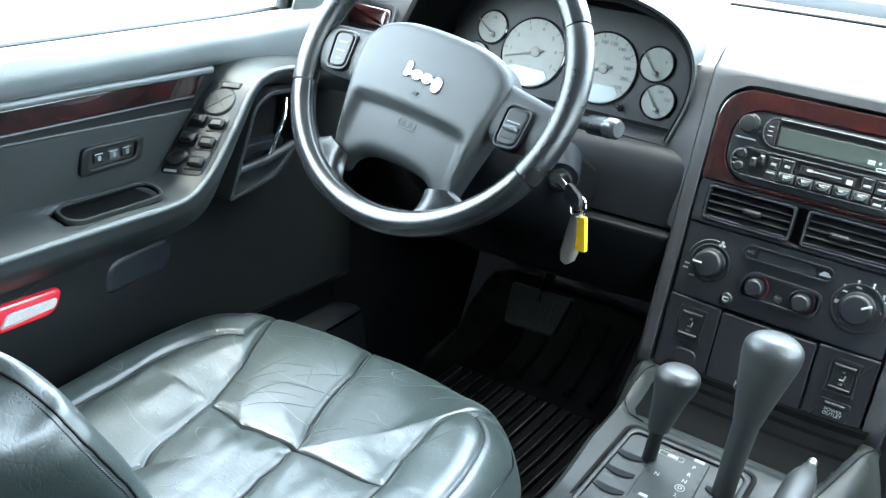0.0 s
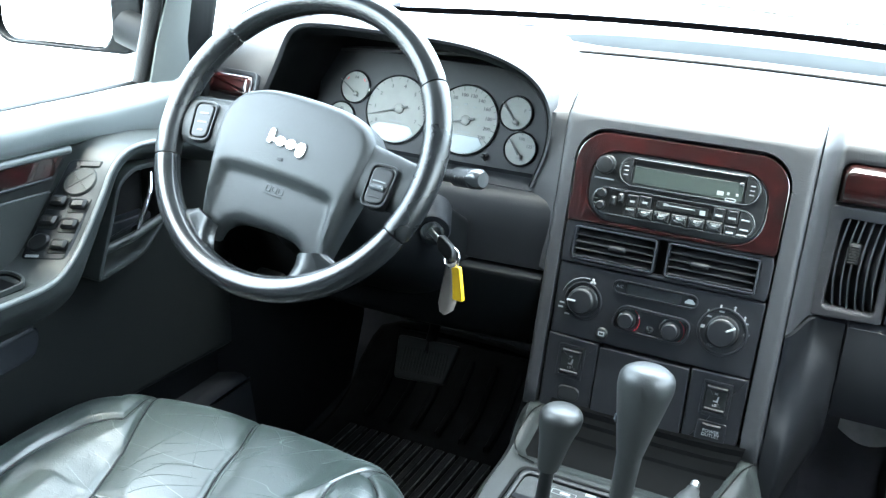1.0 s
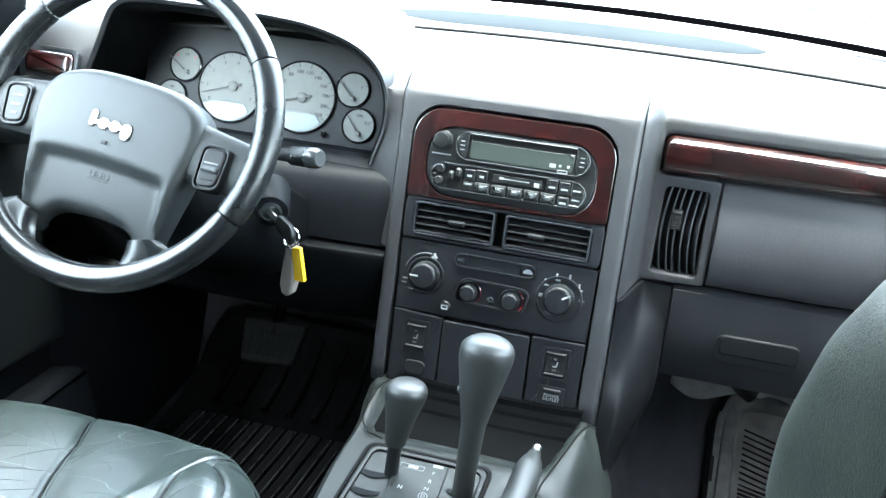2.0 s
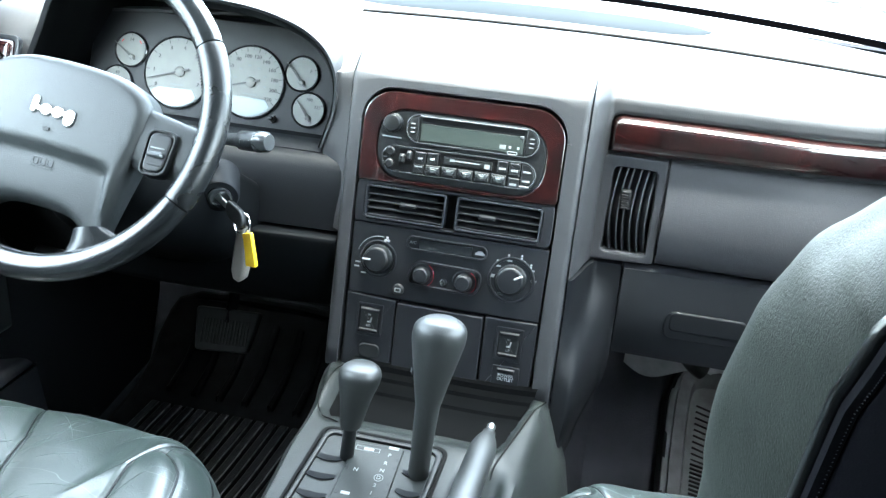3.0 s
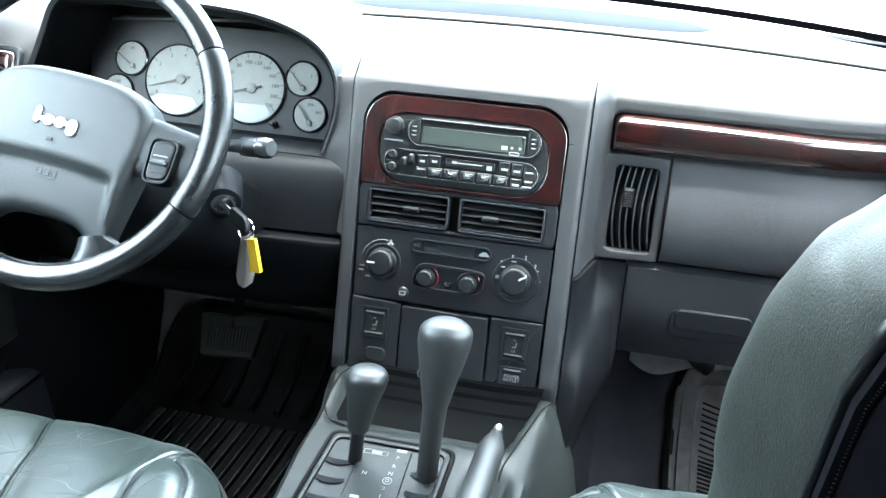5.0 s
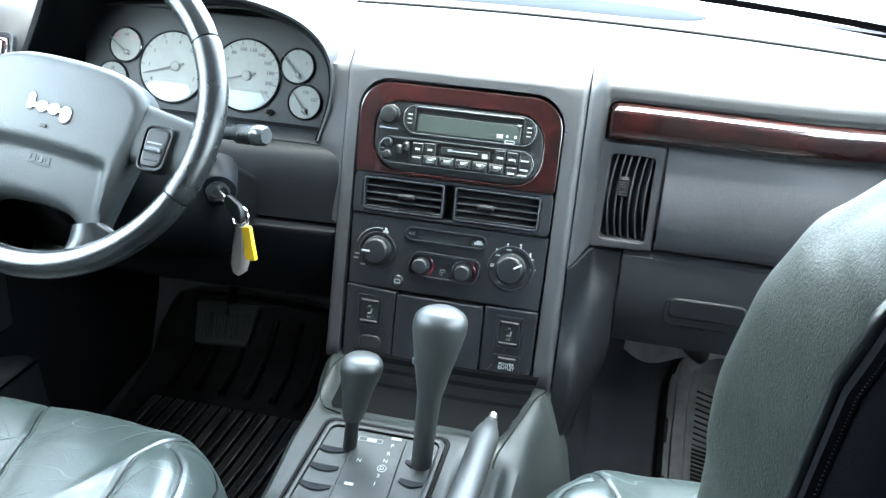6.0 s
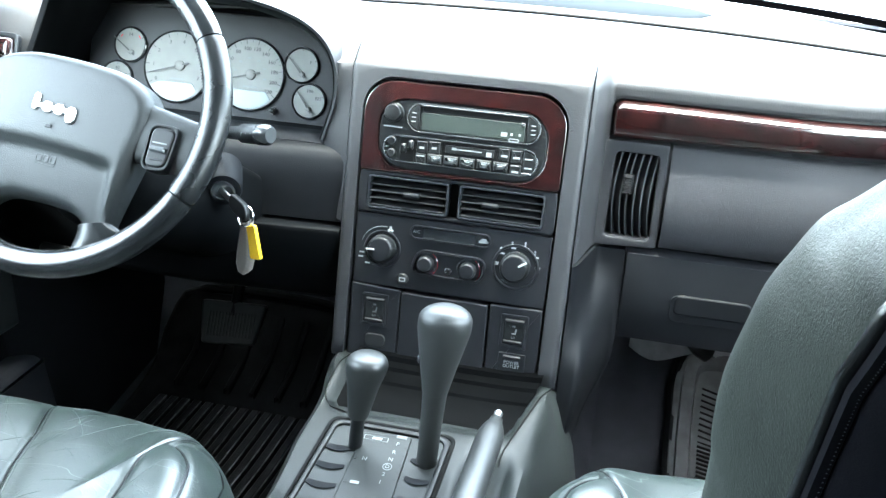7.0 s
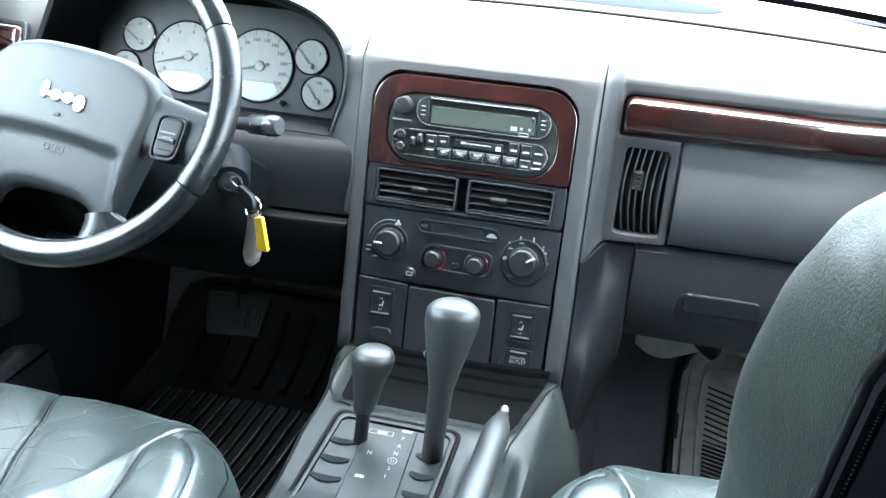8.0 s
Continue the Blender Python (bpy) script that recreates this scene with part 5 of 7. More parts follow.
for a0, a1 in ((145, 200), (-20, 35)):
    bm = bmesh.new()
    for k in range(46):
        a = radians(a0 + (a1 - a0) * k / 45)
        p, q = (WH @ Vector(((R - r * 0.97 + d) * math.cos(a + e), (R - r * 0.97 + d) * math.sin(a + e), 0.0060)) for d, e in ((-0.0004, 0.0), (0.0014, 0.010)))
        tube([p, q], 0.0006, 5, False, bm)
    part("stitching", bm, DARK, wheel)
# hub: air-bag cover with a soft, hollowed lower half
half_line = [(0.020, 0.066), (0.058, 0.063), (0.088, 0.052), (0.104, 0.032), (0.107, 0.006), (0.102, -0.030), (0.096, -0.065), (0.091, -0.100), (0.089, -0.126), (0.066, -0.129), (0.057, -0.112), (0.042, -0.101), (0.018, -0.0975)]
hub_line = half_line + [(-u, v) for u, v in half_line[::-1]]
line = [tuple(p)[:2] for p in smooth_line([(*p, 0) for p in hub_line + hub_line[:1]], 4)][:-1]
line = anticlockwise(line)


def hub_height(u, v):
    h = 0.016 - 0.35 * u * u - 0.9 * (v - 0.01) ** 2
    dip = 0.011 * smoothstep(0.0, 0.012, -0.030 - v - 0.004 * (abs(u) / 0.08) ** 2) * (1 - smoothstep(0.070, 0.084, abs(u) + 0.10 * (v + 0.03)))
    return h - dip


bm = bmesh.new()
inside = lambda u, v: sum(((line[k - 1][1] > v) != (line[k][1] > v)) and (u < (line[k][0] - line[k - 1][0]) * (v - line[k - 1][1]) / (line[k][1] - line[k - 1][1]) + line[k - 1][0]) for k in range(len(line))) % 2 == 1
loops = [[(u, v, -0.028) for u, v in line], [(u, v, hub_height(u, v) - 0.018) for u, v in line]]
for k in range(1, 5):
    a = radians(22.5 * k)
    o = inset(line, 0.012 * (1 - math.cos(a)))
    loops.append([(u, v, hub_height(u, v) - 0.018 + 0.018 * math.sin(a)) for u, v in o])
rings(bm, loops, HUB, True, False)
grid = {}
pitch = 0.005
for i in range(-24, 25):
    for j in range(-28, 16):
        u, v = i * pitch, j * pitch
        if inside(u, v) and min((u - p[0]) ** 2 + (v - p[1]) ** 2 for p in line) > 0.0155 ** 2:
            grid[i, j] = bm.verts.new(HUB @ Vector((u, v, hub_height(u, v))))
for (i, j), a in list(grid.items()):
    if all(k in grid for k in ((i + 1, j), (i, j + 1), (i + 1, j + 1))):
        bm.faces.new((a, grid[i + 1, j], grid[i + 1, j + 1], grid[i, j + 1]))
loose = [v for v in grid.values() if not v.link_faces]
bmesh.ops.delete(bm, geom=loose, context="VERTS")
border = [e for e in bm.edges if len(e.link_faces) == 1]
bmesh.ops.triangle_fill(bm, edges=border, use_beauty=True)
part("airbag_cover", bm, HUBSKIN, wheel, "soft grained air-bag cover", 50)
# emblem: plain bright bars in place of the maker's name
EMB = at(HUB, 0.001, 0.004, 0.0155)
bm = bmesh.new()
for u, v, w, h in ((-0.0235, 0.0035, 0.0075, 0.0190), (-0.0085, 0.0, 0.0135, 0.0125), (0.0060, 0.0, 0.0135, 0.0125), (0.0210, -0.003, 0.0120, 0.0185)):
    slab(stadium(u - w / 2, u + w / 2, v - h / 2, v + h / 2, min(w, h) * 0.48), -0.002, 0.0022, EMB, 0.0012, bm)
box((-0.0010, 0.0, 0.0002), (0.0460, 0.0060, 0.003), EMB, 0.001, bm)
part("emblem", bm, CHROME, wheel, "bright silver emblem")
bm = bmesh.new()
for u, v, w, h in ((-0.0235, 0.0035, 0.0100, 0.0212), (-0.0085, 0.0, 0.0160, 0.0148), (0.0060, 0.0, 0.0160, 0.0148), (0.0210, -0.003, 0.0145, 0.0208)):
    slab(stadium(u - w / 2, u + w / 2, v - h / 2, v + h / 2, min(w, h) * 0.48), -0.002, 0.0010, EMB, 0.0006, bm)
part("emblem_edge", bm, DARK, wheel)
part("horn_symbol", box((0.0, -0.016, 0.0162), (0.0070, 0.0040, 0.0012), HUB, 0.0005), PANEL, wheel)
bm = bmesh.new()
for k in range(3):
    frame_slab(rrect(-0.009 + 0.009 * k, -0.050, 0.0075, 0.0085, 0.001), rrect(-0.009 + 0.009 * k, -0.050, 0.0045, 0.0055, 0.0006), 0.0, 0.0024, HUB, 0.0004, bm)
box((0.0, -0.0565, 0.0024), (0.026, 0.0016, 0.0010), HUB, 0.0003, bm)
part("moulded_mark", bm, HUBSKIN, wheel)
for s in (-1, 1):
    # upper spokes with their switch pods
    rows = []
    for k in range(9):
        w = k / 8
        u = s * (0.090 + 0.080 * w)
        vc, h = -0.008 - 0.006 * w, 0.034 - 0.004 * w
        rows.append([tuple(WH @ Vector((u, vc + h * c, -0.006 + 0.010 * math.sqrt(max(0, 1 - c * c)) + 0.004 * (1 - w)))) for c in (-1, -0.9, -0.7, -0.35, 0, 0.35, 0.7, 0.9, 1)])
    spoke = part("spoke", sheet(rows, 0.012), HUBSKIN, wheel, "", 60)
    POD = at(WH, s * 0.1285, -0.015 - 0.004 * s, 0.004, 3 if s > 0 else 8)
    pod = part("switch_pod", frame_slab(quad((-0.0165, -0.0285), (0.0150, -0.0265), (0.0190 if s > 0 else 0.0165, 0.024), (-0.0165 if s > 0 else -0.0190, 0.024), 0.011, 5), quad((-0.0135, -0.0250), (0.0120, -0.0235), (0.0155 if s > 0 else 0.0135, 0.0205), (-0.0135 if s > 0 else -0.0155, 0.0205), 0.009, 5), -0.012, 0.006, POD, 0.002, floor=0.003), DARK, wheel)
    part("switch_face", slab(quad((-0.0122, -0.0237), (0.0108, -0.0222), (0.0142 if s > 0 else 0.0122, 0.0192), (-0.0122 if s > 0 else -0.0142, 0.0192), 0.008, 5), 0.002, 0.0062, POD, 0.002), DARK, pod)
    if s > 0:
        part("rocker", box((0.0, -0.0045, 0.0085), (0.0190, 0.0065, 0.007), POD, 0.0028), BUTTON, pod)
        part("mark", box((0.0, -0.0150, 0.0066), (0.0150, 0.0022, 0.0014), POD, 0.0006), DARK, pod)
        part("mark", box((0.0, 0.0030, 0.0066), (0.0170, 0.0016, 0.0012), POD, 0.0005), FAINT, pod)
    else:
        for v, w in ((0.0075, 0.0130), (-0.0035, 0.0130), (-0.0135, 0.0075)):
            part("mark", box((0.0, v, 0.0066), (w, 0.0018, 0.0008), POD, 0.0004), FAINT, pod)
    # lower spokes, from the cover's feet to the rim
    rows = []
    for k in range(9):
        w = k / 8
        a, b = Vector((s * 0.0930, -0.112, 0)), Vector((s * 0.1220, -0.122, 0))
        c, dd = Vector((s * 0.0590, -0.124, 0)), Vector((s * (0.0590 - 0.020 * w * w), -0.1690, 0))
        p, q = a.lerp(b, w), c.lerp(dd, w)
        rows.append([tuple(WH @ (p.lerp(q, j / 8) + Vector((0, 0, -0.010 + 0.013 * math.sqrt(max(0, 1 - abs(j / 4 - 1) ** 3)) + 0.004 * (1 - w))))) for j in range(9)])
    part("lower_spoke", sheet(rows, 0.010), RIMHIDE, wheel, "", 60)
part("hub_back", lathe([(0.062, -0.040), (0.070, -0.026), (0.066, -0.020), (0.02, -0.018)], at(WH, 0, -0.030), 40), DARK, wheel)

# ---- centre console ----
console = thing("centre_console", (0.02, -0.35, 0.0), "scuffed grey plastic centre console with gear gate and tray", "console")
GATE = axes((0, -0.23, 0.35), (1, 0, 0), (0, math.cos(radians(10)), math.sin(radians(10))))


def tray_edge(y):
    """Where the tray's slanting edge on the passenger's side lies."""
    return 0.108 + 0.044 * max(0.0, min(1.0, (y + 0.205) / 0.150))


def console_top(x, y):
    z = 0.35 + 0.176 * (y + 0.23)
    if y < -0.32:
        z = 0.334 - 0.05 * (y + 0.32)
    ridge = tray_edge(y)
    tray = smoothstep(-0.178, -0.160, y) * (1 - smoothstep(ridge - 0.012, ridge, x)) * smoothstep(-0.122, -0.108, x)
    z -= 0.014 * tray
    lip = smoothstep(-0.19, -0.06, y)
    z += 0.003 * lip * (1 - smoothstep(-0.124, -0.106, x)) - 0.022 * smoothstep(-0.24, -0.12, y) * smoothstep(ridge + 0.004, ridge + 0.06, x)
    z -= 0.016 * smoothstep(-0.10, -0.045, y) * ((1 - smoothstep(-0.120, -0.106, x)) + smoothstep(ridge - 0.012, ridge, x))
    z -= 0.030 * smoothstep(0.070, 0.085, x) * (1 - smoothstep(0.118, 0.132, x)) * (1 - smoothstep(-0.26, -0.19, y))
    return z


rows = []
for k in range(61):
    y = -0.036 - 0.72 * (k / 60) ** 1.25
    flare = smoothstep(-0.30, -0.05, y)
    left, right = -0.138 - 0.012 * flare + 0.010 * smoothstep(-0.25, -0.15, y) * (1 - smoothstep(-0.13, -0.05, y)), 0.150 + 0.012 * flare
    row = [(left - 0.065, y, 0.02), (left - 0.045, y, 0.16), (left - 0.018, y, 0.27)]
    zl, zr = console_top(left, y), console_top(right, y)
    row += [(left - 0.004, y, zl - 0.030), (left + 0.002, y, zl - 0.010)]
    for j in range(45):
        x = left + 0.010 + (right - left - 0.020) * j / 44
        row.append((x, y, console_top(x, y)))
    row += [(right - 0.002, y, zr - 0.010), (right + 0.006, y, zr - 0.030), (right + 0.030, y, 0.27), (right + 0.050, y, 0.16), (right + 0.055, y, 0.02)]
    rows.append(row)
part("console_shell", sheet(rows, 0.004), CONSOLE, console, "", 50)
seam_line = [(tray_edge(y) + 0.004, y, console_top(tray_edge(y) + 0.004, y) + 0.0002) for y in (-0.215 + 0.160 * k / 20 for k in range(21))]
part("moulding_seam", tube(seam_line, 0.0011, 6), VOID, console)
seam_line = [(x, y, console_top(x, y) + 0.0002) for x, y in [tuple(p)[:2] for p in smooth_line([(-0.124, -0.060, 0), (-0.1275, -0.110, 0), (-0.1265, -0.150, 0), (-0.112, -0.172, 0), (-0.09, -0.180, 0)], 6)]]
part("moulding_seam", tube(seam_line, 0.0010, 6), VOID, console)
rows = []
for y, h in ((-0.158, -0.002), (-0.150, 0.002), (-0.105, 0.002), (-0.102, 0.005), (-0.080, 0.004), (-0.077, 0.008), (-0.064, 0.007), (-0.061, 0.013), (-0.050, 0.012), (-0.036, 0.012)):
    rows.append([(x, y, console_top(0.0, y) + h + 0.0015 * (abs(x) / 0.11) ** 4) for x in (-0.112 + (tray_edge(y) + 0.104) * j / 14 for j in range(15))])
part("tray_liner", sheet(rows, 0.002), LINER, console, "stepped black rubber tray liner", 25)
gate_out = quad((-0.112, -0.160), (0.044, -0.160), (0.052, 0.036), (-0.098, 0.036), 0.014, 5)
gate_in = quad((-0.104, -0.152), (0.037, -0.152), (0.044, 0.028), (-0.091, 0.028), 0.010, 5)
# a thin black ring draws the dark of a groove round the gate
part("gate_groove", frame_slab(quad((-0.117, -0.165), (0.049, -0.165), (0.057, 0.041), (-0.103, 0.041), 0.016, 5), quad((-0.1125, -0.1605), (0.0445, -0.1605), (0.0525, 0.0365), (-0.0985, 0.0365), 0.014, 5), -0.01, 0.0022, GATE, 0.001), VOID, console, "black ring painting the groove's shade round the gate")
gate = part("gear_gate", frame_slab(gate_out, gate_in, -0.02, 0.004, GATE, 0.003, floor=-0.006), DARK, console, "black gear gate surround")
part("gate_plate", slab(quad((-0.0590, -0.150), (0.0080, -0.150), (0.0040, 0.0255), (-0.0565, 0.0205), 0.003), -0.006, 0.003, GATE, 0.0015), CONSOLE, console, "engraved selector plate")
for u0, u1 in ((-0.098, -0.062), (0.011, 0.040)):
    for k in range(6):
        v = 0.018 - 0.030 * k
        rows = [[tuple(GATE @ Vector((u0 + (u1 - u0) * j / 10, v - 0.029 * s - 0.006 * (1 - (j / 5 - 1) ** 2), -0.0050 + 0.0065 * s + 0.001 * (1 - (j / 5 - 1) ** 2)))) for j in range(11)] for s in (0, 0.5, 1)]
        part("slot_leaf", sheet(rows, 0.001), PANEL, gate)
for text, v in (("P", 0.009), ("R", -0.0045), ("N", -0.0168), ("D", -0.0285), ("2", -0.0410), ("1", -0.0535)):
    letters(text, 0.0076, at(GATE, -0.0100 - 0.0006 * (0.009 - v) / 0.01, v, 0.0032), PRINT, console)
part("ring_mark", frame_slab(circle(-0.0122, -0.0285, 0.0056, 24), circle(-0.0122, -0.0285, 0.0048, 24), 0.002, 0.0035, GATE, 0.0002), PRINT, console)
for v in (0.004, -0.009, -0.023, -0.035, -0.047):
    part("detent", lathe([(0.0022, 0.002), (0.0022, 0.0033)], at(GATE, 0.0015, v), 12), DARK, console)
letters("N", 0.0078, at(GATE, -0.0418, -0.0228, 0.0032), PRINT, console)
part("selector_mark", frame_slab(rrect(-0.0380, 0.0125, 0.0300, 0.0075, 0.001), rrect(-0.0380, 0.0125, 0.0286, 0.0061, 0.001), 0.002, 0.0035, GATE, 0.0002), FAINT, console)
part("selector_mark", box((-0.0365, 0.0125, 0.0033), (0.0120, 0.0042, 0.0005), GATE, 0.0002), PRINT, console)
part("selector_mark", box((-0.0080, 0.0215, 0.0033), (0.0125, 0.0050, 0.0005), GATE, 0.0002), FAINT, console)
part("selector_mark", box((-0.0420, -0.0605, 0.0033), (0.0105, 0.0045, 0.0005), GATE, 0.0002), PRINT, console)
for v in (-0.0228, -0.0605):
    part("detent", lathe([(0.0026, 0.002), (0.0026, 0.0033)], at(GATE, -0.0530, v), 12), DARK, console)


def lever(name, label, stations, boot):
    """A gear lever: stations of centre, half width and half depth from its foot up."""
    ob = thing(name, tuple(stations[0][0]), label, "gear lever")
    for k, (a, b, material, title) in enumerate(boot):
        loops = []
        rows = stations[a:b]
        pts = [Vector((*s[0], )) for s in rows]
        line, w, d = smooth_line(pts, 4), smooth_line([(s[1], 0, 0) for s in rows], 4), smooth_line([(s[2], 0, 0) for s in rows], 4)
        for p, q, s in zip(line, w, d):
            loops.append([(p.x + q.x * math.cos(t), p.y + s.x * math.sin(t), p.z) for t in (2 * math.pi * j / 28 for j in range(28))])
        part(title, rings(bmesh.new(), loops, Matrix()), material, ob, "", 60)
    return ob


lever("transfer_lever", "short dark transfer lever with a worn rounded knob",
      [((-0.0600, -0.232, 0.346), 0.0085, 0.0085), ((-0.0578, -0.234, 0.372), 0.0082, 0.0082), ((-0.0556, -0.236, 0.398), 0.0080, 0.0080),
       ((-0.0556, -0.236, 0.3955), 0.0120, 0.0120), ((-0.0535, -0.237, 0.412), 0.0148, 0.0145), ((-0.0495, -0.239, 0.440), 0.0190, 0.0180), ((-0.0465, -0.240, 0.460), 0.0238, 0.0210), ((-0.0450, -0.241, 0.472), 0.0243, 0.0215), ((-0.0443, -0.241, 0.480), 0.0185, 0.0165), ((-0.0440, -0.241, 0.483), 0.0060, 0.0060)],
      ((0, 3, DARK, "shaft"), (3, 10, KNOB, "knob")))
shift = lever("shift_lever", "tall dark automatic shift lever with a worn rounded grip",
              [((0.0295, -0.236, 0.343), 0.0125, 0.0130), ((0.0310, -0.237, 0.375), 0.0122, 0.0130), ((0.0330, -0.238, 0.410), 0.0130, 0.0140), ((0.0352, -0.239, 0.448), 0.0142, 0.0150),
               ((0.0353, -0.239, 0.4485), 0.0148, 0.0155), ((0.0375, -0.240, 0.480), 0.0205, 0.0190), ((0.0405, -0.241, 0.515), 0.0272, 0.0225), ((0.0422, -0.242, 0.535), 0.0302, 0.0240), ((0.0430, -0.242, 0.548), 0.0280, 0.0220), ((0.0433, -0.242, 0.5555), 0.0180, 0.0150), ((0.0434, -0.242, 0.5575), 0.0050, 0.0050)],
              ((0, 4, KNOB, "shaft"), (4, 11, KNOB, "grip")))
part("release_button", lathe([(0.006, -0.004), (0.006, 0.002), (0.004, 0.004)], axes((0.0180, -0.243, 0.489), (0, 1, 0), (0.1, 0, 1)) @ Matrix.Rotation(radians(180), 4, "Y"), 16), BUTTON, shift)

brake = thing("parking_brake", (0.10, -0.40, 0.34), "grey parking brake lever with a bright push button", "parking brake")
line = smooth_line([(0.1045, -0.212, 0.407), (0.1035, -0.235, 0.405), (0.1015, -0.28, 0.402), (0.099, -0.34, 0.396), (0.096, -0.42, 0.382), (0.093, -0.50, 0.360)], 6)
part("grip", tube(line, [0.0075 + 0.0085 * smoothstep(0, 9, k) for k in range(len(line))], 22), KNOB, brake, "", 60)
part("push_button", tube([(0.1046, -0.214, 0.4075), (0.1052, -0.202, 0.4095), (0.1053, -0.1995, 0.410)], [0.0052, 0.0052, 0.0030], 16), STEEL, brake, "bright worn push button")

# ---- pedals and mats ----
pedal = thing("brake_pedal", (-0.43, 0.22, 0.19), "dark ribbed rubber brake pedal hanging over the mat", "pedal")
PED = axes((-0.430, 0.215, 0.226), (1, 0.02, 0.06), (0, 0.45, 0.9))
part("pedal_pad", slab(quad((-0.052, -0.036), (0.046, -0.034), (0.060, 0.040), (-0.062, 0.042), 0.008), -0.008, 0.006, PED, 0.004), PEDAL, pedal)
bm = bmesh.new()
for k in range(15):
    box((-0.042 + 0.006 * k, 0.0, 0.006), (0.0028, 0.044, 0.003), PED, 0.0008, bm)
part("pad_ribs", bm, PEDAL, pedal)
part("pedal_arm", tube(smooth_line([(-0.430, 0.225, 0.24), (-0.430, 0.26, 0.31), (-0.432, 0.27, 0.42)], 5), 0.010, 10), PIT, pedal)
gas = thing("accelerator_pedal", (-0.25, 0.30, 0.02), "dark hinged accelerator pedal on the toe board", "pedal")
GAS = axes((-0.235, 0.275, 0.165), (1, 0.0, 0), (0, 0.62, 0.78))
part("pedal_pad", slab(quad((-0.028, -0.075), (0.028, -0.075), (0.024, 0.075), (-0.024, 0.075), 0.01), -0.006, 0.006, GAS, 0.004), RUBBER, gas)
part("pedal_arm", tube([(-0.235, 0.285, 0.165), (-0.235, 0.33, 0.25), (-0.235, 0.36, 0.40)], 0.008, 10), DARK, gas)


def floor_height(y):
    pts = ((-2.3, 0.0), (0.1, 0.0), (0.25, 0.01), (0.34, 0.05), (0.45, 0.16), (0.56, 0.34))
    for (a, p), (b, q) in zip(pts, pts[1:]):
        if y <= b:
            return p + (q - p) * (y - a) / (b - a)
    return 0.34


def on_floor(x, y, h):
    return (x, y, floor_height(y) + h)


def floor_mat(name, x0, x1, y0, y1, label, rib_zones):
    ob = thing(name, ((x0 + x1) / 2, (y0 + y1) / 2, 0.0), label, "floor mat")
    rows = []
    for k in range(33):
        y = y0 + (y1 - y0) * k / 32
        s = 0.04 * max(0, 1 - (y1 - y) / 0.06) ** 2
        rows.append([on_floor(x0 + s + (x1 - x0 - 2 * s) * j / 12, y, 0.010 + (0.014 if j in (0, 12) else 0.0)) for j in range(13)])
    # the ribbed driver's mat takes the shade-darkened rubber, the other a lighter one
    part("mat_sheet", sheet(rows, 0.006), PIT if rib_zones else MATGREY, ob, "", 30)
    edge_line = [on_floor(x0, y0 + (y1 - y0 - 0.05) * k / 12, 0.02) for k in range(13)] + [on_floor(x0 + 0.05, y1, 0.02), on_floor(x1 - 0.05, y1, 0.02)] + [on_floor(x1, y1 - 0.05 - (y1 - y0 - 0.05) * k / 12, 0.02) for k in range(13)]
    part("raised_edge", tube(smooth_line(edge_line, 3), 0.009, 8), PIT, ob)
    for zx0, zx1, zy0, zy1, count, size, slant in rib_zones:
        for k in range(count):
            x = zx0 + (zx1 - zx0) * k / (count - 1)
            rows = []
            for j in range(7):
                w, y = size, zy0 + (zy1 - zy0) * j / 6
                cx = x + slant * j / 6
                rows.append([on_floor(cx - w, y, 0.010), on_floor(cx - w * 0.9, y, 0.027), on_floor(cx - w * 0.6, y, 0.029), on_floor(cx + w * 0.6, y, 0.029), on_floor(cx + w * 0.9, y, 0.027), on_floor(cx + w, y, 0.010)])
            rib = part("rib", sheet(rows, 0.002), RUBBER if zy0 < 0 else PIT, ob)
            if zy0 < 0:
                part("pale_edge", tube([Vector(row[4]) for row in rows], 0.0015, 5), RIB_EDGE, rib, "pale line along one side of the rib")
    return ob


floor_mat("driver_mat", -0.64, -0.225, -0.35, 0.44, "dusty ribbed black rubber mat under the pedals", ((-0.605, -0.250, -0.06, 0.240, 16, 0.0084, 0.015), (-0.58, -0.27, 0.275, 0.41, 7, 0.0060, 0.01)))
mat_right = floor_mat("passenger_mat", 0.350, 0.66, -0.15, 0.47, "black rubber mat with a wide rim and short bars", ())
for k in range(46):
    y = 0.06 + 0.0078 * k
    for x in (0.402, 0.49):
        part("bar", tube([on_floor(x, y, 0.0175), on_floor(x + 0.055, y - 0.010, 0.0175)], 0.0024, 6), PIT, mat_right)
path = [(0.362, -0.10 + 0.045 * k) for k in range(12)] + [(0.364, 0.420), (0.370, 0.440), (0.384, 0.455), (0.404, 0.462)] + [(0.43 + 0.04 * k, 0.464) for k in range(6)]
band = []
for k, (x, y) in enumerate(path):
    a, b = path[max(0, k - 1)], path[min(len(path) - 1, k + 1)]
    d = Vector((b[0] - a[0], b[1] - a[1])).normalized()
    row = []
    for w, h in ((0.0, 0.014), (0.003, 0.033), (0.024, 0.033), (0.029, 0.014)):
        row.append(on_floor(x + d.y * w, y - d.x * w, h))
    band.append(row)
part("rim_band", sheet(band, 0.002), MATGREY, mat_right, "wide grey rim, lightened against shade")


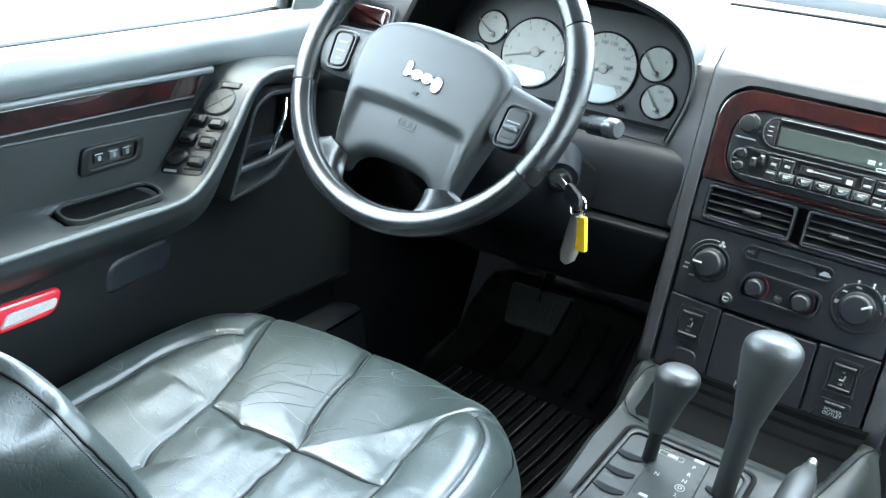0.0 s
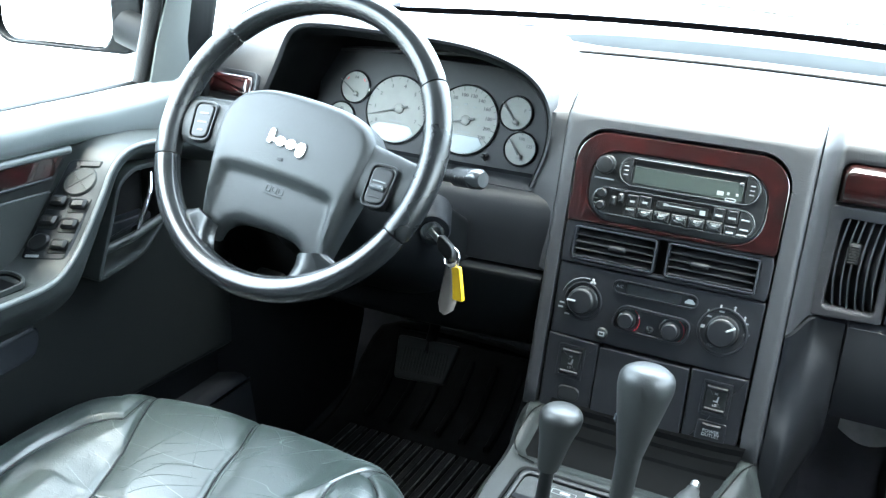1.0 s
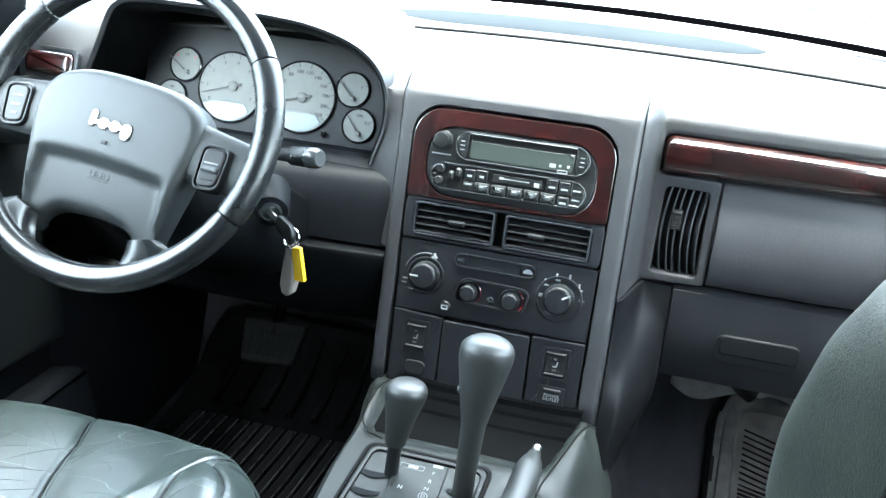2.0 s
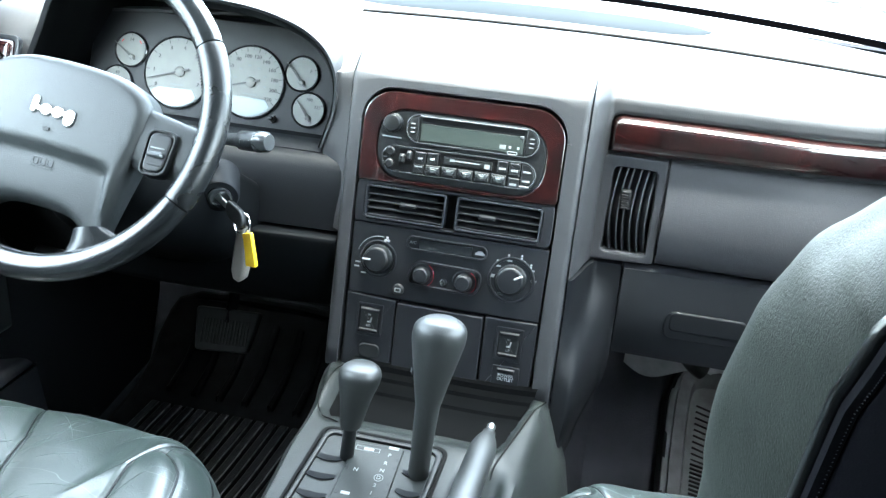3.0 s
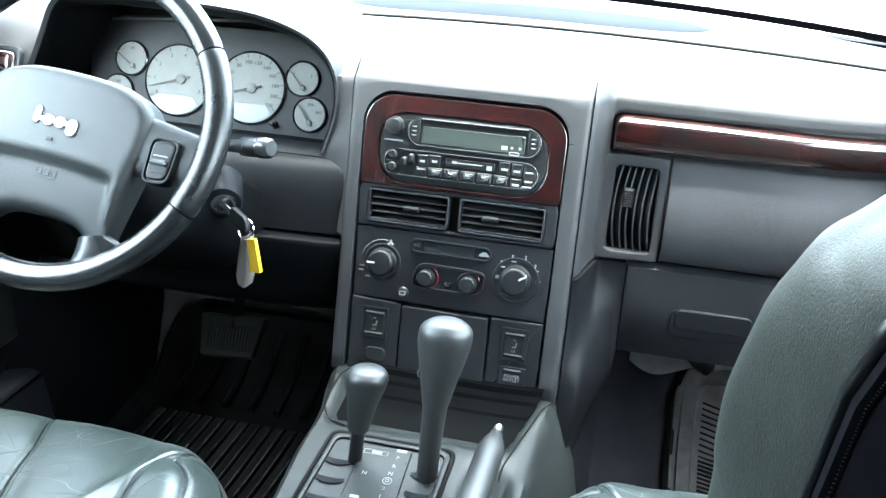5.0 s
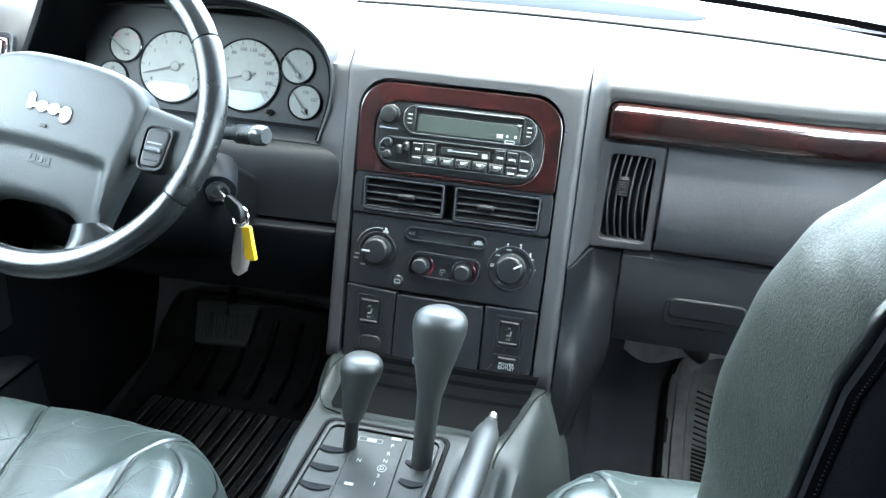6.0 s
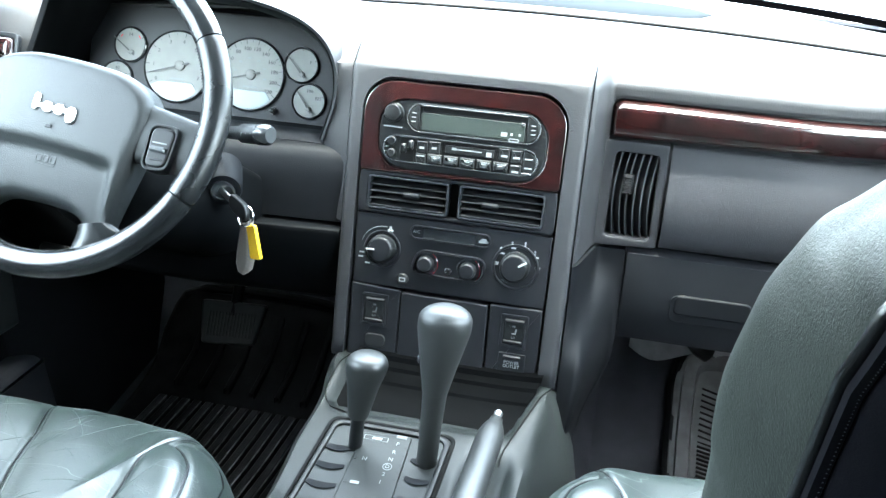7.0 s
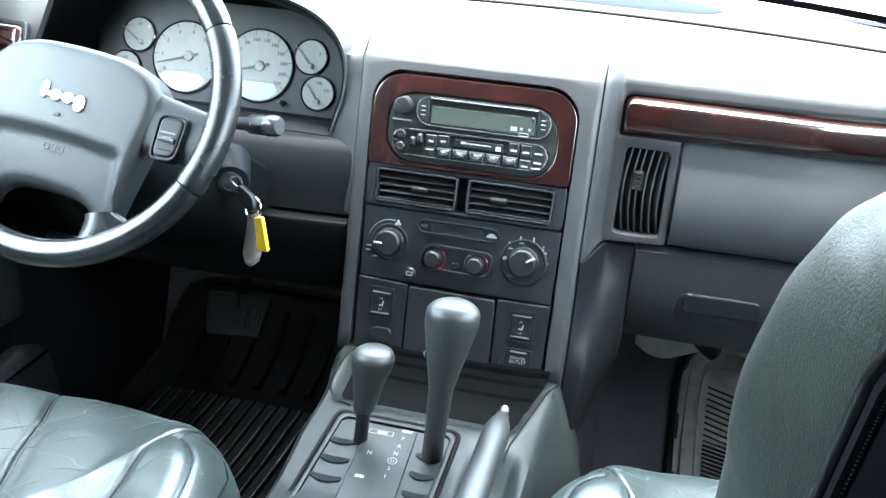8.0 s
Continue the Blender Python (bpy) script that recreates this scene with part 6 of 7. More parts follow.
# kick panel (near-black for the footwell's shade), sill and bonnet release on the driver's side
solid("kick_panel", sheet([[(-0.735, 0.0, 0.02), (-0.690, 0.04, 0.02), (-0.665, 0.16, 0.03), (-0.660, 0.34, 0.06)], [(-0.735, 0.0, 0.2), (-0.685, 0.03, 0.2), (-0.66, 0.15, 0.2), (-0.655, 0.38, 0.2)], [(-0.735, 0.0, 0.5), (-0.685, 0.02, 0.5), (-0.66, 0.12, 0.5), (-0.655, 0.4, 0.5)]], 0.004), KNEE, "kick panel beside the pedals, darkened for footwell shade", "panel", "structure", angle=60)
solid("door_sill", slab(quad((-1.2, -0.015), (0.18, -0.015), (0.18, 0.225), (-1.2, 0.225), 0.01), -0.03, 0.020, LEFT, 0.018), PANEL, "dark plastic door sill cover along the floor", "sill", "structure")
release = thing("bonnet_release", (-0.60, 0.0, 0.40), "small black bonnet release lever under the dashboard", "lever")
part("release_body", box((-0.60, 0.0, 0.425), (0.055, 0.03, 0.04), edge=0.006), DARK, release)
part("mark", box((-0.60, -0.0155, 0.432), (0.014, 0.0008, 0.006), edge=0.0002), FAINT, release)


# ---- seats ----
def squircle(s, t, p):
    """A point of the square moved onto a form with rounded corners; p is larger for squarer corners."""
    q = (abs(s) ** p + abs(t) ** p) ** (1 / p)
    f = max(abs(s), abs(t)) / q if q else 1.0
    return s * f, t * f


def pillow(m, half, length, base, height, radius, shape, nu=72, nv=72, corner=3.4, sides=0.10):
    """A stuffed form on a rounded rectangle: m places it, shape(s, t) adds to its height."""
    rows = []
    for i in range(nv + 1):
        t = -1 + 2 * i / nv
        row = []
        for j in range(nu + 1):
            s = -1 + 2 * j / nu
            u, v = squircle(s, t, corner)
            d = min((1 - abs(s)) * half(t), (1 - abs(t)) * length / 2)
            fall = 1 - min(1, d / radius)
            h = base + height * math.sqrt(max(0, 1 - fall ** 2.2)) + shape(s, t) * (1 - fall ** 2)
            row.append(tuple(m @ Vector((u * half(t), v * length / 2, h))))
        rows.append(row)
    bm = bmesh.new()
    made = [[bm.verts.new(p) for p in row] for row in rows]
    for a, b in zip(made, made[1:]):
        for k in range(nu):
            bm.faces.new((a[k], a[k + 1], b[k + 1], b[k]))
    ring = made[0] + [r[-1] for r in made[1:]] + made[-1][-2::-1] + [r[0] for r in made[-2:0:-1]]
    drop = m.to_3x3() @ Vector((0, 0, -sides))
    low = [bm.verts.new(v.co + drop) for v in ring]
    for k in range(len(ring)):
        bm.faces.new((ring[k - 1], ring[k], low[k], low[k - 1]))
    bm.faces.new(low)
    return bm, lambda s, t, lift=0.0: m @ Vector((squircle(s, t, corner)[0] * half(t), squircle(s, t, corner)[1] * length / 2,
                                                 base + height * math.sqrt(max(0, 1 - (1 - min(1, min((1 - abs(s)) * half(t), (1 - abs(t)) * length / 2) / radius)) ** 2.2)) + shape(s, t) * (1 - (1 - min(1, min((1 - abs(s)) * half(t), (1 - abs(t)) * length / 2) / radius)) ** 2) + lift))


def near_line(s, t, pts):
    """How far (s, t) lies from a broken line."""
    best = 9.0
    for (a, b), (c, d) in zip(pts, pts[1:]):
        w = max(0, min(1, ((s - a) * (c - a) + (t - b) * (d - b)) / ((c - a) ** 2 + (d - b) ** 2)))
        best = min(best, math.hypot((s - a - w * (c - a)), (t - b - w * (d - b)) * 1.05))
    return best


CUSHION_SEAMS = (((-0.68, 0.97), (-0.57, 0.70), (-0.474, 0.442), (-0.345, 0.168), (-0.305, -0.05), (-0.30, -0.34), (-0.29, -0.9)), ((-0.345, 0.165), (-0.08, 0.155), (0.165, 0.180), (0.38, 0.168), (0.585, 0.160)),
                 ((-0.08, 0.93), (0.02, 0.65), (0.045, 0.453), (0.085, 0.305), (0.165, 0.180)), ((0.150, 0.165), (0.14, -0.04), (0.19, -0.17), (0.20, -0.9)),
                 ((0.80, 0.92), (0.775, 0.855), (0.716, 0.747), (0.632, 0.505), (0.575, 0.316), (0.585, 0.160), (0.575, -0.9)), ((0.800, 0.865), (0.838, 0.611), (0.832, 0.411), (0.832, 0.242), (0.82, -0.9)),
                 ((0.945, 0.88), (0.947, 0.705), (0.926, 0.474), (0.91, -0.9)), ((-0.66, 0.93), (-0.655, 0.74), (-0.695, 0.463), (-0.705, 0.211), (-0.70, -0.04), (-0.71, -0.9)))


def cushion_shape(mirrored):
    def shape(s, t):
        s = -s if mirrored else s
        near = min(near_line(s, t, line) for line in CUSHION_SEAMS)
        groove = -0.0045 * math.exp(-(near / 0.013) ** 2) - 0.0040 * (1 - 0.7 * smoothstep(0.50, 0.68, s)) * math.exp(-(near / 0.10) ** 2)
        bolster = (0.022 if s > 0 else 0.014) * smoothstep(0.42, 0.78, abs(s)) - 0.010 * (1 - abs(s)) * (1 - smoothstep(0.2, 0.8, t))
        wrinkle = 0.0014 * noise.noise((s * 3.2, t * 3.2, 1.3)) + 0.0005 * noise.noise((s * 20 + t * 9, t * 6, 4.0)) * math.exp(-(near / 0.13) ** 2) + 0.0005 * noise.noise((s * 5 - t * 3, t * 11, 7.0))
        wrinkle += 0.0040 * noise.noise((s * 9 + t, t * 2, 2.0)) * math.exp(-((t - 0.06) / 0.12) ** 2) * (t < 0.155)
        return groove + bolster + wrinkle - 0.012 * smoothstep(0.55, 1.0, t)
    return shape


def along(points, x):
    """The value at x on a broken line through (x, value) pairs."""
    for (a, p), (b, q) in zip(points, points[1:]):
        if x <= b:
            return p + (q - p) * max(0.0, (x - a) / (b - a))
    return points[-1][1]


# half width of the backrest's front and of its rear panel by height, and its section: share of the width, depth, share of the rear's width
BACK_FRONT = ((0.0, 0.160), (0.20, 0.163), (0.40, 0.168), (0.446, 0.172), (0.48, 0.173), (0.51, 0.170), (0.533, 0.167), (0.55, 0.162), (0.565, 0.157), (0.576, 0.149), (0.60, 0.132), (0.62, 0.105), (0.635, 0.06))
BACK_REAR = ((0.0, 0.160), (0.45, 0.1645), (0.57, 0.1645), (0.60, 0.160), (0.625, 0.145), (0.645, 0.12), (0.66, 0.07))
BACK_SECTION = ((0.0, 0.016, 0.0), (0.45, 0.012, 0.0), (0.70, 0.0, 0.0), (0.86, -0.014, 0.0), (0.945, -0.012, 0.0), (0.985, -0.004, 0.0), (1.0, 0.010, 0.1), (0.992, 0.026, 0.4), (0.975, 0.042, 0.7), (0.955, 0.056, 0.9), (0.935, 0.066, 1.0), (0.925, 0.070, 1.0))


def side_backrest(seat, x, base, recline, wide, tall, skin, front_seam):
    """A backrest with rounded side bolsters, skinned over sections, a sewn edge and a rear panel."""
    a = radians(recline)
    up, rear = Vector((0, -math.sin(a), math.cos(a))), Vector((0, -math.cos(a), -math.sin(a)))
    line = smooth_line([(h, w, 0) for h, w in BACK_FRONT], 6)
    fine = smooth_line(BACK_SECTION, 4)
    rows, edges, seams = [], {-1: [], 1: []}, {-1: [], 1: []}
    for k, (h, w, _) in enumerate(line):
        lift = 0.025 * k / (len(line) - 1)
        w2 = along(BACK_REAR, h + lift)
        near = min(1.0, (line[-1][0] - h) / 0.07)
        k2 = math.sqrt(max(0.02, 1 - (1 - near) ** 2))

        def place(side, q):
            pucker = 0.0016 * noise.noise((q.x * 7 * side, h * 16, 3.0)) + 0.0009 * noise.noise((q.y * 90 * side, h * 60, 8.0)) * smoothstep(0.9, 1.0, q.x)
            return Vector((x + side * q.x * (w + q.z * (w2 - w)) * wide, base[0], base[1])) + up * (h + q.z * lift) * tall + rear * (0.022 + (q.y - 0.022) * k2 + pucker)

        rows.append([place(-1, q) for q in fine[::-1]] + [place(1, q) for q in fine[1:]])
        for side in (-1, 1):
            edges[side].append(place(side, fine[-1]))
            seams[side].append(place(side, fine[21]))
    back = part("backrest", sheet(rows), skin, seat, "leather backrest with a rounded side bolster", 70)
    for side in (-1, 1):
        out = Vector((side, 0, 0))
        part("piping", tube([p + rear * 0.002 for p in edges[side]], 0.0034, 10), RIMHIDE, back, "thick sewn edge")
        sewn = seams[side] if front_seam else edges[side]
        dense = smooth_line(sewn, 5)
        bm = bmesh.new()
        for p, q in zip(dense[::3], dense[2::3]):
            if front_seam:
                tube([p + out * 0.0006 + rear * 0.004, p.lerp(q, 0.9) + out * 0.0006 + rear * 0.0048], 0.0008, 5, False, bm)
            else:
                tube([p + rear * 0.0070 - out * 0.0026, p.lerp(q, 0.85) + rear * 0.0078 - out * 0.0036], 0.0011, 5, False, bm)
        part("stitching", bm, DARK if front_seam else THREAD, back, "dark thread stitches" if front_seam else "blue-grey thread stitches")
        if front_seam:
            part("seam", tube([p + out * 0.0002 for p in sewn], 0.0011, 6), DARK, back)
        else:
            # flat leather strip between the rolled edge and the stitched cloth
            strip = [[p + rear * 0.004, p + rear * 0.0072 - out * 0.0012, p + rear * 0.0078 - out * 0.0034, p + rear * 0.0060 - out * 0.0048] for p in edges[side]]
            part("edge_strip", sheet(strip, 0.0008), FABRIC, back)
    panel = []
    for p, q in zip(edges[-1], edges[1]):
        panel.append([p.lerp(q, c) + rear * (0.004 + 0.030 * min(1.0, 4 * min(c, 1 - c)) ** 0.6) for c in (0, 0.02, 0.06, 0.12, 0.2, 0.35, 0.5, 0.65, 0.8, 0.88, 0.94, 0.98, 1)])
    part("back_panel", sheet(panel), LEATHER if front_seam else FABRIC, back, "smooth rear panel of the backrest" if front_seam else "black cloth rear panel of the backrest", 60)


def front_seat(x, shift, label, mirrored):
    seat = thing("front_seat", (x, -0.5 + shift, 0.0), label, "car seat", "front seats")
    C = axes((x - (0.018 if mirrored else 0.0), -0.545 + shift, 0.248 + (0.005 if mirrored else 0.0)), (1, 0, 0), (0, math.cos(radians(4)), math.sin(radians(4))))
    bm, place = pillow(C, lambda t: 0.276 - 0.002 * t, 0.580, 0.0, 0.118, 0.066, cushion_shape(mirrored), 190, 190, 3.4, 0.10)
    cushion = part("cushion", bm, LEATHER, seat, "creased leather cushion with sewn panels", 70)
    for line in CUSHION_SEAMS:
        pts = []
        for (a, b), (c, d) in zip(line, line[1:]):
            for k in range(8):
                s, t = a + (c - a) * k / 8, b + (d - b) * k / 8
                pts.append((s, t))
        pts.append(line[-1])
        flip = -1 if mirrored else 1
        welt = [place(flip * (s + 0.020), t + 0.010, 0.0003) for s, t in pts]
        pts = [place(flip * s, t, 0.0006) for s, t in pts]
        part("seam", tube(pts, [0.0003 + (0.0030 if line is CUSHION_SEAMS[1] else 0.0014) * min(1.0, k / 5, (len(pts) - 1 - k) / 5) for k in range(len(pts))], 6), DARK, cushion)
        if line is CUSHION_SEAMS[2]:
            part("welt", tube(welt, [0.0002 + 0.0009 * min(1.0, k / 5, (len(welt) - 1 - k) / 5) for k in range(len(welt))], 6), LEATHER, cushion)
    # old creases where the finish has cracked
    rnd = random.Random(5 if mirrored else 11)
    bm = bmesh.new()
    for k in range(36):
        s0, t0 = rnd.uniform(-0.62, 0.55), rnd.uniform(0.18, 0.92)
        turn, length, bow = rnd.choice((0.5, 0.8, 1.1, 2.2, 2.6)) + rnd.uniform(-0.2, 0.2), rnd.uniform(0.12, 0.46), rnd.uniform(-0.018, 0.018)
        pts = []
        for j in range(15):
            w = j / 14
            a, b = s0 + length * w * math.cos(turn) - bow * math.sin(math.pi * w) * math.sin(turn), t0 + length * w * math.sin(turn) + bow * math.sin(math.pi * w) * math.cos(turn)
            if abs(a) < 0.9 and abs(b) < 0.95:
                pts.append(place(a, b, 0.0001))
        if len(pts) > 4:
            n = len(pts) - 1
            tube(pts, [0.00012 + 0.00036 * math.sin(math.pi * j / n) for j in range(n + 1)], 5, False, bm)
    tagged(part("creases", bm, CRACKED, cushion), "pale cracked creases in the leather", kind="stuff")
    part("seat_base", box((x, -0.56 + shift, 0.11), (0.44, 0.46, 0.14), edge=0.03), DARK, seat)
    for sx in (-0.2, 0.2):
        part("seat_rail", box((x + sx, -0.56 + shift, 0.02), (0.03, 0.52, 0.036), edge=0.006), DARK, seat)
    if mirrored:
        side_backrest(seat, 0.440, (-0.6204, 0.4009), 19.36, 1.035, 0.914, GRAINED, False)
    else:
        side_backrest(seat, -0.4248, (-0.6212, 0.2059), 26.88, 1.031, 0.852, LEATHER, True)
    return seat


front_seat(-0.415, 0.02, "creased dark leather driver's seat with sewn panels", False)
front_seat(0.430, 0.095, "dark leather passenger seat with a pebbled side bolster", True)

# ---- driver's door ----
door = thing("door_1", (-0.72, -0.5, 0.12), "slate driver's door lining with burl strip and armrest switches", "car door", "", "structure")
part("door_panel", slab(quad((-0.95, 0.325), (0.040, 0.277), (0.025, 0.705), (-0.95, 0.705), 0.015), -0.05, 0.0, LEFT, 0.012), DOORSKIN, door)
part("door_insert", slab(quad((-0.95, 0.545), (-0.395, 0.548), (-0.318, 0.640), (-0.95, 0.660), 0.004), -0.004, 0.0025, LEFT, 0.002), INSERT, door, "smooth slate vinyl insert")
# the door's foot is near-black in place of the shade there
part("door_shell", slab(quad((-0.95, 0.20), (0.035, 0.20), (0.035, 0.30), (-0.95, 0.33), 0.01), -0.07, -0.022, LEFT, 0.004), KNEE, door, "lower door edge blackened for shade")
section = [(-0.748, 0.733), (-0.738, 0.7385), (-0.722, 0.7425), (-0.706, 0.742), (-0.693, 0.735), (-0.686, 0.721), (-0.686, 0.706), (-0.690, 0.698), (-0.698, 0.6925)]
rows = []
for k in range(31):
    y = -0.95 + 0.88 * k / 30
    rise = 0.030 * smoothstep(-0.15, 0.0, y)
    rows.append([(x, y, z + rise - 0.022 * smoothstep(-0.32, -0.12, y) * (z < 0.715)) for x, z in section])
part("window_sill", sheet(rows, 0.004), SILL, door, "rounded sill under the window, lightened for its light", 60)
part("glass_seal", tube([(-0.744, -0.95, 0.7395), (-0.744, -0.5, 0.7395), (-0.744, -0.26, 0.7395), (-0.744, -0.120, 0.7415)], 0.0035, 8), BODY, door, "black window seal")
part("window_frame", tube(smooth_line([(-0.734, -0.128, 0.742), (-0.722, -0.112, 0.83), (-0.714, -0.108, 0.90), (-0.686, -0.125, 1.06), (-0.648, -0.16, 1.24)], 6), 0.0125, 10), RUBBER, door, "black front window channel")
rows = [[(-0.716, -0.130, 0.745), (-0.704, -0.10, 0.742), (-0.702, -0.066, 0.742)], [(-0.711, -0.118, 0.80), (-0.701, -0.10, 0.80), (-0.702, -0.070, 0.80)], [(-0.702, -0.102, 0.86), (-0.694, -0.09, 0.86), (-0.696, -0.064, 0.86)], [(-0.674, -0.115, 1.06), (-0.666, -0.10, 1.06), (-0.666, -0.075, 1.06)], [(-0.637, -0.155, 1.25), (-0.632, -0.14, 1.25), (-0.632, -0.11, 1.25)]]
part("sail_trim", sheet(rows, 0.006), TRIM, door, "corner trim beside the mirror, lightened for window glare", 60)
part("window_frame", tube([(-0.735, -0.95, 0.755), (-0.69, -0.95, 1.06), (-0.645, -0.95, 1.25)], 0.03, 10), BODY, door)
part("window_frame", tube([(-0.645, -0.95, 1.25), (-0.645, -0.55, 1.255), (-0.645, -0.17, 1.25)], 0.025, 10), BODY, door)
pane = part("window_pane", sheet([[(-0.742, -0.94, 0.75), (-0.742, -0.55, 0.75), (-0.742, -0.12, 0.75)], [(-0.70, -0.94, 1.06), (-0.70, -0.55, 1.06), (-0.70, -0.12, 1.06)], [(-0.655, -0.94, 1.24), (-0.655, -0.55, 1.24), (-0.655, -0.16, 1.24)]]), PANE, door)
pane.visible_shadow = False
part("burl_strip", slab(quad((-0.95, 0.6590), (-0.327, 0.6580), (-0.306, 0.6840), (-0.95, 0.6885), 0.003), -0.002, 0.004, LEFT, 0.002), WOOD, door, "dark burl wood door strip")
part("strip_moulding", tube([(-0.6965, -0.95, 0.6910), (-0.6965, -0.5, 0.6898), (-0.6965, -0.300, 0.6868)], 0.0052, 12), SILL, door)
part("strip_moulding", tube([(-0.699, -0.95, 0.6575), (-0.699, -0.5, 0.6568), (-0.699, -0.330, 0.6562)], 0.0026, 8), PLASTIC, door)
lockpod = part("lock_pod", frame_slab(quad((-0.507, 0.5905), (-0.418, 0.5935), (-0.412, 0.6240), (-0.500, 0.6250), 0.008), quad((-0.494, 0.5985), (-0.428, 0.6000), (-0.424, 0.6180), (-0.490, 0.6190), 0.005), -0.002, 0.008, LEFT, 0.003, floor=0.002), DOORSKIN, door)
for u in (-0.478, -0.457, -0.4385):
    part("memory_button", slab(rrect(u, 0.6085, 0.0145, 0.0120, 0.002), 0.0, 0.006, LEFT, 0.002), GLOSSY if u != -0.457 else BUTTON, lockpod)
    part("mark", box((u, 0.6085, 0.0062), (0.004, 0.006, 0.0005), LEFT, 0.0002), FAINT, lockpod)
# armrest, sweeping up round the switches and on over the handle
RISE = (((-0.95, 0.574), (-0.95, 0.556), (-0.95, 0.476)), ((-0.75, 0.573), (-0.75, 0.5555), (-0.75, 0.476)), ((-0.60, 0.571), (-0.60, 0.555), (-0.60, 0.476)), ((-0.50, 0.567), (-0.49, 0.554), (-0.49, 0.477)), ((-0.44, 0.564), (-0.425, 0.553), (-0.42, 0.480)),
        ((-0.412, 0.566), (-0.393, 0.557), (-0.370, 0.490)), ((-0.390, 0.578), (-0.367, 0.572), (-0.336, 0.513)), ((-0.362, 0.609), (-0.343, 0.598), (-0.308, 0.555)), ((-0.335, 0.640), (-0.313, 0.638), (-0.280, 0.606)), ((-0.304, 0.676), (-0.288, 0.673), (-0.256, 0.646)),
        ((-0.280, 0.694), (-0.258, 0.689), (-0.232, 0.660)), ((-0.235, 0.698), (-0.215, 0.690), (-0.200, 0.656)), ((-0.17, 0.692), (-0.155, 0.681), (-0.15, 0.648)), ((-0.05, 0.668), (-0.05, 0.656), (-0.05, 0.620)))
lines = [smooth_line([(y, z, 0) for y, z in (stage[k] for stage in RISE)], 6) for k in range(3)]
rows, bead = [], []
for k, (p, q, u) in enumerate(zip(*lines)):
    part_way = smoothstep(-0.45, -0.36, q.x)
    A, B, U = Vector((-0.703, p.x, p.y)), Vector((-0.634 - 0.004 * part_way, q.x, q.y)), Vector((-0.704 + 0.034 * part_way, u.x, u.y))
    cup = smoothstep(-0.548, -0.532, q.x) * (1 - smoothstep(-0.435, -0.420, q.x))
    row = [A + Vector((-0.002, 0, 0))]
    for f in (0.0, 0.15, 0.26, 0.34, 0.50, 0.66, 0.72, 0.82, 0.90):
        s = A.lerp(B, f)
        row.append((s.x, s.y, s.z - 0.030 * cup * (0.2 < f < 0.73)))
    K = Vector((B.x + 0.010, B.y + 0.30 * (U.y - B.y), B.z + 0.30 * (U.z - B.z)))
    edge_in, edge_out = B.lerp(A, 0.05), B.lerp(U, 0.06) + Vector((0.003, 0, 0))
    row += [edge_in, B.lerp(edge_out, 0.4) + Vector((0.001, 0, -0.0005)), edge_out]
    for f in (0.25, 0.45, 0.65, 0.85, 1.0):
        row.append((1 - f) ** 2 * edge_out + 2 * f * (1 - f) * K + f * f * U)
    rows.append([tuple(v) for v in row])
    bead.append(B + Vector((0.0022, 0, -0.0012)))
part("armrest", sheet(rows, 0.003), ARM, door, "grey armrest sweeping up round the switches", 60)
# a pale tube along the edge stands for the bright highlight there
part("armrest_highlight", tube(bead, 0.0034, 10), SILL, door, "pale bead painting the highlight on the armrest's edge")
CUP = axes((-0.671, -0.483, 0.5635), (0, 1, 0), (-1, 0, 0.16))
cup = part("finger_cup", frame_slab(rrect(0, 0, 0.136, 0.043, 0.019), rrect(0, 0, 0.128, 0.037, 0.0165), -0.006, 0.0008, CUP, 0.0012), ARM, door, "finger cup sunk in the armrest")
# near-black insert deepens the cup's shade by colour
part("cup_shade", frame_slab(rrect(0, 0, 0.132, 0.041, 0.018), rrect(0, 0, 0.125, 0.035, 0.015), -0.020, -0.002, CUP, 0.001, floor=-0.0065), KNEE, cup, "dark insert painting the shade in the cup")
# switch pod rising from the armrest's end
SWP = axes((-0.669, -0.3355, 0.6237), (0.06, 0.030, 0.001), (0, 0.097, 0.1145))
panel = part("switch_panel", slab(quad((-0.028, -0.072), (0.028, -0.072), (0.026, 0.068), (-0.026, 0.068), 0.008), -0.010, 0.0025, SWP, 0.004), PLASTIC, door, "grey door switch panel")
part("mirror_selector", box((0.005, 0.060, 0.004), (0.026, 0.010, 0.006), SWP, 0.003), DARK, panel)
part("mirror_pad", lathe([(0.0205, 0.0), (0.0205, 0.004), (0.018, 0.0065), (0.005, 0.006)], at(SWP, 0.001, 0.036), 32), ARM, panel)
for a in (45, -45):
    part("pad_mark", box((0, 0, 0.0066), (0.034, 0.0014, 0.0008), at(SWP, 0.001, 0.036, 0, a), 0.0003), DARK, panel)
for u, v in ((-0.0130, 0.007), (0.0135, 0.003), (-0.0130, -0.020), (0.0135, -0.024), (0.0130, -0.052)):
    well = part("switch_well", slab(rrect(u, v, 0.0235, 0.0205, 0.003), 0.0, 0.0035, SWP, 0.0012), DARK, panel)
    part("window_switch", box((u, v + 0.001, 0.0075), (0.0190, 0.0130, 0.010), SWP, 0.0042), DARK, well)
part("lock_knob", lathe([(0.0125, 0.0), (0.0125, 0.004), (0.010, 0.007), (0.004, 0.0072)], at(SWP, -0.0135, -0.048), 28), DARK, panel)
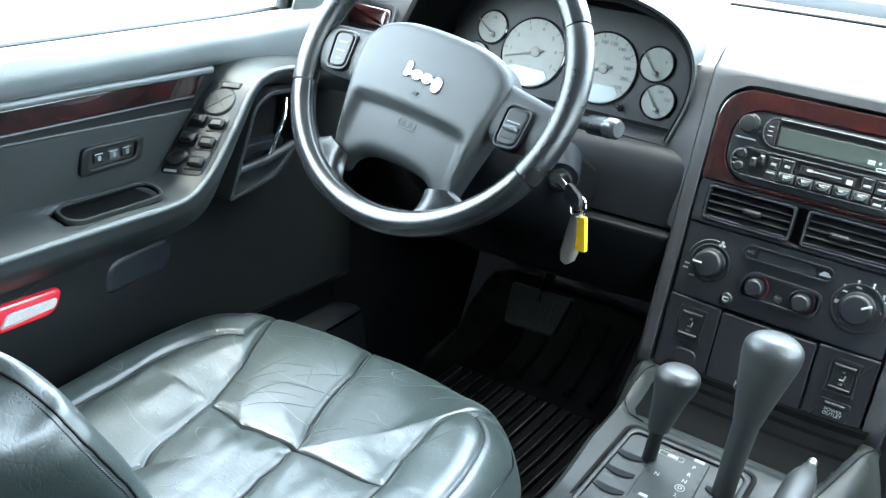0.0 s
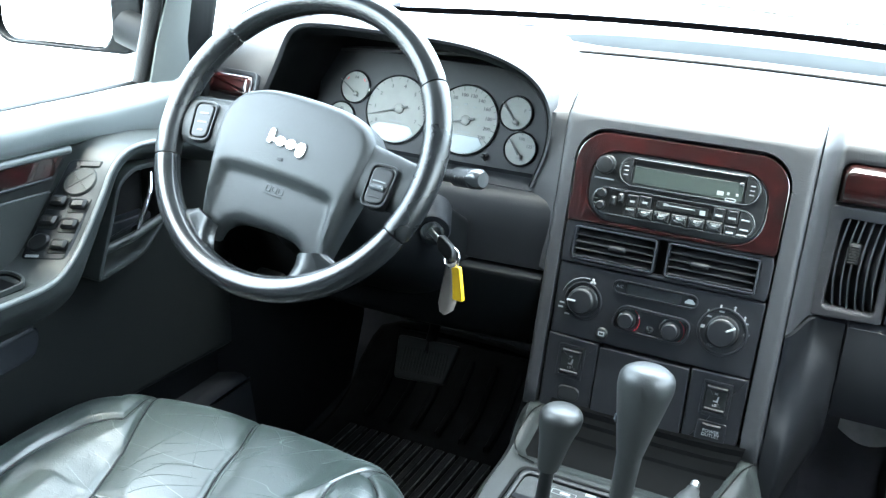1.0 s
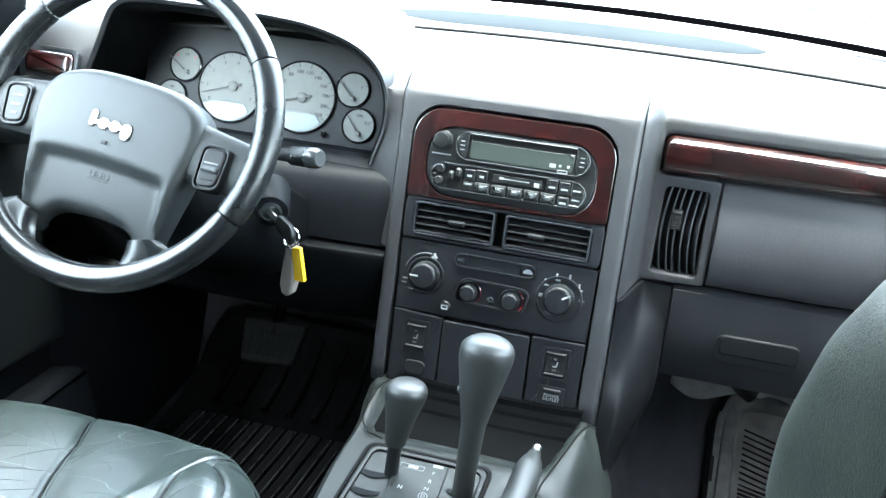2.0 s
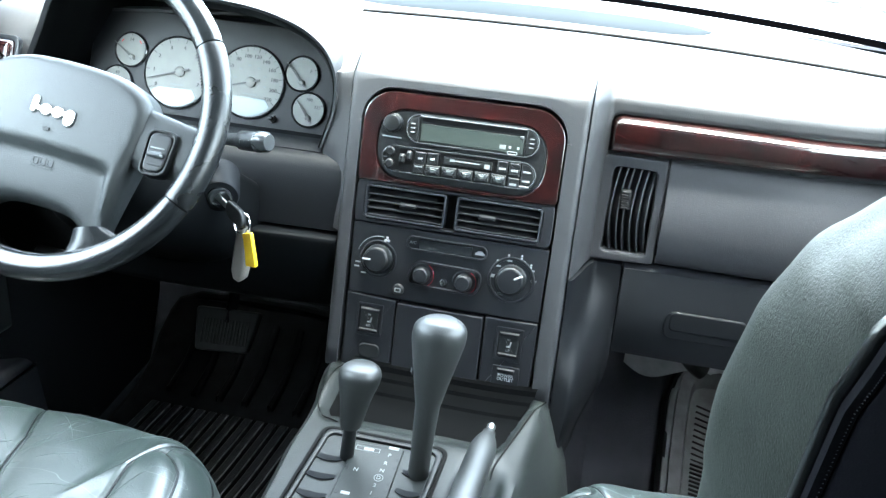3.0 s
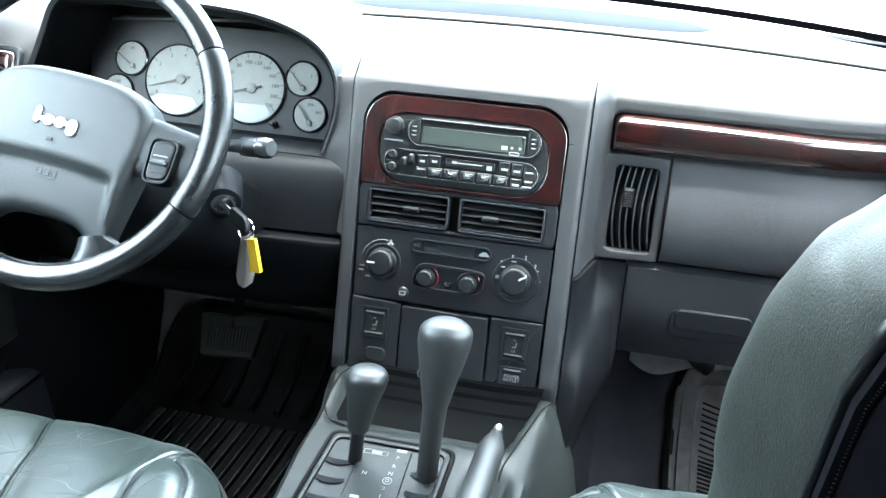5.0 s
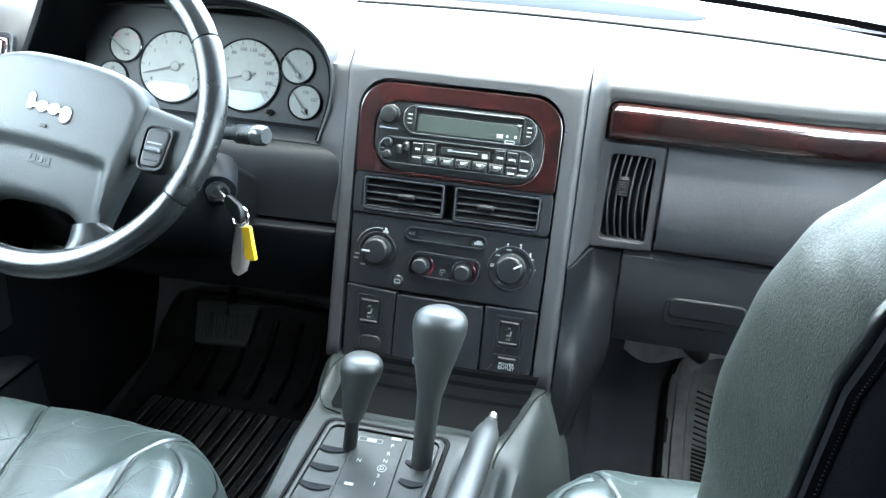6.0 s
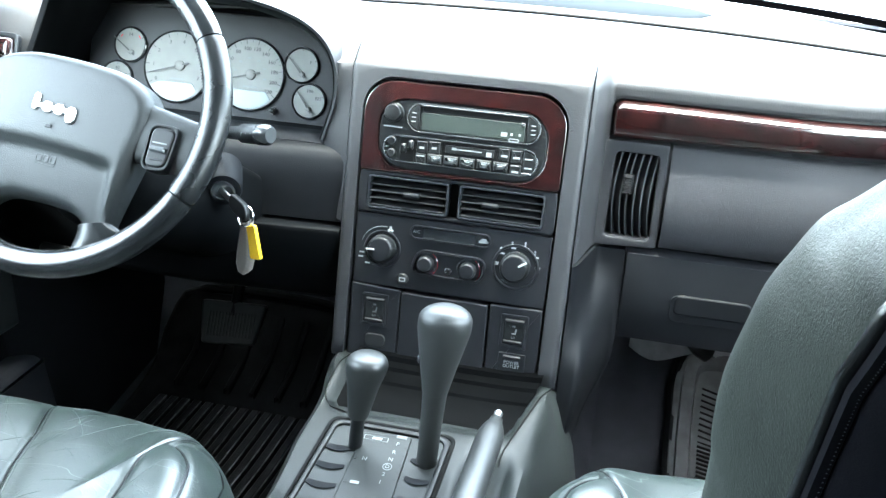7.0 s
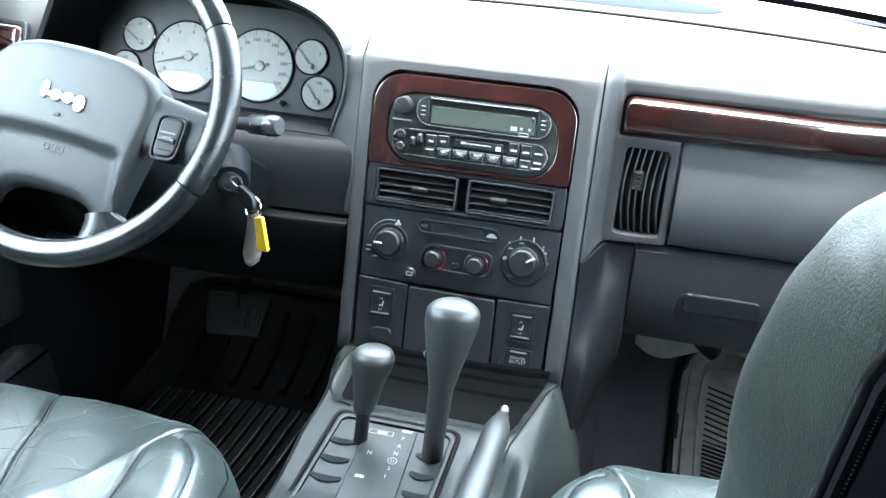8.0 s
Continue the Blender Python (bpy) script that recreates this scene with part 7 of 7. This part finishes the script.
part("label_bar", box((-0.014, -0.066, 0.0027), (0.016, 0.0035, 0.0005), SWP, 0.0002), WHITE, panel)
# inner handle in its bezel
HB = axes((-0.662, 0, 0), (0, 1, 0), (0, 0, 1))
outline = rounded(((-0.310, 0.514), (-0.222, 0.528), (-0.172, 0.568), (-0.168, 0.652), (-0.232, 0.656), (-0.262, 0.640)), 0.012)
bez = part("handle_bezel", frame_slab(anticlockwise(outline), inset(anticlockwise(outline), 0.0075), -0.045, 0.005, HB, 0.003, floor=-0.034), ARM, door, "moulded slate handle bezel")
part("handle_cup", slab(rounded(((-0.268, 0.578), (-0.186, 0.574), (-0.184, 0.640), (-0.226, 0.642), (-0.246, 0.630)), 0.008), -0.034, -0.030, HB, 0.001), VOID, bez)
part("cross_bar", tube([(-0.666, -0.290, 0.552), (-0.660, -0.240, 0.559), (-0.662, -0.180, 0.570)], 0.006, 10), ARM, bez)
part("pocket_shelf", slab(rounded(((-0.285, 0.560), (-0.190, 0.570), (-0.190, 0.580), (-0.276, 0.582)), 0.003), -0.034, -0.010, HB, 0.002), PANEL, bez)
part("inner_handle", tube(smooth_line([(-0.656, -0.203, 0.641), (-0.646, -0.218, 0.618), (-0.646, -0.234, 0.590), (-0.648, -0.242, 0.572)], 5), [0.0026 + 0.0016 * math.sin(math.pi * k / 15) for k in range(16)], 10), CHROME, bez, "bright chrome inner handle")
for y, z in ((-0.274, 0.5405), (-0.258, 0.5420)):
    part("lock_mark", box((y, z, -0.030), (0.010, 0.006, 0.004), HB, 0.0012), RED, bez)
part("lock_slider", box((-0.238, 0.5440, -0.028), (0.016, 0.008, 0.008), HB, 0.002), DARK, bez)
lamp = part("courtesy_lamp", slab(quad((-0.640, 0.4335), (-0.552, 0.4325), (-0.538, 0.4640), (-0.640, 0.4680), 0.0145, 7), -0.002, 0.007, LEFT, 0.005), RED, door, "red door reflector with a frosted window")
part("lamp_window", slab(quad((-0.625, 0.4395), (-0.553, 0.4425), (-0.549, 0.4540), (-0.6130, 0.4560), 0.005, 4), 0.005, 0.009, LEFT, 0.002), LENSWHITE, lamp)
# paler plastic on this dome gives the soft highlight on the lower door
part("speaker_grille", slab(quad((-0.485, 0.420), (-0.372, 0.428), (-0.366, 0.478), (-0.475, 0.472), 0.024, 6), -0.009, 0.0022, LEFT, 0.0100, steps=8), PLASTIC, door, "softly domed speaker grille, paler for a highlight")
